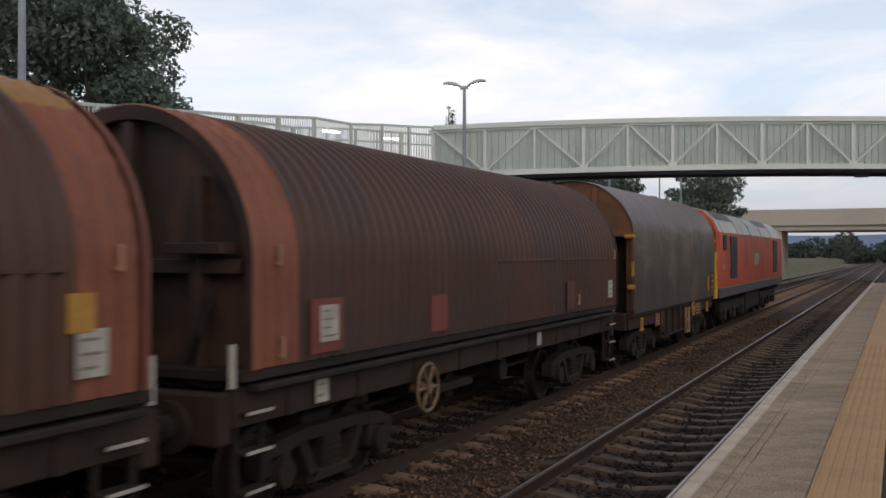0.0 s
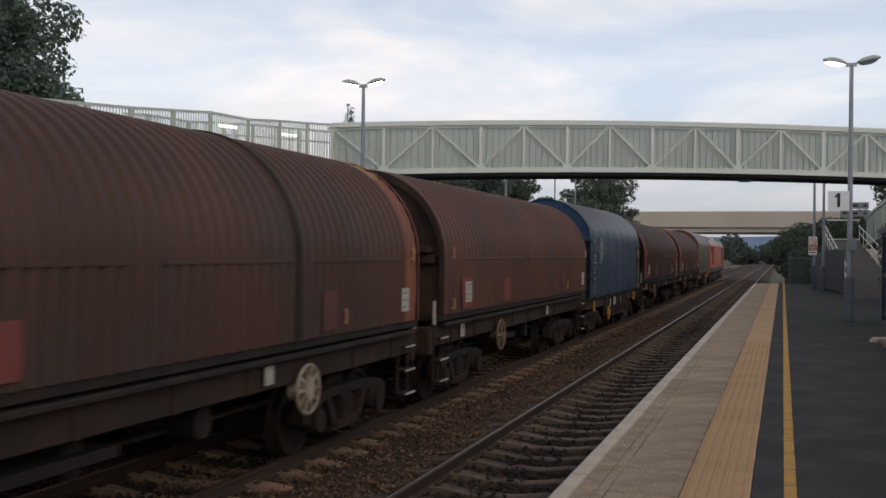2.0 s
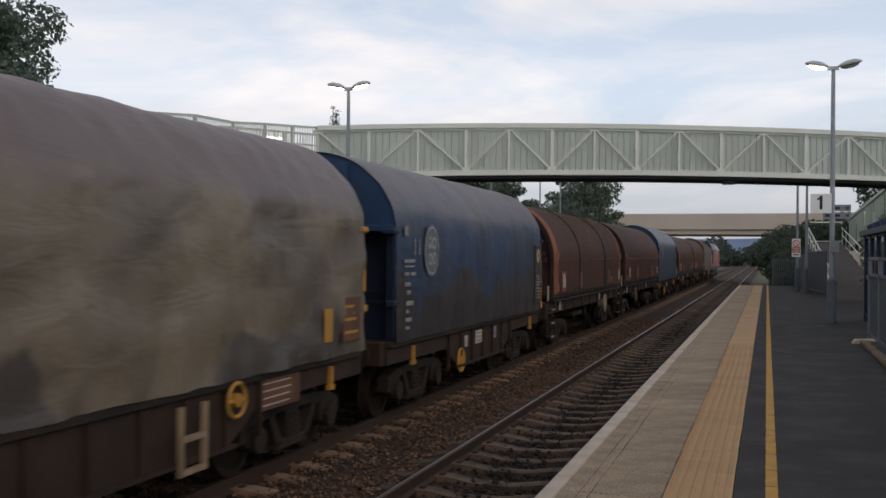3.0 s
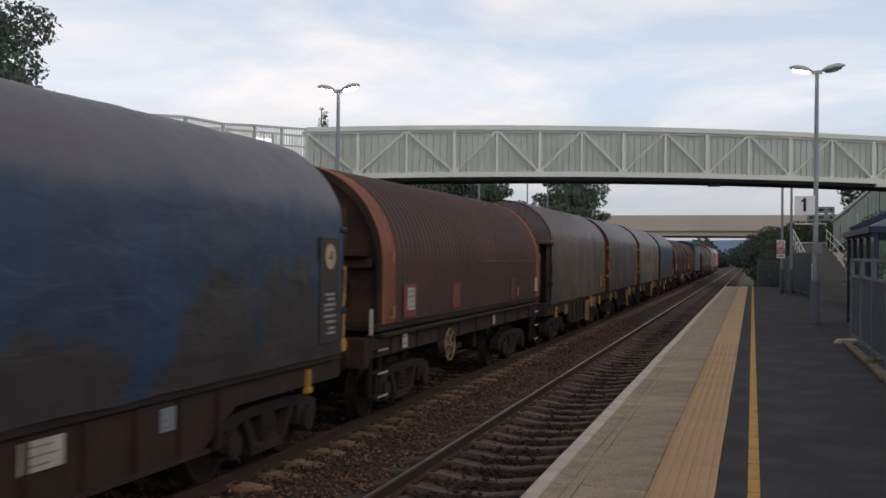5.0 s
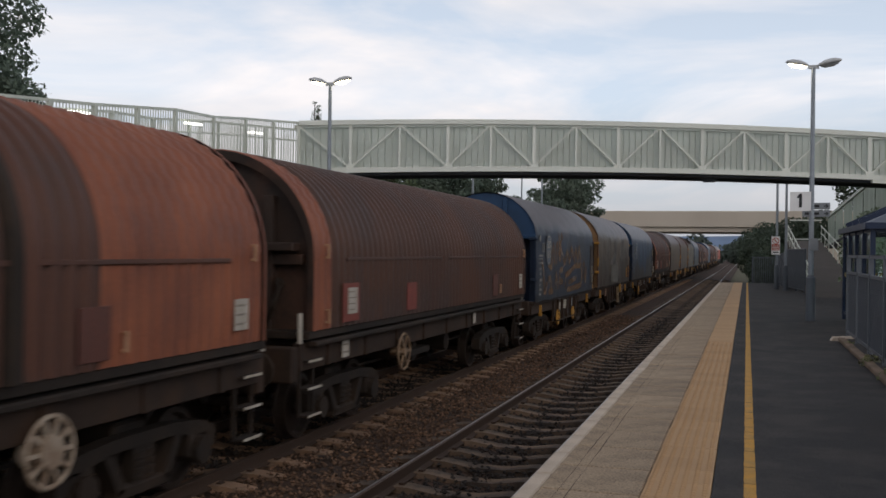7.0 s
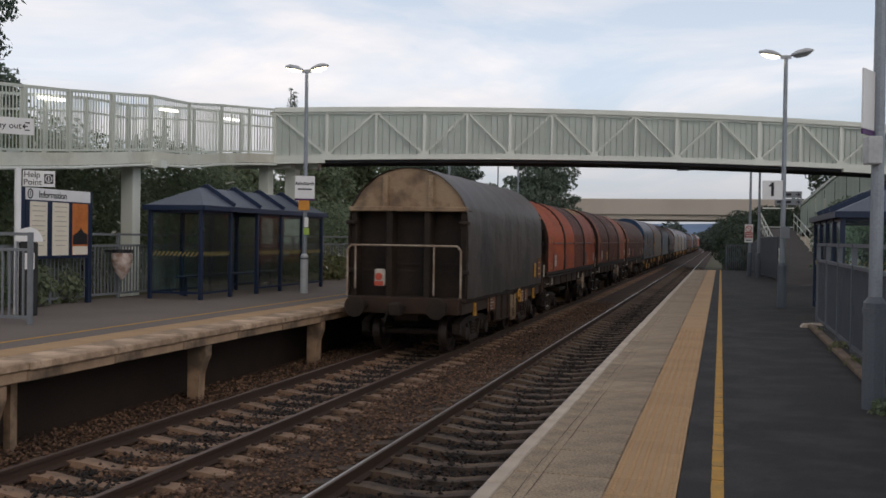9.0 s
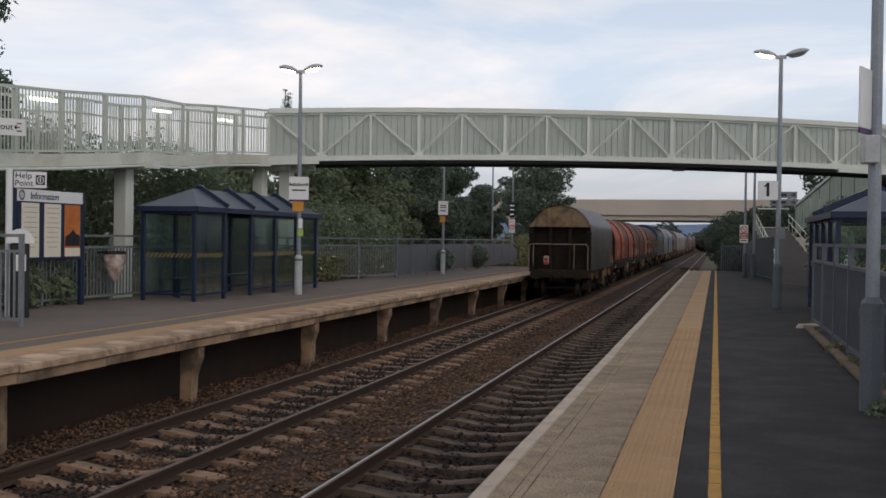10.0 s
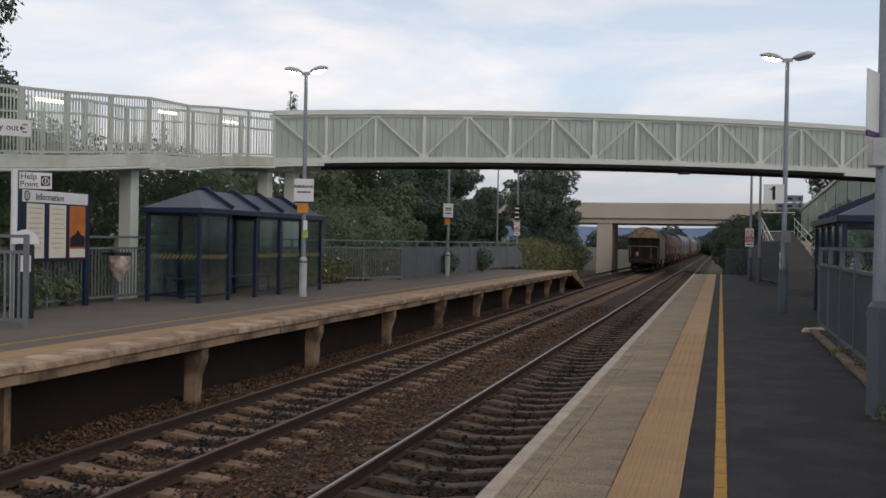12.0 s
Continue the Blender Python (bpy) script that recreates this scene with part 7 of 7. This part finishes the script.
def locomotive(front, rear):
    L = front - rear
    red = mat("red_loco_paint", (0.60, 0.098, 0.040), 0.4, second=(0.50, 0.080, 0.036), amount=0.5, scale=0.8, grain=30, bump=0.03, dirt=(0.2, 0.05, 0.035), dirt_amount=0.3, dirt_scale=0.8)
    roofm = mat("pale_loco_roof", (0.50, 0.47, 0.44), 0.5, second=(0.36, 0.33, 0.30), amount=0.6, scale=1.0, grain=30, bump=0.03)
    yel = mat("yellow_loco_end", (0.72, 0.40, 0.03), 0.45, second=(0.6, 0.32, 0.03), scale=1.5, grain=30, bump=0.03)
    grey = mat("dark_grey_skirt", (0.10, 0.10, 0.105), 0.6, scale=1.5, grain=30)
    lo = thing("locomotive", "red diesel locomotive with black grilles and yellow end", "locomotive", pose(TX, (front + rear) / 2, RAIL))
    half = [(1.32, 1.36), (1.33, 2.2), (1.30, 3.05)]
    roof = [(1.30, 3.05), (1.12, 3.42), (0.80, 3.70), (0.4, 3.80), (0.0, 3.82)]
    bm = B()
    for s in (-1, 1):
        a = [bm.verts.new((s * x, -L / 2 + 0.35, z)) for x, z in half]
        b = [bm.verts.new((s * x, L / 2 - 0.35, z)) for x, z in half]
        for k in range(2):
            bm.faces.new((a[k], b[k], b[k + 1], a[k + 1]))
    for s in (-1, 1):
        y0, y1 = s * (L / 2 - 0.35), s * L / 2
        full = half + roof[1:]
        full = full + [(-x, z) for x, z in full[-2::-1]]
        a = [bm.verts.new((x, y0, z)) for x, z in full]
        b = [bm.verts.new((x * 0.96, y1 - (s * 0.35 if z > 2.6 else 0) * (z - 2.6) / 1.2 if z > 2.6 else y1, z)) for x, z in full]
        for k in range(len(full) - 1):
            bm.faces.new((a[k], b[k], b[k + 1], a[k + 1]))
        bm.faces.new(b)
    part("body", bm, red, lo)
    bm = B()
    full = roof + [(-x, z) for x, z in roof[-2::-1]]
    a = [bm.verts.new((x, -L / 2 + 0.34, z + 0.004)) for x, z in full]
    b = [bm.verts.new((x, L / 2 - 0.34, z + 0.004)) for x, z in full]
    for k in range(len(full) - 1):
        bm.faces.new((a[k], b[k], b[k + 1], a[k + 1]))
    rf = part("roof", bm, roofm, lo, "pale grey roof")
    for y0, y1 in ((-L / 2 + 0.9, -L / 2 + 4.4), (1.2, 5.2)):
        for s in (-1, 1):
            bm = B()
            v = [bm.verts.new(p) for p in ((s * 1.10, y0, 3.46), (s * 1.10, y1, 3.46), (s * 0.82, y1, 3.71), (s * 0.82, y0, 3.71))]
            bm.faces.new(v)
            bmesh.ops.solidify(bm, geom=bm.faces[:], thickness=0.02)
            part("roof_grille", bm, M["black"], rf, "black roof grille")
    for k in range(6):
        bm = B()
        y = -L / 2 + 1.0 + k * (L - 2) / 5
        for (x0, z0), (x1, z1) in zip(full, full[1:]):
            bar(bm, (x0, y, z0 + 0.01), (x1, y, z1 + 0.01), 0.06, 0.03)
        part("roof_seam", bm, roofm, rf)
    for s in (-1, 1):
        for y, w in ((-L / 2 + 3.0, 1.35), (L / 2 - 3.0, 1.35)):
            bm = B()
            box(bm, min(s * 1.31, s * 1.345), max(s * 1.31, s * 1.345), y - w / 2, y + w / 2, 1.6, 2.95, 0.01)
            g = part("side_grille", bm, M["black"], lo, "black louvred side grille")
            for k in range(9):
                bm = B()
                z = 1.68 + k * 0.145
                box(bm, min(s * 1.345, s * 1.36), max(s * 1.345, s * 1.36), y - w / 2 + 0.05, y + w / 2 - 0.05, z, z + 0.03)
                part("louvre", bm, grey, g)
        bm = B()
        box(bm, min(s * 1.31, s * 1.34), max(s * 1.31, s * 1.34), -L / 2 + 0.95, -L / 2 + 1.55, 2.5, 2.98, 0.01)
        part("cab_side_window", bm, M["black"], lo, "dark cab side window")
        bm = B()
        box(bm, min(s * 1.2, s * 1.335), max(s * 1.2, s * 1.335), -L / 2 + 0.3, L / 2 - 0.3, 1.05, 1.37, 0.02)
        part("skirt", bm, grey, lo, "dark grey lower band")
        for y, w in ((-0.9, 0.12), (-0.5, 0.5), (0.1, 0.5), (-L / 2 + 0.9, 0.12), (-L / 2 + 1.15, 0.12)):
            bm = B()
            z = 2.2 if abs(y) < 2 else 2.0
            h = 0.42 if w > 0.3 or y == -0.9 else 0.16
            box(bm, min(s * 1.335, s * 1.341), max(s * 1.335, s * 1.341), y - w / 2, y + w / 2, z - h / 2, z + h / 2)
            part("side_mark", bm, MW["white"], lo, "plain white mark")
    for s in (-1, 1):
        bm = B()
        box(bm, -1.28, 1.28, min(s * (L / 2 - 0.2), s * (L / 2 + 0.02)), max(s * (L / 2 - 0.2), s * (L / 2 + 0.02)), 1.05, 2.45, 0.03)
        part("warning_panel", bm, yel, lo, "yellow end panel")
        bm = B()
        box(bm, -1.0, 1.0, min(s * (L / 2 - 0.4), s * (L / 2 - 0.08)), max(s * (L / 2 - 0.4), s * (L / 2 - 0.08)), 2.65, 3.25, 0.03)
        part("windscreen", bm, M["black"], lo, "dark windscreen")
        buffers(lo, s * (L / 2 - 0.05), s)
        for k in range(3):
            for q in (1, -1):
                shared("wheel", "wheel_r" if q > 0 else "wheel_l", lambda bm: wheel(bm, q), MW["wheel"], lo, (0, s * (L / 2 - 2.2 - 1.9 * k), 0.03))
        for x in (-1, 1):
            bm = B()
            y = s * (L / 2 - 4.1)
            lo_, hi_ = min(x * 0.95, x * 1.15), max(x * 0.95, x * 1.15)
            box(bm, lo_, hi_, y - 2.6, y + 2.6, 0.55, 0.85, 0.03)
            for d in (-1.9, 0, 1.9):
                box(bm, lo_, hi_ + 0.05, y + d - 0.2, y + d + 0.2, 0.3, 0.65, 0.03)
                rod(bm, (x * 1.1, y + d - 0.45, 0.35), (x * 1.1, y + d - 0.45, 0.75), 0.07)
            part("bogie_frame", bm, MW["black"], lo)
    bm = B()
    box(bm, -1.15, 1.15, -1.9, 1.9, 0.35, 1.1, 0.08)
    part("fuel_tank", bm, MW["black"], lo)
    bm = B()
    box(bm, -0.9, 0.9, -L / 2 + 0.3, L / 2 - 0.3, 0.8, 1.36)
    part("chassis", bm, MW["black"], lo)
    return lo


CONSIST = []


def train():
    add = CONSIST.append
    hb = dict(gable=MW["blueend"], lower=MW["bluepost"])
    ho = dict(gable=MW["rustend"], lower=MW["black"])
    dk = dict(gable=MW["olive"], lower=MW["black"])
    add(locomotive(48.2, 30.5))
    add(hood_wagon(29.8, 20.2, MW["olive"], seed=1, label="grey olive tarpaulin hood wagon with rusty ends", **ho))
    add(ribbed_wagon(18.6, 7.0, bands=((-99, -5.15),), seed=2, label="dark brown ribbed wagon with one orange end band"))
    add(ribbed_wagon(5.7, -6.6, bands=((-99, -5.5), (5.5, 99)), seed=3, ochre=True, label="dark brown ribbed wagon with two orange end bands"))
    add(hood_wagon(-7.75, -17.45, MW["blue"], seed=4, emblem=True, wrinkle=0.02, label="blue tarpaulin hood wagon with white round emblem", **hb))
    add(ribbed_wagon(-18.5, -30.2, "warm", top=3.68, seed=5, label="plain dark brown ribbed steel wagon"))
    add(ribbed_wagon(-31.4, -43.1, bands=((-99, -5.35), (5.35, 99)), hoops=(-2.4, 2.1), seed=6, ochre=True, label="brown ribbed wagon with dark hoops and orange ends"))
    add(hood_wagon(-44.3, -53.9, MW["bluedirty"], seed=7, emblem=True, label="soiled blue tarpaulin wagon with white round emblem", **hb))
    add(hood_wagon(-55.1, -64.7, MW["greygreen"], seed=8, wrinkle=0.055, label="wrinkled grey green tarpaulin wagon with yellow levers", **ho))
    add(hood_wagon(-65.8, -75.2, MW["olive"], seed=9, label="grey olive tarpaulin hood wagon with rusty ends", **ho))
    add(hood_wagon(-76.3, -86.2, MW["olive"], seed=10, label="grey olive tarpaulin hood wagon with dark ends", **dk))
    add(ribbed_wagon(-88.1, -99.0, bands=((-99, -4.9), (5.0, 99)), seed=11, label="dark brown ribbed wagon with orange end bands"))
    add(hood_wagon(-100.3, -110.5, MW["bluepatch"], seed=12, emblem=True, label="soiled blue tarpaulin wagon with white round emblem", **hb))
    add(hood_wagon(-111.9, -121.4, MW["olive"], seed=13, wrinkle=0.025, label="olive tarpaulin wagon with a pale grey patch", gable=MW["tangable"], lower=MW["endbrown"]))
    add(hood_wagon(-122.8, -132.4, MW["bluedark"], seed=14, emblem=True, wrinkle=0.005, label="dark blue tarpaulin wagon with tan paint scrawl", **hb))
    add(ribbed_wagon(-134.0, -145.9, top=3.62, bands=((-99, -5.4),), seed=15, label="dark brown ribbed wagon with an orange end band"))
    add(ribbed_wagon(-147.2, -159.3, "warm", top=3.69, bands=((-99, -5.35), (3.2, 99)), hoops=(-2.2, 2.2), seed=16, label="brown ribbed wagon with dark hoops and orange ends"))
    add(ribbed_wagon(-160.5, -171.9, "rust", bands=((-99, -0.2), (2.2, 99)), hoops=(-2.6, 2.2), seed=17, top=3.66, ochre=True, label="bright orange and red brown ribbed wagon"))
    add(hood_wagon(-172.8, -181.6, MW["soot"], gable=MW["cream"], lower=MW["black"], seed=18, label="grey tarpaulin wagon with cream gable and tail lamp"))

    plate("yellow_label", CONSIST[3], 1.408, 5.5, 2.04, 0.24, 0.26, MW["yellow"], "yellow square label")
    plate("yellow_label", CONSIST[16], 1.408, -2.83, 1.75, 0.30, 0.34, MW["yellow"], "yellow square label", 1)
    bm = B()
    rod(bm, (1.25, 1.15, 0.585), (1.285, 1.15, 0.585), 0.19, 24)
    part("brake_disc", bm, MW["yellow"], CONSIST[14], "yellow round brake disc")
    scrawl(CONSIST[14])
    patch(CONSIST[13])
    tail(CONSIST[18], 4.4)


def side_x(z):
    """Half width of the tarpaulin hood at height z."""
    half = hood_profile()[:6]
    for (x0, z0), (x1, z1) in zip(half, half[1:]):
        if z <= z1:
            return x0 + (x1 - x0) * max(0, z - z0) / (z1 - z0)
    return x1


def scrawl(w):
    """Sprayed strokes on the tarpaulin's side, as smooth ribbons with soft corners."""
    d = -0.85
    strokes = [[(-2.31, 2.0), (-2.54, 2.42), (-2.14, 2.6), (-1.94, 2.42), (-1.98, 2.05), (-2.26, 2.0)], [(-1.7, 2.71), (-1.58, 2.06)],
               [(-1.23, 2.08), (-1.33, 2.58), (-1.05, 2.67), (-0.81, 2.17)], [(-0.83, 2.96), (-0.69, 2.17)], [(-0.27, 2.94), (-0.76, 2.6)], [(-0.7, 2.63), (0.02, 2.04)],
               [(-3.4, 2.2), (-3.15, 2.0), (-2.93, 1.36)], [(-3.1, 1.41), (-2.73, 1.38), (-2.65, 1.65)], [(-2.5, 1.69), (-2.16, 1.75), (-2.01, 1.4)], [(-2.38, 1.38), (-1.71, 1.38)],
               [(-1.46, 1.42), (-1.31, 1.9), (-1.02, 1.43)], [(-0.72, 1.4), (-0.8, 1.92), (-0.24, 1.96)], [(-0.73, 1.6), (-0.3, 1.6)]]
    strokes = [[(a + d, b) for a, b in st] for st in strokes]
    strokes += [[(-0.85, 2.09), (-0.4, 2.48), (-0.02, 2.08), (0.32, 2.62), (0.74, 2.13), (1.03, 2.6), (1.38, 2.15), (1.78, 2.62), (1.97, 2.12)],
                [(-0.66, 1.36), (-0.79, 1.75), (0.0, 1.85), (0.97, 2.03), (2.1, 2.03), (2.3, 1.6), (2.1, 1.40), (0.5, 1.36), (-0.48, 1.34)],
                [(-0.17, 1.54), (1.28, 1.67)], [(2.48, 1.98), (2.64, 2.17), (2.88, 1.50), (3.06, 1.49), (3.1, 1.98)]]
    for k, st in enumerate(strokes):
        pts = []
        for i in range(len(st) - 1):
            for q in range(8):
                pts.append(Vector(st[i]).lerp(Vector(st[i + 1]), q / 8))
        pts.append(Vector(st[-1]))
        for _ in range(3):
            pts = [pts[0]] + [(a + 2 * b + c) / 4 for a, b, c in zip(pts, pts[1:], pts[2:])] + [pts[-1]]
        bm = B()
        prev = None
        for i, p in enumerate(pts):
            t = (pts[min(i + 1, len(pts) - 1)] - pts[max(i - 1, 0)]).normalized()
            n = Vector((-t.y, t.x)) * 0.085 * (1 + 0.35 * noise.noise(Vector((i * 0.35, k * 3.1, 0))))
            if i in (0, len(pts) - 1):
                n *= 0.6
            lift = 0.012 + 0.00005 * i + 0.0005 * k
            cur = [bm.verts.new((side_x(p.y + u * n.y) + lift, p.x + u * n.x, p.y + u * n.y)) for u in (1, -1)]
            if prev:
                bm.faces.new((prev[0], prev[1], cur[1], cur[0]))
            prev = cur
        part("spray_stroke", bm, MW["tan"], w, "tan sprayed paint stroke")


def patch(w):
    bm = B()
    n = 12
    vs = [[bm.verts.new((1.362 + 0.004 * math.sin(i * 1.7 + j), -1.6 + 2.2 * i / n + 0.02 * math.sin(j * 5), 1.24 + 0.72 * j / 4 + 0.015 * math.sin(i * 2.3))) for j in range(5)] for i in range(n + 1)]
    for a, b in zip(vs, vs[1:]):
        for j in range(4):
            bm.faces.new((a[j], b[j], b[j + 1], a[j + 1]))
    part("repair_patch", bm, MW["patchgrey"], w, "pale grey repair patch")


def tail(w, half):
    y = -half - 0.10
    bm = B()
    pts = [(-1.30, 1.2), (-1.30, 2.18), (-1.22, 2.28), (1.12, 2.28), (1.20, 2.18), (1.20, 1.2)]
    for (a, b), (c, d) in zip(pts, pts[1:]):
        rod(bm, (a, y, b), (c, y, d), 0.022)
    rod(bm, (0.62, y, 2.28), (0.62, y, 1.25), 0.018)
    rod(bm, (-1.12, y, 2.28), (-1.12, y, 1.35), 0.018)
    part("end_handrail", bm, MW["dirtywhite"], w, "pale tubular end handrail")
    bm = B()
    box(bm, -0.66, -0.44, y - 0.10, y + 0.02, 1.42, 1.78, 0.03)
    lamp = part("tail_lamp", bm, MW["white"], w, "white tail lamp with red lens")
    bm = B()
    rod(bm, (-0.55, y - 0.11, 1.62), (-0.55, y - 0.13, 1.62), 0.08, 14)
    part("lens", bm, M["sign_red"], lamp, "red lens")
    bm = B()
    box(bm, -0.65, -0.45, y - 0.108, y - 0.101, 1.43, 1.52)
    part("red_band", bm, M["sign_red"], lamp)


train()


def motions():
    for w in CONSIST:
        x, y, z = w.matrix_basis.translation
        walk(w, [(t, pose(x, y + d, z)) for t, d in ((0, 0.0), (3, 67.2), (6, 134.4), (9, 201.6), (9.6, 214.8), (10.5, 234.9), (12, 268.6))])


motions()
